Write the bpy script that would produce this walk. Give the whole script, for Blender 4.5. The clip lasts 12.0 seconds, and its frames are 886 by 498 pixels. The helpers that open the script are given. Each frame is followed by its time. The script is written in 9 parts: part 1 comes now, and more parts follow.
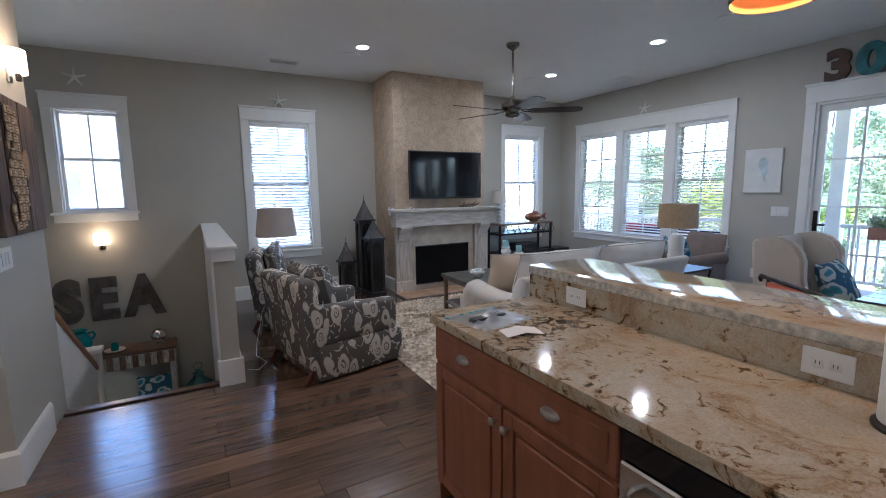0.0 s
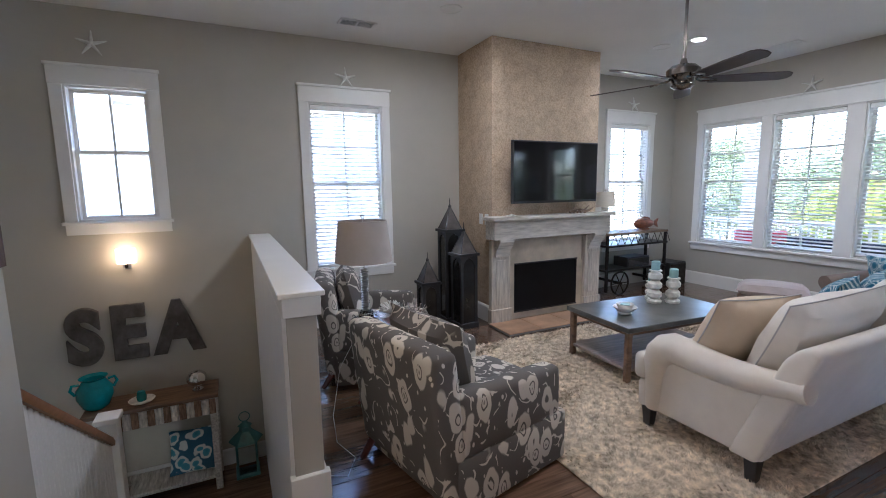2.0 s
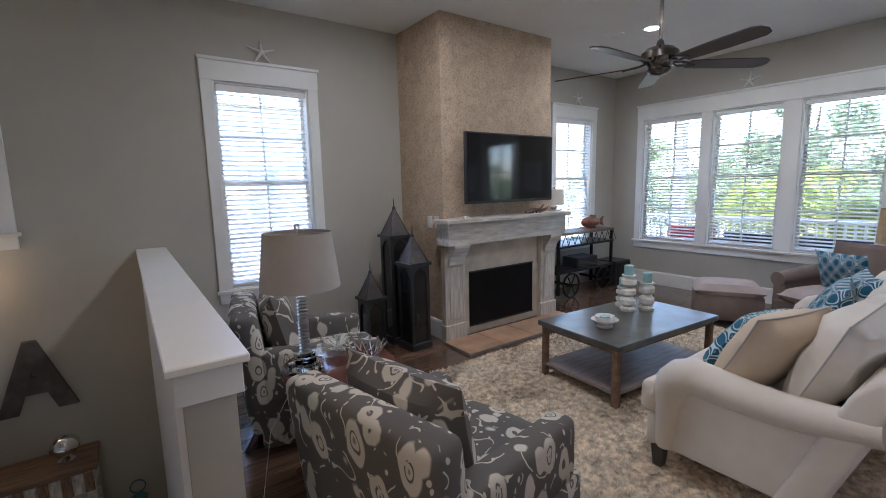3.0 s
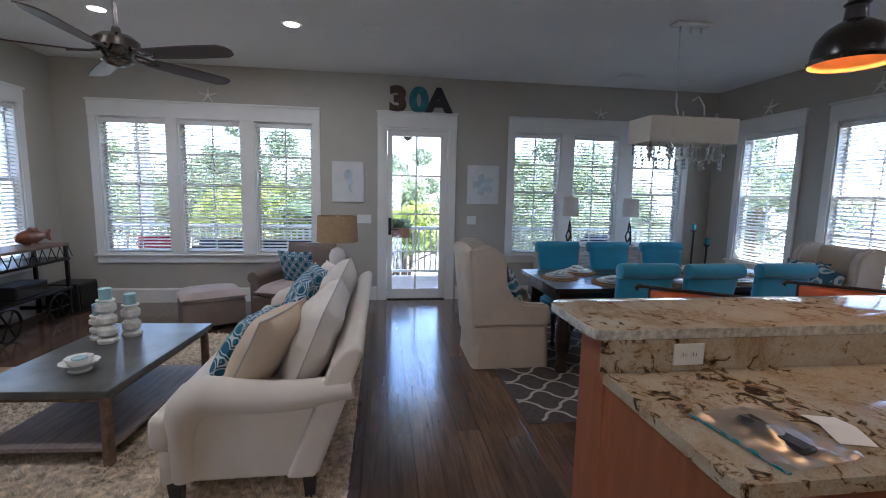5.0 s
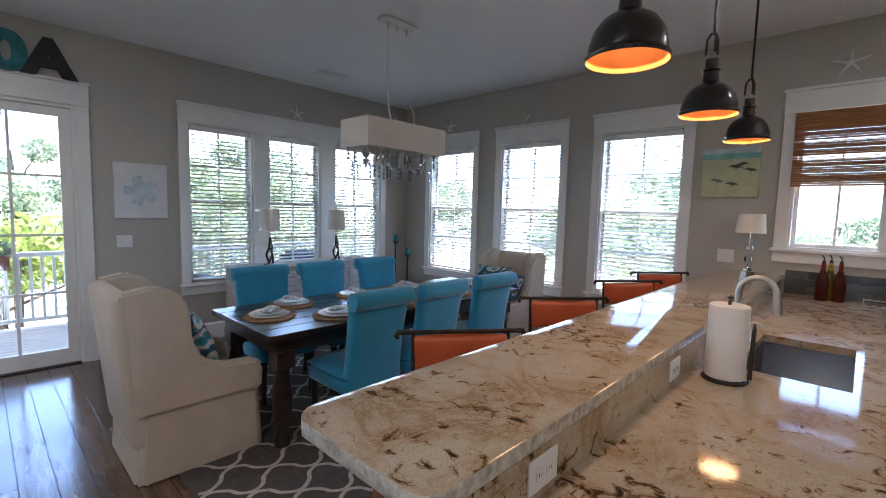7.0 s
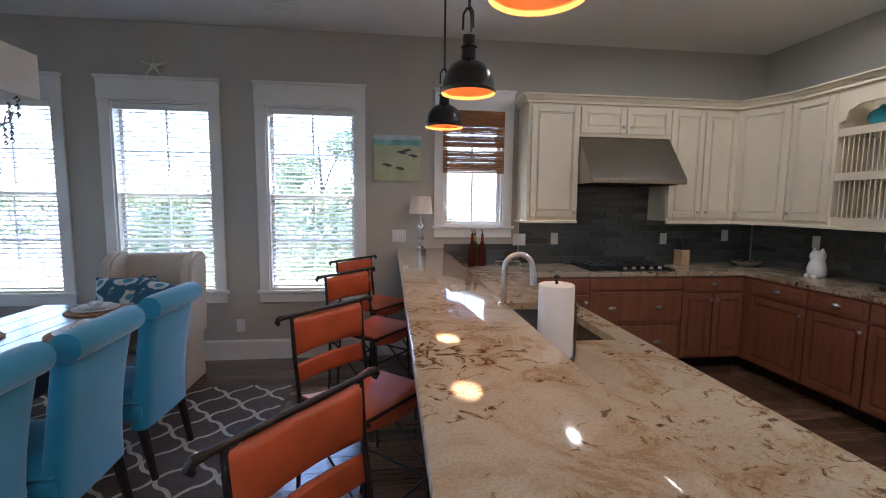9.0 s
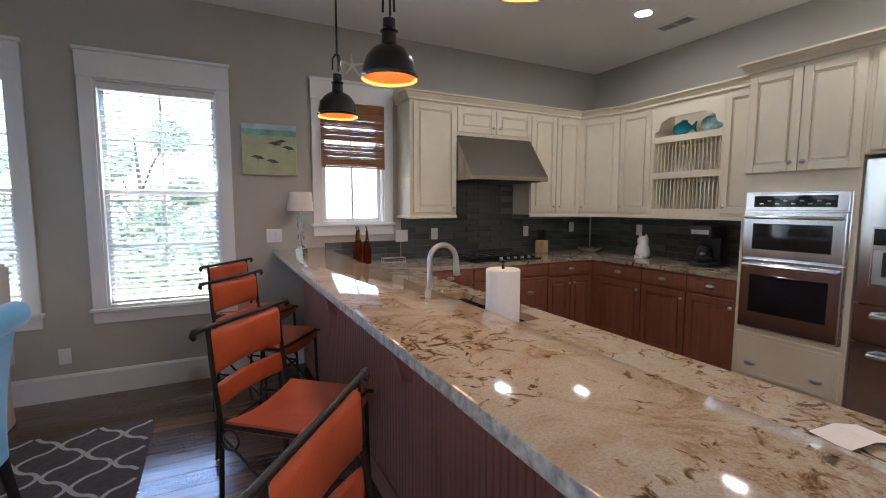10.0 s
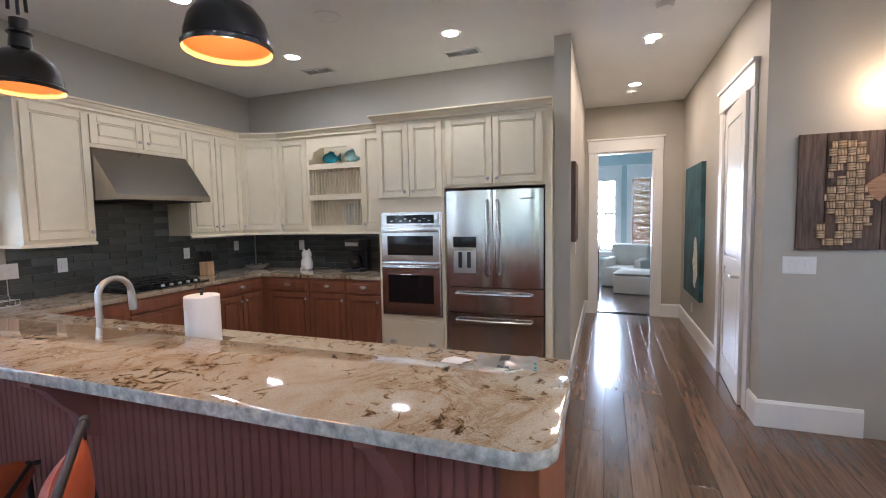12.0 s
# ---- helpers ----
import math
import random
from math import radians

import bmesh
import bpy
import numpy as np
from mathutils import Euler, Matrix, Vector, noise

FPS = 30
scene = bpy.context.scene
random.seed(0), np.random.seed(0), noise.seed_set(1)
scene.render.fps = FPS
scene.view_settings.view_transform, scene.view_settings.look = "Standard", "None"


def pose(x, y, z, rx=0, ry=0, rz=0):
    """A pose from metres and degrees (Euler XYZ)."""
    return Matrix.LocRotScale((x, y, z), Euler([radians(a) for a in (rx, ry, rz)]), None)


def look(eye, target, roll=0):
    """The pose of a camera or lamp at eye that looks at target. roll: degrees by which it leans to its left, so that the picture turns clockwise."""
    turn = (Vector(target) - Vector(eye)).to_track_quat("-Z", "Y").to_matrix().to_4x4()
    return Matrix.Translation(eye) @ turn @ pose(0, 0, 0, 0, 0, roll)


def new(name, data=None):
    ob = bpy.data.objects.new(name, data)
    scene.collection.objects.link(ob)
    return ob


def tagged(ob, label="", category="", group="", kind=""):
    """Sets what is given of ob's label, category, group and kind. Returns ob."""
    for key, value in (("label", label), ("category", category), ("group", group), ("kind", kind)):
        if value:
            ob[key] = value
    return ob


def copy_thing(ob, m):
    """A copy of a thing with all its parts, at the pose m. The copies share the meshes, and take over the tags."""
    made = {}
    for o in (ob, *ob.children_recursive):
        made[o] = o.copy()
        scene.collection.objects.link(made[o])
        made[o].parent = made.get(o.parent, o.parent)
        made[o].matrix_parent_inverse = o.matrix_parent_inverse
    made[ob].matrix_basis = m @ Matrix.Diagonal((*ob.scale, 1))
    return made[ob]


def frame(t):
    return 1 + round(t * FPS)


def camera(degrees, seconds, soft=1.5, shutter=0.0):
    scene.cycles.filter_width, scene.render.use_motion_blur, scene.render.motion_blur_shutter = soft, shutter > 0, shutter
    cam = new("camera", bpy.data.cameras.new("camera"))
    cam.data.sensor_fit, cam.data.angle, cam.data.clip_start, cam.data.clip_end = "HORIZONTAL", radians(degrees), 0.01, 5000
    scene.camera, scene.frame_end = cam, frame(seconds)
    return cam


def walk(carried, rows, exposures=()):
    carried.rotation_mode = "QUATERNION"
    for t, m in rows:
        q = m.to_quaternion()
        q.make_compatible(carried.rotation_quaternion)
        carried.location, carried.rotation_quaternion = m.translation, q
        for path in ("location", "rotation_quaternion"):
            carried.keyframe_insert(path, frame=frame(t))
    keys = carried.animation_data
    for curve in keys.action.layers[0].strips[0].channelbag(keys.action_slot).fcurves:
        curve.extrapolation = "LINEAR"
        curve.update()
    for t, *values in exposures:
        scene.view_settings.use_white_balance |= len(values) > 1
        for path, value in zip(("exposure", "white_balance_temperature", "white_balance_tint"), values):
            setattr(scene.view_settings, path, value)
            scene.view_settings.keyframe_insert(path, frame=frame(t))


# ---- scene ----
cam = camera(89.9, 12.0, soft=1.0)
PATH = [
    (0, (0.908, 0.628, 1.465), (1.875, 2.359, 1.199), -0.8),
    (0.5, (0.892, 1.044, 1.511), (1.765, 2.829, 1.282), 2.3),
    (1, (0.816, 1.461, 1.524), (1.674, 3.246, 1.248), -0.3),
    (1.5, (0.828, 1.865, 1.491), (1.672, 3.657, 1.214), -1.1),
    (2, (0.817, 2.275, 1.511), (1.671, 4.063, 1.239), -0.8),
    (2.5, (0.817, 2.656, 1.512), (1.769, 4.392, 1.227), -2.6),
    (3, (0.932, 2.974, 1.513), (2.08, 4.587, 1.23), -1.3),
    (3.5, (0.993, 3.12, 1.498), (2.617, 4.256, 1.23), 0.1),
    (3.7, (0.993, 3.146, 1.498), (2.741, 4.079, 1.228), -0.4),
    (5.3, (1.015, 3.117, 1.541), (2.951, 2.679, 1.304), 1.2),
    (5.5, (1.046, 3.106, 1.548), (2.96, 2.574, 1.321), 0.9),
    (6, (1.315, 3.03, 1.537), (3.071, 2.094, 1.342), 1.2),
    (6.5, (1.611, 2.94, 1.546), (3.179, 1.711, 1.364), 1.3),
    (6.7, (1.736, 2.922, 1.543), (3.235, 1.61, 1.361), 1.4),
    (8.3, (2.567, 2.673, 1.528), (2.943, 0.718, 1.339), 0.1),
    (8.5, (2.644, 2.665, 1.525), (2.818, 0.684, 1.32), -0.3),
    (9, (2.904, 2.536, 1.511), (2.668, 0.561, 1.305), 0.6),
    (9.5, (3.081, 2.423, 1.516), (2.61, 0.489, 1.319), 0.7),
    (10, (3.277, 2.363, 1.455), (2.369, 0.591, 1.261), 0.1),
    (10.5, (3.324, 2.355, 1.452), (1.906, 0.959, 1.249), 0.9),
    (11, (3.46, 2.39, 1.518), (1.765, 1.35, 1.306), 0.8),
    (11.5, (3.617, 2.444, 1.538), (1.818, 1.59, 1.353), -1.0),
    (12, (3.64, 2.493, 1.515), (1.767, 1.808, 1.367), -1.1),
]
walk(cam, [(t, look(eye, target, roll)) for t, eye, target, roll in PATH],
     exposures=[(0.0, 3.45, 5150, 13), (1.5, 3.75, 5300, 14), (2.5, 3.65, 5450, 15), (3.7, 3.15, 5500, 15), (5.5, 3.1, 5500, 16), (6.5, 3.35, 5700, 16), (8.5, 3.5, 5550, 17), (9.5, 3.55, 5600, 17), (10.5, 3.85, 5650, 17), (12.0, 4.05, 5450, 17)])

# ---- light ----
SUN_UP, SUN_TURN = 83.0, 165.0
CAN_W = 1.25
world = bpy.data.worlds.new("sky")
scene.world = world
world.use_nodes = True
wn = world.node_tree.nodes
sky = wn.new("ShaderNodeTexSky")
sky.sky_type = "NISHITA"
sky.sun_disc = False
sky.sun_elevation = radians(SUN_UP)
sky.sun_rotation = radians(SUN_TURN)
wn["Background"].inputs["Strength"].default_value = 0.15
world.node_tree.links.new(sky.outputs[0], wn["Background"].inputs["Color"])
sun = new("sun", bpy.data.lights.new("sun", "SUN"))
sun.data.energy = 4.6
sun.data.angle = radians(0.5)
sun.data.color = (1.0, 0.95, 0.87)
az, el = radians(SUN_TURN), radians(SUN_UP)
sun.matrix_world = look(Vector((math.sin(az) * math.cos(el), math.cos(az) * math.cos(el), math.sin(el))) * 50, (0, 0, 0))


def lamp(name, place, watts, colour, size=0.1, kind="POINT", spread=None):
    data = bpy.data.lights.new(name, kind)
    data.energy = watts
    data.color = colour
    ob = new(name, data)
    if kind == "POINT":
        data.shadow_soft_size = size
        ob.location = place
    elif kind == "SPOT":
        data.shadow_soft_size = size
        data.spot_size = radians(spread)
        data.spot_blend = 0.6
        ob.location = place
    return ob


# ---- materials ----
def material(name, colour=(0.5, 0.5, 0.5), rough=0.5, metal=0.0, vary=0.08, scale=6.0, bump=0.0, bump_scale=60.0,
             stretch=(1, 1, 1), island=0.0, coat=0.0, sheen=0.0, spec=0.5):
    m = bpy.data.materials.new(name)
    m.use_nodes = True
    nt = m.node_tree
    b = nt.nodes["Principled BSDF"]
    b.inputs["Roughness"].default_value = rough
    b.inputs["Metallic"].default_value = metal
    b.inputs["Coat Weight"].default_value = coat
    b.inputs["Coat Roughness"].default_value = 0.12
    b.inputs["Sheen Weight"].default_value = sheen
    b.inputs["Specular IOR Level"].default_value = spec
    tc = nt.nodes.new("ShaderNodeTexCoord")
    mp = nt.nodes.new("ShaderNodeMapping")
    mp.inputs["Scale"].default_value = stretch
    nt.links.new(tc.outputs["Object"], mp.inputs["Vector"])
    nz = nt.nodes.new("ShaderNodeTexNoise")
    nz.inputs["Scale"].default_value = scale
    nz.inputs["Detail"].default_value = 6
    nz.inputs["Roughness"].default_value = 0.6
    nt.links.new(mp.outputs[0], nz.inputs["Vector"])
    ramp = nt.nodes.new("ShaderNodeValToRGB")
    lo = [max(0, c * (1 - 2 * vary)) for c in colour]
    hi = [min(1, c * (1 + 2 * vary)) for c in colour]
    ramp.color_ramp.elements[0].position = 0.3
    ramp.color_ramp.elements[1].position = 0.7
    ramp.color_ramp.elements[0].color = (*lo, 1)
    ramp.color_ramp.elements[1].color = (*hi, 1)
    nt.links.new(nz.outputs["Fac"], ramp.inputs[0])
    out = ramp.outputs[0]
    if island:
        oi = nt.nodes.new("ShaderNodeObjectInfo")
        mr = nt.nodes.new("ShaderNodeMapRange")
        mr.inputs["To Min"].default_value = 1 - island
        mr.inputs["To Max"].default_value = 1 + island
        nt.links.new(oi.outputs["Random"], mr.inputs["Value"])
        mul = nt.nodes.new("ShaderNodeVectorMath")
        mul.operation = "SCALE"
        nt.links.new(out, mul.inputs[0])
        nt.links.new(mr.outputs[0], mul.inputs["Scale"])
        out = mul.outputs[0]
    nt.links.new(out, b.inputs["Base Color"])
    if bump:
        n2 = nt.nodes.new("ShaderNodeTexNoise")
        n2.inputs["Scale"].default_value = bump_scale
        n2.inputs["Detail"].default_value = 4
        nt.links.new(mp.outputs[0], n2.inputs["Vector"])
        bp = nt.nodes.new("ShaderNodeBump")
        bp.inputs["Strength"].default_value = bump
        bp.inputs["Distance"].default_value = 0.004
        nt.links.new(n2.outputs["Fac"], bp.inputs["Height"])
        nt.links.new(bp.outputs[0], b.inputs["Normal"])
    return m


def node_of(m, kind):
    return m.node_tree.nodes.new(kind)


def shader_of(m):
    return m.node_tree.nodes["Principled BSDF"]


def coords(m, scale=(1, 1, 1), turn=(0, 0, 0)):
    tc, mp = node_of(m, "ShaderNodeTexCoord"), node_of(m, "ShaderNodeMapping")
    mp.inputs["Scale"].default_value = scale
    mp.inputs["Rotation"].default_value = [radians(a) for a in turn]
    m.node_tree.links.new(tc.outputs["Object"], mp.inputs["Vector"])
    return mp.outputs[0]


def ramp_of(m, source, stops):
    r = node_of(m, "ShaderNodeValToRGB")
    e = r.color_ramp.elements
    while len(e) < len(stops):
        e.new(0.5)
    for el, (p, c) in zip(e, stops):
        el.position = p
        el.color = (*c, 1)
    m.node_tree.links.new(source, r.inputs[0])
    return r.outputs[0]


def glow(name, colour, strength):
    m = bpy.data.materials.new(name)
    m.use_nodes = True
    b = m.node_tree.nodes["Principled BSDF"]
    b.inputs["Base Color"].default_value = (*colour, 1)
    b.inputs["Emission Color"].default_value = (*colour, 1)
    b.inputs["Emission Strength"].default_value = strength
    return m


def glass(name, colour=(1, 1, 1), rough=0.0, thin=True, ior=1.45):
    m = bpy.data.materials.new(name)
    m.use_nodes = True
    b = m.node_tree.nodes["Principled BSDF"]
    b.inputs["Base Color"].default_value = (*colour, 1)
    b.inputs["Roughness"].default_value = rough
    b.inputs["IOR"].default_value = ior
    b.inputs["Transmission Weight"].default_value = 1.0
    return m


def film(name, rough=0.1, clear=0.85):
    """Thin clear plastic: mostly see-through with a gloss on its folds."""
    m = bpy.data.materials.new(name)
    m.use_nodes = True
    nt = m.node_tree
    tr, gl, mx = nt.nodes.new("ShaderNodeBsdfTransparent"), nt.nodes.new("ShaderNodeBsdfGlossy"), nt.nodes.new("ShaderNodeMixShader")
    gl.inputs["Roughness"].default_value = rough
    mx.inputs[0].default_value = 1 - clear
    nt.links.new(tr.outputs[0], mx.inputs[1])
    nt.links.new(gl.outputs[0], mx.inputs[2])
    nt.links.new(mx.outputs[0], nt.nodes["Material Output"].inputs["Surface"])
    return m


M_WALL = material("wall_paint", (0.46, 0.44, 0.385), 0.6, vary=0.02, scale=2.0, bump=0.05, bump_scale=220)
M_CEIL = material("ceiling_paint", (0.82, 0.82, 0.80), 0.7, vary=0.015, scale=1.5, bump=0.04, bump_scale=200)
M_TRIM = material("trim_paint", (0.80, 0.80, 0.77), 0.35, vary=0.015, scale=4.0)
M_FLOORBASE = material("floor_gap", (0.02, 0.014, 0.01), 0.8)
M_GLASS = glass("window_glass")
M_BLIND = material("blind_slat", (0.80, 0.80, 0.78), 0.45, vary=0.02)
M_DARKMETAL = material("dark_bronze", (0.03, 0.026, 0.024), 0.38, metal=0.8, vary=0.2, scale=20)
M_BLACK = material("black_paint", (0.02, 0.02, 0.022), 0.4, vary=0.15)
M_NICKEL = material("brushed_nickel", (0.62, 0.60, 0.57), 0.3, metal=1.0, vary=0.04)
M_STEEL = material("stainless_steel", (0.72, 0.71, 0.70), 0.17, metal=1.0, vary=0.02, scale=3, stretch=(30, 30, 0.5))
# brushed steel darkened and browned to carry the dim room it reflects
M_DIMSTEEL = material("brushed_dim_steel", (0.44, 0.41, 0.37), 0.24, metal=1.0, vary=0.012, scale=3, stretch=(0.5, 20, 20))
M_DARKNICKEL = material("smoked_nickel", (0.17, 0.155, 0.14), 0.22, metal=1.0, vary=0.05)
M_CHROME = material("chrome", (0.75, 0.75, 0.76), 0.1, metal=1.0, vary=0.01)
M_LINEN = material("white_linen", (0.66, 0.61, 0.54), 0.9, vary=0.03, scale=5, bump=0.35, bump_scale=420, sheen=0.2)
M_PLATE = material("switch_plate", (0.78, 0.78, 0.76), 0.35, vary=0.01)

m = M_WOOD = material("dark_plank", (0.120, 0.071, 0.045), 0.2, vary=0.24, scale=5, stretch=(0.5, 7, 7), island=0.42, bump=0.07,
                      bump_scale=14, coat=0.5)
M_REDWOOD = material("cherry_cabinet", (0.23, 0.085, 0.042), 0.38, vary=0.1, scale=4, stretch=(6, 6, 0.7), bump=0.05, bump_scale=40)
# cabinet cherry again, with the pendants' orange light put into the colour
M_CHERRYLIT = material("cherry_end_lit", (0.30, 0.105, 0.045), 0.4, vary=0.1, scale=4, stretch=(6, 6, 0.7), bump=0.05, bump_scale=40)
M_TERRA = material("barn_red_panel", (0.32, 0.125, 0.10), 0.5, vary=0.06, scale=3, stretch=(3, 3, 0.6), bump=0.05)
M_CREAM = material("cream_cabinet", (0.80, 0.715, 0.53), 0.4, vary=0.025, scale=4)

m = M_GRANITE = material("granite", (0.5, 0.43, 0.32), 0.07)
co = coords(m)
low, big, mid, fine = (node_of(m, "ShaderNodeTexNoise") for _ in range(4))
for n, s, d, w in ((low, 1.9, 2, 0.3), (big, 3.6, 8, 1.1), (mid, 15.0, 9, 1.4), (fine, 170.0, 2, 0)):
    n.inputs["Scale"].default_value = s
    n.inputs["Detail"].default_value = d
    n.inputs["Roughness"].default_value = 0.68
    n.inputs["Distortion"].default_value = w
    m.node_tree.links.new(co, n.inputs["Vector"])
clus = node_of(m, "ShaderNodeMath")
clus.operation = "MULTIPLY_ADD"
clus.inputs[1].default_value = 0.5
m.node_tree.links.new(low.outputs["Fac"], clus.inputs[0])
m.node_tree.links.new(mid.outputs["Fac"], clus.inputs[2])
base = ramp_of(m, big.outputs["Fac"], [(0.28, (0.49, 0.45, 0.37)), (0.46, (0.46, 0.40, 0.31)), (0.55, (0.41, 0.325, 0.225)), (0.585, (0.32, 0.225, 0.135)), (0.62, (0.42, 0.345, 0.25)), (0.72, (0.49, 0.45, 0.37))])
dark = ramp_of(m, clus.outputs[0], [(0.0, (1, 1, 1)), (0.82, (1, 1, 1)), (0.86, (0.70, 0.58, 0.43)), (0.90, (0.26, 0.2, 0.14)), (0.95, (0.05, 0.042, 0.036))])
speck = ramp_of(m, fine.outputs["Fac"], [(0.3, (0.8, 0.78, 0.75)), (0.6, (1.06, 1.05, 1.02))])
for a in (dark, speck):
    mx = node_of(m, "ShaderNodeMix")
    mx.data_type = "RGBA"
    mx.blend_type = "MULTIPLY"
    mx.inputs["Factor"].default_value = 1.0
    m.node_tree.links.new(base, mx.inputs["A"])
    m.node_tree.links.new(a, mx.inputs["B"])
    base = mx.outputs["Result"]
m.node_tree.links.new(base, shader_of(m).inputs["Base Color"])


# ---- mesh helpers ----
def cube(bm, x0, x1, y0, y1, z0, z1, bev=0.0, seg=1, m=None):
    vs = [bm.verts.new(p) for p in ((x0, y0, z0), (x1, y0, z0), (x1, y1, z0), (x0, y1, z0), (x0, y0, z1), (x1, y0, z1), (x1, y1, z1), (x0, y1, z1))]
    fs = [bm.faces.new([vs[i] for i in q]) for q in ((3, 2, 1, 0), (4, 5, 6, 7), (0, 1, 5, 4), (1, 2, 6, 5), (2, 3, 7, 6), (3, 0, 4, 7))]
    made = vs
    if bev:
        es = list({e for f in fs for e in f.edges})
        r = bmesh.ops.bevel(bm, geom=es, offset=bev, segments=seg, profile=0.5, affect="EDGES")
        made = list({v for f in r["faces"] for v in f.verts} | {v for v in vs if v.is_valid})
    if m is not None:
        bmesh.ops.transform(bm, matrix=m, verts=made)
    return made


def tube(bm, a, b, r0, r1=None, n=10, caps=True):
    """A round bar from a to b."""
    a, b = Vector(a), Vector(b)
    r1 = r0 if r1 is None else r1
    q = (b - a).to_track_quat("Z", "Y")
    rings = []
    for p, r in ((a, r0), (b, r1)):
        rings.append([bm.verts.new(p + q @ Vector((r * math.cos(k * math.tau / n), r * math.sin(k * math.tau / n), 0))) for k in range(n)])
    for k in range(n):
        bm.faces.new((rings[0][k], rings[0][(k + 1) % n], rings[1][(k + 1) % n], rings[1][k]))
    if caps:
        bm.faces.new(rings[0][::-1])
        bm.faces.new(rings[1])


def sweep(bm, pts, r, n=8, close=False):
    """A round bar along points."""
    pts = [Vector(p) for p in pts]
    rings = []
    for i, p in enumerate(pts):
        if close:
            d = pts[(i + 1) % len(pts)] - pts[i - 1]
        else:
            d = pts[min(i + 1, len(pts) - 1)] - pts[max(i - 1, 0)]
        q = d.to_track_quat("Z", "Y")
        rr = r[i] if isinstance(r, (list, tuple)) else r
        rings.append([bm.verts.new(p + q @ Vector((rr * math.cos(k * math.tau / n), rr * math.sin(k * math.tau / n), 0))) for k in range(n)])
    last = len(rings) if close else len(rings) - 1
    for i in range(last):
        A, B = rings[i], rings[(i + 1) % len(rings)]
        # keep the rings from twisting
        best = min(range(n), key=lambda s: sum((A[k].co - B[(k + s) % n].co).length for k in range(n)))
        for k in range(n):
            bm.faces.new((A[k], A[(k + 1) % n], B[(k + 1 + best) % n], B[(k + best) % n]))
    if not close:
        bm.faces.new(rings[0][::-1])
        bm.faces.new(rings[-1])


def lathe(bm, profile, n=24, centre=(0, 0, 0), cap=True):
    """Turns a profile of (radius, height) round z."""
    cx, cy, cz = centre
    rings = [[bm.verts.new((cx + r * math.cos(k * math.tau / n), cy + r * math.sin(k * math.tau / n), cz + z)) for k in range(n)] for r, z in profile]
    for A, B in zip(rings, rings[1:]):
        for k in range(n):
            bm.faces.new((A[k], A[(k + 1) % n], B[(k + 1) % n], B[k]))
    if cap:
        if profile[0][0] > 1e-4:
            bm.faces.new(rings[0][::-1])
        if profile[-1][0] > 1e-4:
            bm.faces.new(rings[-1])


def prism(bm, outline, z0, z1, m=None):
    """A slab with the given outline in x and y."""
    lo = [bm.verts.new((x, y, z0)) for x, y in outline]
    hi = [bm.verts.new((x, y, z1)) for x, y in outline]
    n = len(outline)
    for k in range(n):
        bm.faces.new((lo[k], lo[(k + 1) % n], hi[(k + 1) % n], hi[k]))
    bm.faces.new(lo[::-1])
    bm.faces.new(hi)
    if m is not None:
        bmesh.ops.transform(bm, matrix=m, verts=lo + hi)


def rounded(x0, x1, y0, y1, r, n=5):
    pts = []
    for cx, cy, a0 in ((x1 - r, y1 - r, 0), (x0 + r, y1 - r, 90), (x0 + r, y0 + r, 180), (x1 - r, y0 + r, 270)):
        for k in range(n + 1):
            a = radians(a0 + 90 * k / n)
            pts.append((cx + r * math.cos(a), cy + r * math.sin(a)))
    return pts


def cushion(bm, sx, sy, sz, m=None, n=10, power=0.38, pinch=0.0, seed=0, wob=0.0):
    """A stuffed block: an even grid blown up in the middle, rounded at the rim."""
    grid = {}
    for side in (1, -1):
        for i in range(n + 1):
            for j in range(n + 1):
                rim = i in (0, n) or j in (0, n)
                if rim and side == -1:
                    grid[i, j, side] = grid[i, j, 1]
                    continue
                u, v = 2 * i / n - 1, 2 * j / n - 1
                h = ((1 - abs(u) ** 2.4) * (1 - abs(v) ** 2.4)) ** power
                k = 1 - pinch * ((1 - abs(u)) if abs(v) == 1 else 0) - 0.0
                kk = 1 - pinch * (1 - v * v) * abs(u) ** 3
                ll = 1 - pinch * (1 - u * u) * abs(v) ** 3
                z = side * h * sz / 2 + wob * noise.noise((u * 2 + seed, v * 2, side)) * h
                grid[i, j, side] = bm.verts.new((u * sx / 2 * kk, v * sy / 2 * ll, z))
    for side in (1, -1):
        for i in range(n):
            for j in range(n):
                q = [grid[i, j, side], grid[i + 1, j, side], grid[i + 1, j + 1, side], grid[i, j + 1, side]]
                bm.faces.new(q if side == 1 else q[::-1])
    vs = list(set(grid.values()))
    if m is not None:
        bmesh.ops.transform(bm, matrix=m, verts=vs)
    return vs


def mesh_of(name, bm, mat, smooth=None):
    bmesh.ops.recalc_face_normals(bm, faces=bm.faces)
    me = bpy.data.meshes.new(name)
    bm.to_mesh(me)
    bm.free()
    me.materials.append(mat)
    if smooth is not None:
        me.shade_smooth()
        me.set_sharp_from_angle(angle=radians(smooth))
    return me


def part(name, bm, mat, parent=None, label="", smooth=40):
    ob = new(name, mesh_of(name, bm, mat, smooth))
    ob.parent = parent
    if label:
        ob["label"] = label
    return ob


def thing(name, label, category, group="", m=None, kind=""):
    ob = new(name)
    ob.empty_display_size = 0.1
    if m is not None:
        ob.matrix_world = m
    return tagged(ob, label, category, group, kind)


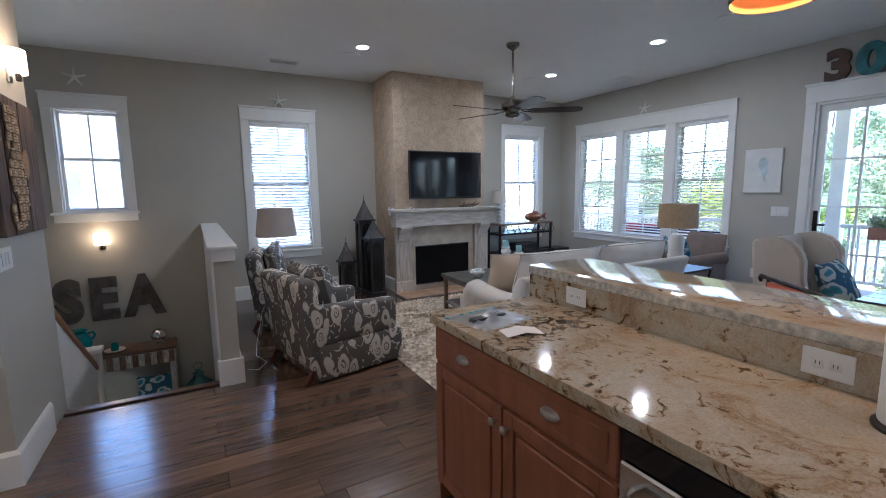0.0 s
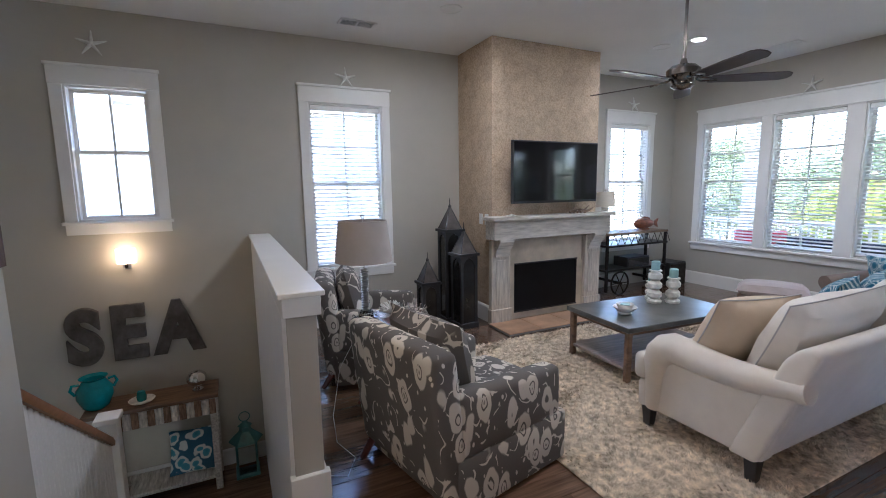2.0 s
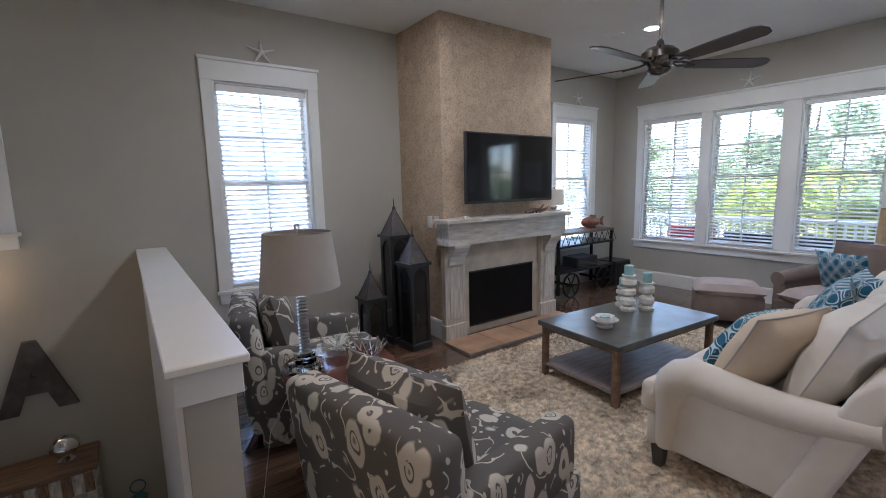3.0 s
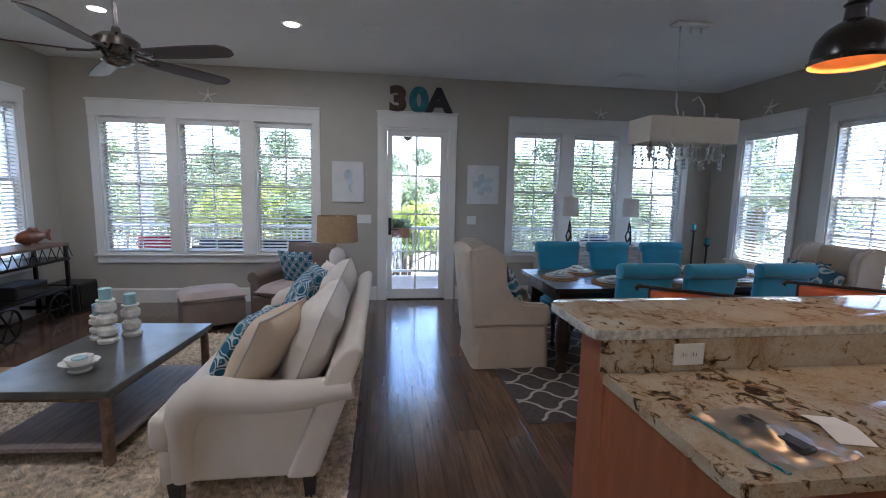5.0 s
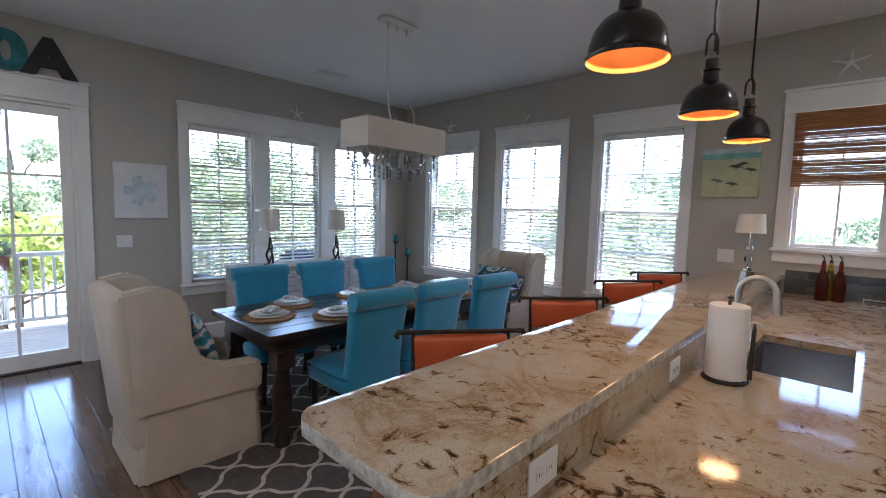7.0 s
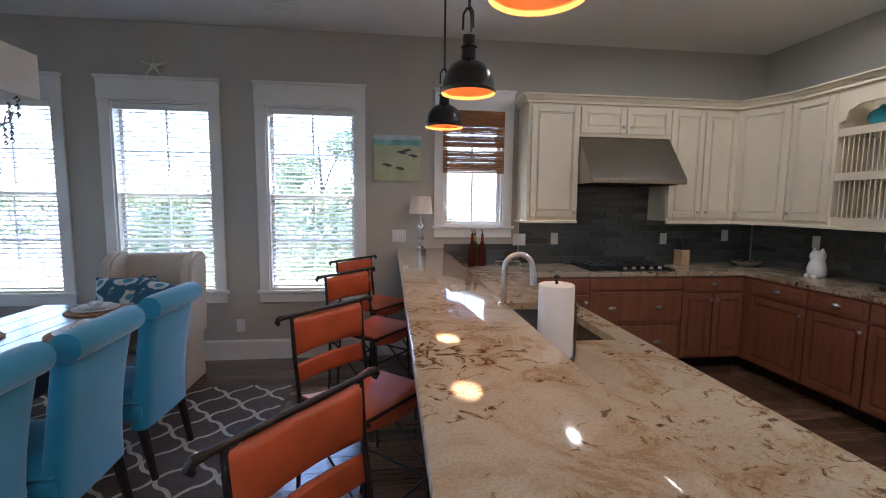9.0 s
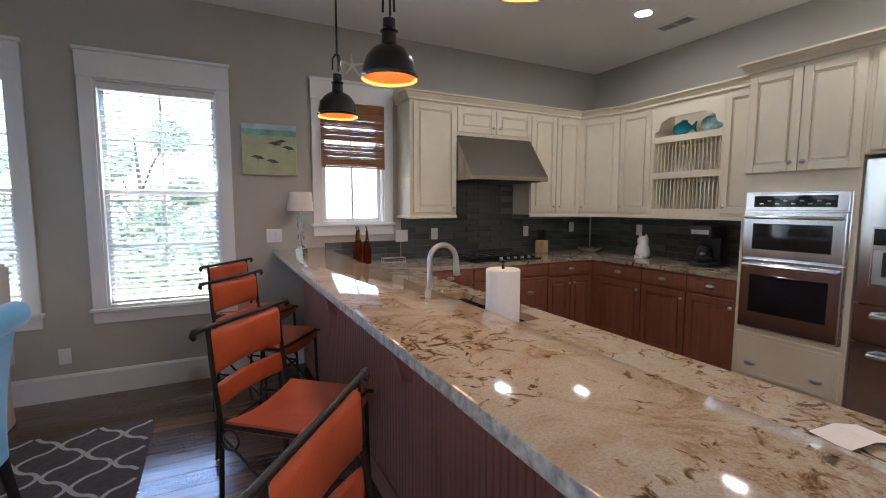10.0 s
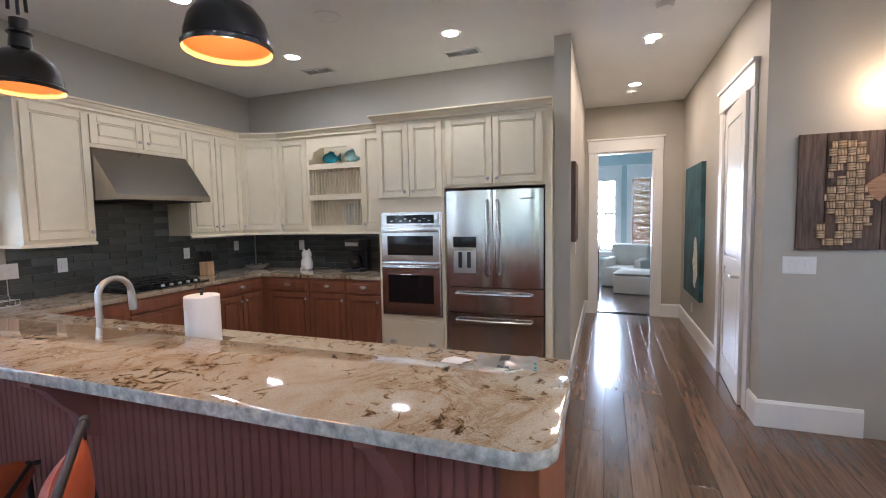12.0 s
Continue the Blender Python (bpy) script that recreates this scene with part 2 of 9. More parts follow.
def B(*boxes, bev=0.0, seg=1):
    bm = bmesh.new()
    for b in boxes:
        cube(bm, *b, bev=bev, seg=seg)
    return bm


# ---- structure ----
NORTH, EAST, SOUTH, CEIL = 7.155, 7.205, -1.795, 3.06
THICK = 0.16
HALL_N, HALL_S, HALL_W = 3.51, 2.205, -3.40
LOW = -1.33


def wall(name, axis, at, out, u0, u1, z0, z1, holes=(), thick=THICK, mat=None, label="greige painted plaster wall"):
    """A wall along x or y, its face at 'at', its thickness towards 'out', with holes (u0, u1, z0, z1)."""
    bm = bmesh.new()
    us = sorted({u0, u1, *[h[0] for h in holes], *[h[1] for h in holes]})
    for a, b in zip(us, us[1:]):
        mid = (a + b) / 2
        cut = sorted((h[2], h[3]) for h in holes if h[0] < mid < h[1])
        z = z0
        spans = []
        for c, d in cut:
            if c > z:
                spans.append((z, c))
            z = d
        if z < z1:
            spans.append((z, z1))
        for c, d in spans:
            v0, v1 = sorted((at, at + out * thick))
            if axis == "x":
                cube(bm, a, b, v0, v1, c, d)
            else:
                cube(bm, v0, v1, a, b, c, d)
    bmesh.ops.remove_doubles(bm, verts=bm.verts, dist=1e-5)
    ob = part(name, bm, mat or M_WALL, smooth=None)
    return tagged(ob, label, "wall", kind="structure")


WIN_N = [(-0.38, 0.225, 1.26, 2.42), (1.618, 2.408, 0.65, 2.41), (5.85, 6.645, 0.65, 2.41)]
WIN_E = [(5.858, 6.66, 0.65, 2.385), (4.956, 5.725, 0.65, 2.385), (4.052, 4.79, 0.65, 2.385),
         (0.603, 1.294, 0.65, 2.385), (-0.293, 0.412, 0.65, 2.385), (-1.294, -0.511, 0.65, 2.385)]
DOOR_E = (2.222, 3.10, 0.0, 2.385)
WIN_S = [(5.822, 6.64, 0.67, 2.385), (4.52, 5.353, 0.67, 2.385), (3.228, 4.037, 0.67, 2.385), (1.80, 2.388, 1.29, 2.40)]
wall("wall_north", "x", NORTH, 1, -1.6, EAST + THICK, LOW - 0.2, CEIL, WIN_N)
wall("wall_east", "y", EAST, 1, SOUTH - THICK, NORTH, -0.3, CEIL, WIN_E + [DOOR_E])
wall("wall_south", "x", SOUTH, -1, -1.2, EAST, -0.3, CEIL, WIN_S)
wall("wall_kitchen", "y", -0.95, -1, SOUTH, 2.03, -0.3, CEIL)
wall("wall_pillar", "x", HALL_S, -1, HALL_W, -0.45, -0.3, CEIL, thick=0.14)
wall("wall_hall_north", "x", HALL_N, 1, HALL_W, 0.035, -0.3, CEIL, [(-1.08, -0.27, 0.0, 2.40)], thick=0.14)
wall("wall_seahorse", "y", 0.035, -1, HALL_N + 0.14, 4.46, LOW, CEIL, thick=0.14)
wall("wall_hall_end", "y", HALL_W, -1, HALL_S - 0.14, HALL_N + 0.14, -0.3, CEIL, [(2.37, 3.15, 0.0, 2.40)], thick=0.14)
wall("wall_stair_west", "y", -1.2, -1, 3.65, NORTH, LOW - 0.2, CEIL)
wall("wall_closet", "x", 4.32, 1, -1.6, -0.105, LOW, CEIL, thick=0.14)
tagged(part("ceiling", B((-7.6, EAST + THICK, SOUTH - THICK, NORTH + THICK, CEIL, CEIL + 0.15)), M_CEIL, smooth=None), "flat white painted plaster ceiling", "ceiling", kind="structure")
floor = tagged(part("floor", B((-7.6, EAST, SOUTH, 4.36, -0.3, -0.02), (1.005, EAST, 4.36, NORTH, -0.3, -0.02)), M_FLOORBASE, smooth=None),
               "dark stained hardwood plank floor with a satin shine", "floor", kind="structure")
tagged(part("landing_floor", B((-1.2, 1.005, 5.98, NORTH, LOW - 0.2, LOW), (-1.2, 0.04, 5.6, 5.98, LOW - 0.2, LOW)), M_WOOD, smooth=None), "dark hardwood stair landing below the living room", "floor", kind="structure")


def local_box(bm, P, u0, u1, v0, v1, z0, z1, bev=0.0):
    a, b = P(u0, v0, z0), P(u1, v1, z1)
    x0, x1 = sorted((a[0], b[0]))
    y0, y1 = sorted((a[1], b[1]))
    cube(bm, x0, x1, y0, y1, z0, z1, bev=bev)


SIDES = {"n": lambda u, v, z: (u, NORTH + v, z), "e": lambda u, v, z: (EAST + v, u, z), "s": lambda u, v, z: (u, SOUTH - v, z)}
count = {"window": 0}


def LB(P, *boxes, bev=0.0):
    bm = bmesh.new()
    for b in boxes:
        local_box(bm, P, *b, bev=bev)
    return bm


def sash_unit(win, P, u0, u1, z0, z1, rows=2):
    """Frame, two sashes with muntins and panes in one opening. v runs outwards."""
    f = 0.016
    part("window_frame", LB(P, (u0, u0 + f, 0.0, 0.14, z0, z1), (u1 - f, u1, 0.0, 0.14, z0, z1), (u0 + f, u1 - f, 0.0, 0.14, z1 - f, z1), (u0 + f, u1 - f, 0.0, 0.14, z0, z0 + f)), M_TRIM, win, smooth=None)
    zm = z0 + (z1 - z0) * 0.52
    for name, a, b, v in (("upper_sash", zm - 0.02, z1 - f, 0.095), ("lower_sash", z0 + f, zm + 0.02, 0.062)):
        s = 0.03
        bm = LB(P, (u0 + f, u0 + f + s, v, v + 0.032, a, b), (u1 - f - s, u1 - f, v, v + 0.032, a, b), (u0 + f + s, u1 - f - s, v, v + 0.032, b - s, b),
                (u0 + f + s, u1 - f - s, v, v + 0.032, a, a + s))
        sash = part(name, bm, M_TRIM, win, smooth=None)
        um = (u0 + u1) / 2
        zc = (a + b) / 2
        part("muntin", LB(P, (um - 0.009, um + 0.009, v + 0.004, v + 0.028, a + s, b - s)), M_TRIM, sash, smooth=None)
        if rows > 1:
            part("muntin", LB(P, (u0 + f + s, u1 - f - s, v + 0.006, v + 0.026, zc - 0.009, zc + 0.009)), M_TRIM, sash, smooth=None)
        g = part("pane", LB(P, (u0 + f + s, u1 - f - s, v + 0.014, v + 0.018, a + s, b - s)), M_GLASS, sash, smooth=None)
        g.visible_shadow = False


def blind(P, u0, u1, z0, z1, tilt=20.0, drop=1.0):
    """An open venetian blind hung inside an opening; the slats are parts."""
    b = thing("venetian_blind", "white wooden venetian blind hanging open in its window", "blind", "window blinds")
    part("headrail", LB(P, (u0 + 0.004, u1 - 0.004, 0.004, 0.056, z1 - 0.055, z1 - 0.004), bev=0.004), M_BLIND, b, smooth=None)
    bottom = z1 - (z1 - z0) * drop + 0.01
    bm = bmesh.new()
    w = u1 - u0 - 0.02
    cube(bm, -w / 2, w / 2, -0.0205, 0.0205, -0.0016, 0.0016, m=pose(0, 0, 0, tilt, 0, 0))
    slat = mesh_of("slat", bm, M_BLIND)
    c = P((u0 + u1) / 2, 0.031, 0)
    outward = Vector(P(0, 1, 0)) - Vector(P(0, 0, 0))
    rz = 0 if outward.y > 0.5 else (180 if outward.y < -0.5 else -90)
    n = int((z1 - 0.065 - bottom) / 0.042)
    for k in range(n):
        o = new("slat", slat)
        o.parent = b
        o.matrix_local = pose(c[0], c[1], bottom + 0.035 + k * 0.042, 0, 0, rz)
    part("bottom_rail", LB(P, (u0 + 0.01, u1 - 0.01, 0.008, 0.054, bottom, bottom + 0.018), bev=0.003), M_BLIND, b, smooth=None)
    bm = bmesh.new()
    for f in (0.18, 0.82):
        local_box(bm, P, u0 + (u1 - u0) * f - 0.001, u0 + (u1 - u0) * f + 0.001, 0.007, 0.009, bottom, z1 - 0.05)
    part("ladder_cord", bm, M_BLIND, b, smooth=None)
    return b


def window(side, holes, label, blinds=True, casing=0.092, sill=True, rows=2, drop=1.0):
    """A cased window of one or more openings in a wall, holes in falling or rising order."""
    P = SIDES[side]
    count["window"] += 1
    w = thing("window_%d" % count["window"], label, "window", kind="structure")
    holes = sorted(holes)
    u0, u1 = holes[0][0], holes[-1][1]
    z0, z1 = holes[0][2], holes[0][3]
    c, d = casing, 0.022
    part("side_casing", LB(P, (u0 - c, u0, -d, 0, z0 - 0.0, z1), bev=0.002), M_TRIM, w, smooth=None)
    part("side_casing", LB(P, (u1, u1 + c, -d, 0, z0 - 0.0, z1), bev=0.002), M_TRIM, w, smooth=None)
    for a, b in zip(holes, holes[1:]):
        part("mullion_casing", LB(P, (a[1], b[0], -d, 0, z0, z1), bev=0.002), M_TRIM, w, smooth=None)
    part("header", LB(P, (u0 - c - 0.003, u1 + c + 0.003, -d - 0.006, 0, z1, 2.567), bev=0.002), M_TRIM, w, smooth=None)
    part("header_cap", LB(P, (u0 - c - 0.014, u1 + c + 0.014, -d - 0.024, 0, 2.567, 2.592), bev=0.003), M_TRIM, w, smooth=None)
    part("window_sill", LB(P, (u0 - c - 0.02, u1 + c + 0.02, -0.05, 0.0, z0 - 0.026, z0), bev=0.004), M_TRIM, w, smooth=None)
    part("apron", LB(P, (u0 - c, u1 + c, -d, 0, z0 - 0.115, z0 - 0.026), bev=0.002), M_TRIM, w, smooth=None)
    for h in holes:
        sash_unit(w, P, *h, rows=rows)
        if blinds:
            blind(P, h[0] + 0.018, h[1] - 0.018, h[2] + 0.018, h[3] - 0.018, drop=drop)
    return w


window("n", WIN_N[0:1], "small white double-hung window above the stair landing", blinds=False, rows=1)
window("n", WIN_N[1:2], "tall white double-hung window with a blind beside the fireplace")
window("n", WIN_N[2:3], "tall white double-hung window with a blind by the corner")
window("e", WIN_E[0:3], "white triple double-hung window with open blinds in the living room")
window("e", WIN_E[3:6], "white triple double-hung window with open blinds by the dining table")
window("s", WIN_S[0:1], "tall white double-hung window with an open blind by the corner")
window("s", WIN_S[1:2], "tall white double-hung window with an open blind behind the armchair")
window("s", WIN_S[2:3], "tall white double-hung window with an open blind by the bar")
window("s", WIN_S[3:4], "white kitchen window above the end of the counter", blinds=False, rows=1)

# glazed porch door
P = SIDES["e"]
d1 = thing("door_1", "white glazed porch door with eight panes, closed", "door", kind="structure")
y0, y1, z1 = DOOR_E[0], DOOR_E[1], DOOR_E[3]
part("side_casing", LB(P, (y0 - 0.1, y0, -0.022, 0, 0, z1), bev=0.002), M_TRIM, d1, smooth=None)
part("side_casing", LB(P, (y1, y1 + 0.1, -0.022, 0, 0, z1), bev=0.002), M_TRIM, d1, smooth=None)
part("header", LB(P, (y0 - 0.104, y1 + 0.104, -0.028, 0, z1, z1 + 0.185), bev=0.002), M_TRIM, d1, smooth=None)
part("header_cap", LB(P, (y0 - 0.116, y1 + 0.116, -0.046, 0, z1 + 0.185, z1 + 0.211), bev=0.003), M_TRIM, d1, smooth=None)
part("jamb", LB(P, (y0, y0 + 0.03, 0, 0.15, 0, z1), (y1 - 0.03, y1, 0, 0.15, 0, z1), (y0 + 0.03, y1 - 0.03, 0, 0.15, z1 - 0.03, z1)), M_TRIM, d1, smooth=None)
g0, g1, gz0, gz1 = 2.335, 2.998, 0.15, 2.275
leaf = part("leaf", LB(P, (y0 + 0.033, g0, 0.03, 0.075, 0.012, z1 - 0.033), (g1, y1 - 0.033, 0.03, 0.075, 0.012, z1 - 0.033), (g0, g1, 0.03, 0.075, gz1, z1 - 0.033), (g0, g1, 0.03, 0.075, 0.012, gz0)), M_TRIM, d1, smooth=None)
gm = (g0 + g1) / 2
part("muntin", LB(P, (gm - 0.011, gm + 0.011, 0.038, 0.068, gz0, gz1)), M_TRIM, leaf, smooth=None)
for k in range(1, 4):
    z = gz0 + (gz1 - gz0) * k / 4
    part("muntin", LB(P, (g0, g1, 0.04, 0.066, z - 0.011, z + 0.011)), M_TRIM, leaf, smooth=None)
o = part("pane", LB(P, (g0, g1, 0.051, 0.055, gz0, gz1)), M_GLASS, leaf, smooth=None)
o.visible_shadow = False
part("threshold", LB(P, (y0 + 0.03, y1 - 0.03, -0.02, 0.16, 0.0, 0.011)), M_DARKMETAL, d1, smooth=None)
bm = LB(P, (y1 - 0.095, y1 - 0.05, 0.022, 0.03, 0.92, 1.16), bev=0.003)
tube(bm, P(y1 - 0.072, 0.03, 1.0), P(y1 - 0.072, -0.03, 1.0), 0.009)
tube(bm, P(y1 - 0.072, -0.03, 1.0), P(y1 - 0.19, -0.03, 1.0), 0.009)
part("door_handle", bm, M_DARKMETAL, leaf, "dark bronze lever handle")
# ---- kitchen ----
m = M_TILE = material("glazed_tile", (0.085, 0.095, 0.09), 0.16, vary=0.12, scale=3, island=0.3, bump=0.1, bump_scale=14, coat=0.2)
M_GROUT = material("grout", (0.16, 0.165, 0.16), 0.9, vary=0.1)
M_BLACKGLASS = material("black_glass", (0.012, 0.012, 0.014), 0.06, vary=0.05)
M_WHITE = material("white_ceramic", (0.8, 0.79, 0.76), 0.25, vary=0.02)
M_PAPER = material("paper_towel", (0.84, 0.83, 0.8), 0.95, vary=0.02, bump=0.3, bump_scale=120)
M_BAMBOO = material("woven_bamboo", (0.30, 0.13, 0.045), 0.7, vary=0.3, scale=3, stretch=(2, 2, 90), bump=0.6, bump_scale=8)
M_TEAL = material("teal_glaze", (0.02, 0.25, 0.33), 0.25, vary=0.15)
M_BLOCK = material("beech_block", (0.55, 0.36, 0.19), 0.5, vary=0.1, stretch=(8, 8, 1))


def cab_door(name, parent, x0, x1, z0, z1, mat, knob=None, flat=False, pull=None):
    """A raised-panel front in local coordinates: faces -y, its back at y = 0."""
    bm = bmesh.new()
    t, r = 0.02, 0.055
    w, h = x1 - x0, z1 - z0
    if flat or h < 0.16:
        cube(bm, x0, x1, -t, 0, z0, z1, bev=0.004)
        if h > 0.12:
            cube(bm, x0 + 0.03, x1 - 0.03, -t - 0.004, -t, z0 + 0.03, z1 - 0.03, bev=0.003)
    else:
        cube(bm, x0 + 0.002, x1 - 0.002, -0.008, 0, z0 + 0.002, z1 - 0.002)
    d = part(name, bm, mat, parent, smooth=None)
    if not flat:
        for a in (x0, x1 - r):
            part("stile", B((a, a + r, -t, -0.008, z0, z1), bev=0.003), mat, d, smooth=None)
        for a in (z0, z1 - r):
            part("rail", B((x0 + r, x1 - r, -t + 0.001, -0.008, a, a + r), bev=0.003), mat, d, smooth=None)
        part("raised_panel", B((x0 + r + 0.012, x1 - r - 0.012, -t + 0.003, -0.008, z0 + r + 0.012, z1 - r - 0.012), bev=0.009), mat, d, smooth=None)
    if knob:
        bm = bmesh.new()
        lathe(bm, [(0.006, 0), (0.006, 0.012), (0.015, 0.018), (0.016, 0.026), (0.009, 0.031), (0.0, 0.032)], 14)
        bmesh.ops.transform(bm, matrix=pose(knob[0], -t, knob[1], 90, 0, 0), verts=bm.verts)
        part("knob", bm, M_NICKEL, d, "small brushed nickel knob")
    for px, pz in pull or ():
        bm = bmesh.new()
        lathe(bm, [(0.04, 0), (0.038, 0.012), (0.026, 0.024), (0.0, 0.028)], 16)
        bmesh.ops.transform(bm, matrix=pose(px, -t, pz, 90, 0, 0) @ Matrix.Diagonal((1, 0.5, 1, 1)), verts=bm.verts)
        part("cup_pull", bm, M_NICKEL, d, "brushed nickel cup pull")
    return d


def base_unit(m, w, d, fronts, mat, label, top=0.875, kick=0.1):
    u = thing("base_cabinet", label, "cabinet", "kitchen base cabinets", m)
    part("body", B((0, w, 0.0, d, kick, top)), mat, u, smooth=None)
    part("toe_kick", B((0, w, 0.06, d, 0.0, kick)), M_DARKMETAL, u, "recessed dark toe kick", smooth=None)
    for f in fronts:
        kind, a, b, z0, z1 = f[:5]
        c = (a + b) / 2
        g = 0.006
        if kind == "drawer":
            cab_door("drawer_front", u, a + g, b - g, z0, z1, mat, flat=True, pull=[(c, (z0 + z1) / 2)])
        elif kind == "wide":
            cab_door("drawer_front", u, a + g, b - g, z0, z1, mat, flat=True, pull=[(a + (b - a) * 0.25, (z0 + z1) / 2), (a + (b - a) * 0.75, (z0 + z1) / 2)])
        elif kind == "panel":
            cab_door("panel", u, a + g, b - g, z0, z1, mat, flat=True)
        else:
            cab_door("door", u, a + g, b - g, z0, z1, mat, knob=((b - 0.035) if kind == "doorl" else (a + 0.035), z1 - 0.06))
    return u


RED = "cherry-stained raised-panel base cabinet under the granite worktop"
FY, FX = -1.17, -0.35
base_unit(pose(1.79, FY, 0, 0, 0, 180), 0.636, 0.60, [("drawer", 0.14, 0.636, 0.73, 0.86), ("doorl", 0.14, 0.636, 0.12, 0.71)], M_REDWOOD, RED)
base_unit(pose(1.154, FY, 0, 0, 0, 180), 0.888, 0.60, [("panel", 0, 0.888, 0.755, 0.86), ("wide", 0, 0.888, 0.44, 0.735), ("wide", 0, 0.888, 0.12, 0.42)], M_REDWOOD,
          "cherry-stained base cabinet with two wide drawers under the cooktop")
base_unit(pose(0.266, FY, 0, 0, 0, 180), 0.616, 0.60, [("drawer", 0, 0.616, 0.73, 0.86), ("doorl", 0, 0.308, 0.12, 0.71), ("doorr", 0.308, 0.616, 0.12, 0.71)], M_REDWOOD, RED)
for y0, y1 in ((-1.17, -0.513), (-0.513, -0.057), (-0.057, 0.365)):
    s = 0.1 if y0 < -1 else 0
    base_unit(pose(FX, y0, 0, 0, 0, 90), y1 - y0, 0.59, [("drawer", s, y1 - y0, 0.73, 0.86), ("doorl", s, y1 - y0, 0.12, 0.71)], M_REDWOOD, RED)
PX = 1.83
base_unit(pose(PX, 2.33, 0, 0, 0, -90), 1.0, 0.555, [("wide", 0, 1.0, 0.71, 0.86), ("doorl", 0, 0.5, 0.12, 0.69), ("doorr", 0.5, 1.0, 0.12, 0.69)], M_REDWOOD,
          "cherry-stained base cabinet at the end of the peninsula")
base_unit(pose(PX, 0.72, 0, 0, 0, -90), 0.78, 0.555, [("panel", 0, 0.78, 0.71, 0.86), ("doorl", 0, 0.39, 0.12, 0.69), ("doorr", 0.39, 0.78, 0.12, 0.69)], M_REDWOOD, "cherry-stained sink base cabinet in the peninsula", top=0.67)
base_unit(pose(PX, -0.06, 0, 0, 0, -90), 1.11, 0.555, [("panel", 0, 0.6, 0.12, 0.86)], M_REDWOOD, RED)

dw = thing("dishwasher", "stainless steel dishwasher with a bar handle under the worktop", "dishwasher", m=pose(PX, 1.33, 0, 0, 0, -90))
part("body", B((0.004, 0.606, 0.0, 0.55, 0.1, 0.872)), M_BLACK, dw, smooth=None)
part("door", B((0.004, 0.606, -0.03, 0, 0.11, 0.78), bev=0.006), M_STEEL, dw, smooth=None)
part("control_panel", B((0.004, 0.606, -0.028, 0, 0.786, 0.868), bev=0.005), M_BLACKGLASS, dw, "glossy black control panel", smooth=None)
bm = bmesh.new()
sweep(bm, [(0.05, -0.03, 0.72), (0.06, -0.07, 0.72), (0.30, -0.078, 0.72), (0.55, -0.07, 0.72), (0.56, -0.03, 0.72)], 0.011)
part("handle", bm, M_STEEL, dw)

# granite worktop, one continuous piece with the sink cut out
top = thing("worktop", "polished cream and brown granite worktop round the kitchen", "worktop")
X0, X1, XB = 1.79, 2.392, -0.95
SX0, SX1, SY0, SY1 = 1.905, 2.27, -0.02, 0.72
bm = B((XB, X0, SOUTH, -1.145, 0.877, 0.915), (XB, -0.325, -1.145, 0.36, 0.877, 0.915), (X0, X1, SOUTH, SY0, 0.877, 0.915), (X0, SX0, SY0, SY1, 0.877, 0.915),
       (SX1, X1, SY0, SY1, 0.877, 0.915))
prism(bm, [(X0, SY1), (X1, SY1), (X1, 2.365), (X0 + 0.03, 2.365), (X0 + 0.01, 2.355), (X0, 2.335)], 0.877, 0.915)
bmesh.ops.remove_doubles(bm, verts=bm.verts, dist=1e-4)
slab = part("slab", bm, M_GRANITE, top, smooth=None)
part("upstand", B((2.392, 2.412, SOUTH, 2.37, 0.915, 1.03)), M_GRANITE, top, "granite upstand carrying the raised bar", smooth=None)
# peninsula back: bead board, posts and corbels
pen = thing("breakfast_bar", "barn-red bead-board breakfast bar with a raised granite top", "breakfast bar")
bm = bmesh.new()
out = [(2.39, SOUTH), (2.84, SOUTH), (2.84, 2.34), (2.832, 2.37), (2.81, 2.395), (2.78, 2.41), (2.45, 2.41), (2.41, 2.40), (2.39, 2.37)]
prism(bm, out, 1.03, 1.07)
es = [e for e in bm.edges if abs(e.verts[0].co.z - e.verts[1].co.z) < 1e-6]
bmesh.ops.bevel(bm, geom=es, offset=0.006, segments=2, profile=0.5, affect="EDGES")
# chiselled edge; its paler colour stands for reflected window light
m = M_EDGE = material("granite_edge", (0.50, 0.48, 0.42), 0.2, vary=0.22, scale=38, bump=0.22, bump_scale=50)
bar = part("top", bm, M_GRANITE, pen, "granite bar top, chiselled edge paled for window light", smooth=30)
bar.data.materials.append(M_EDGE)
for p in bar.data.polygons:
    if abs(p.normal.z) < 0.5:
        p.material_index = 1

part("panel", B((2.414, 2.575, SOUTH, 2.34, 0.0, 1.028)), M_TERRA, pen, smooth=None)
bm = bmesh.new()
cube(bm, 2.0, 2.01, 0, 0.033, 0.13, 1.0, bev=0.004)
bmesh.ops.translate(bm, verts=bm.verts, vec=(-2.0, 0, 0))
bead = mesh_of("bead_board", bm, M_TERRA)
k = 0
y = SOUTH + 0.02
while y < 2.24:
    o = new("bead_board", bead)
    o.parent = pen
    o.location = (2.575, y, 0)
    y += 0.0375
part("base_rail", B((2.575, 2.592, SOUTH, 2.25, 0.0, 0.13), bev=0.003), M_TERRA, pen, smooth=None)
part("end_post", B((2.41, 2.605, 2.25, 2.352, 0.0, 1.028), bev=0.004), M_CHERRYLIT, pen, smooth=None)
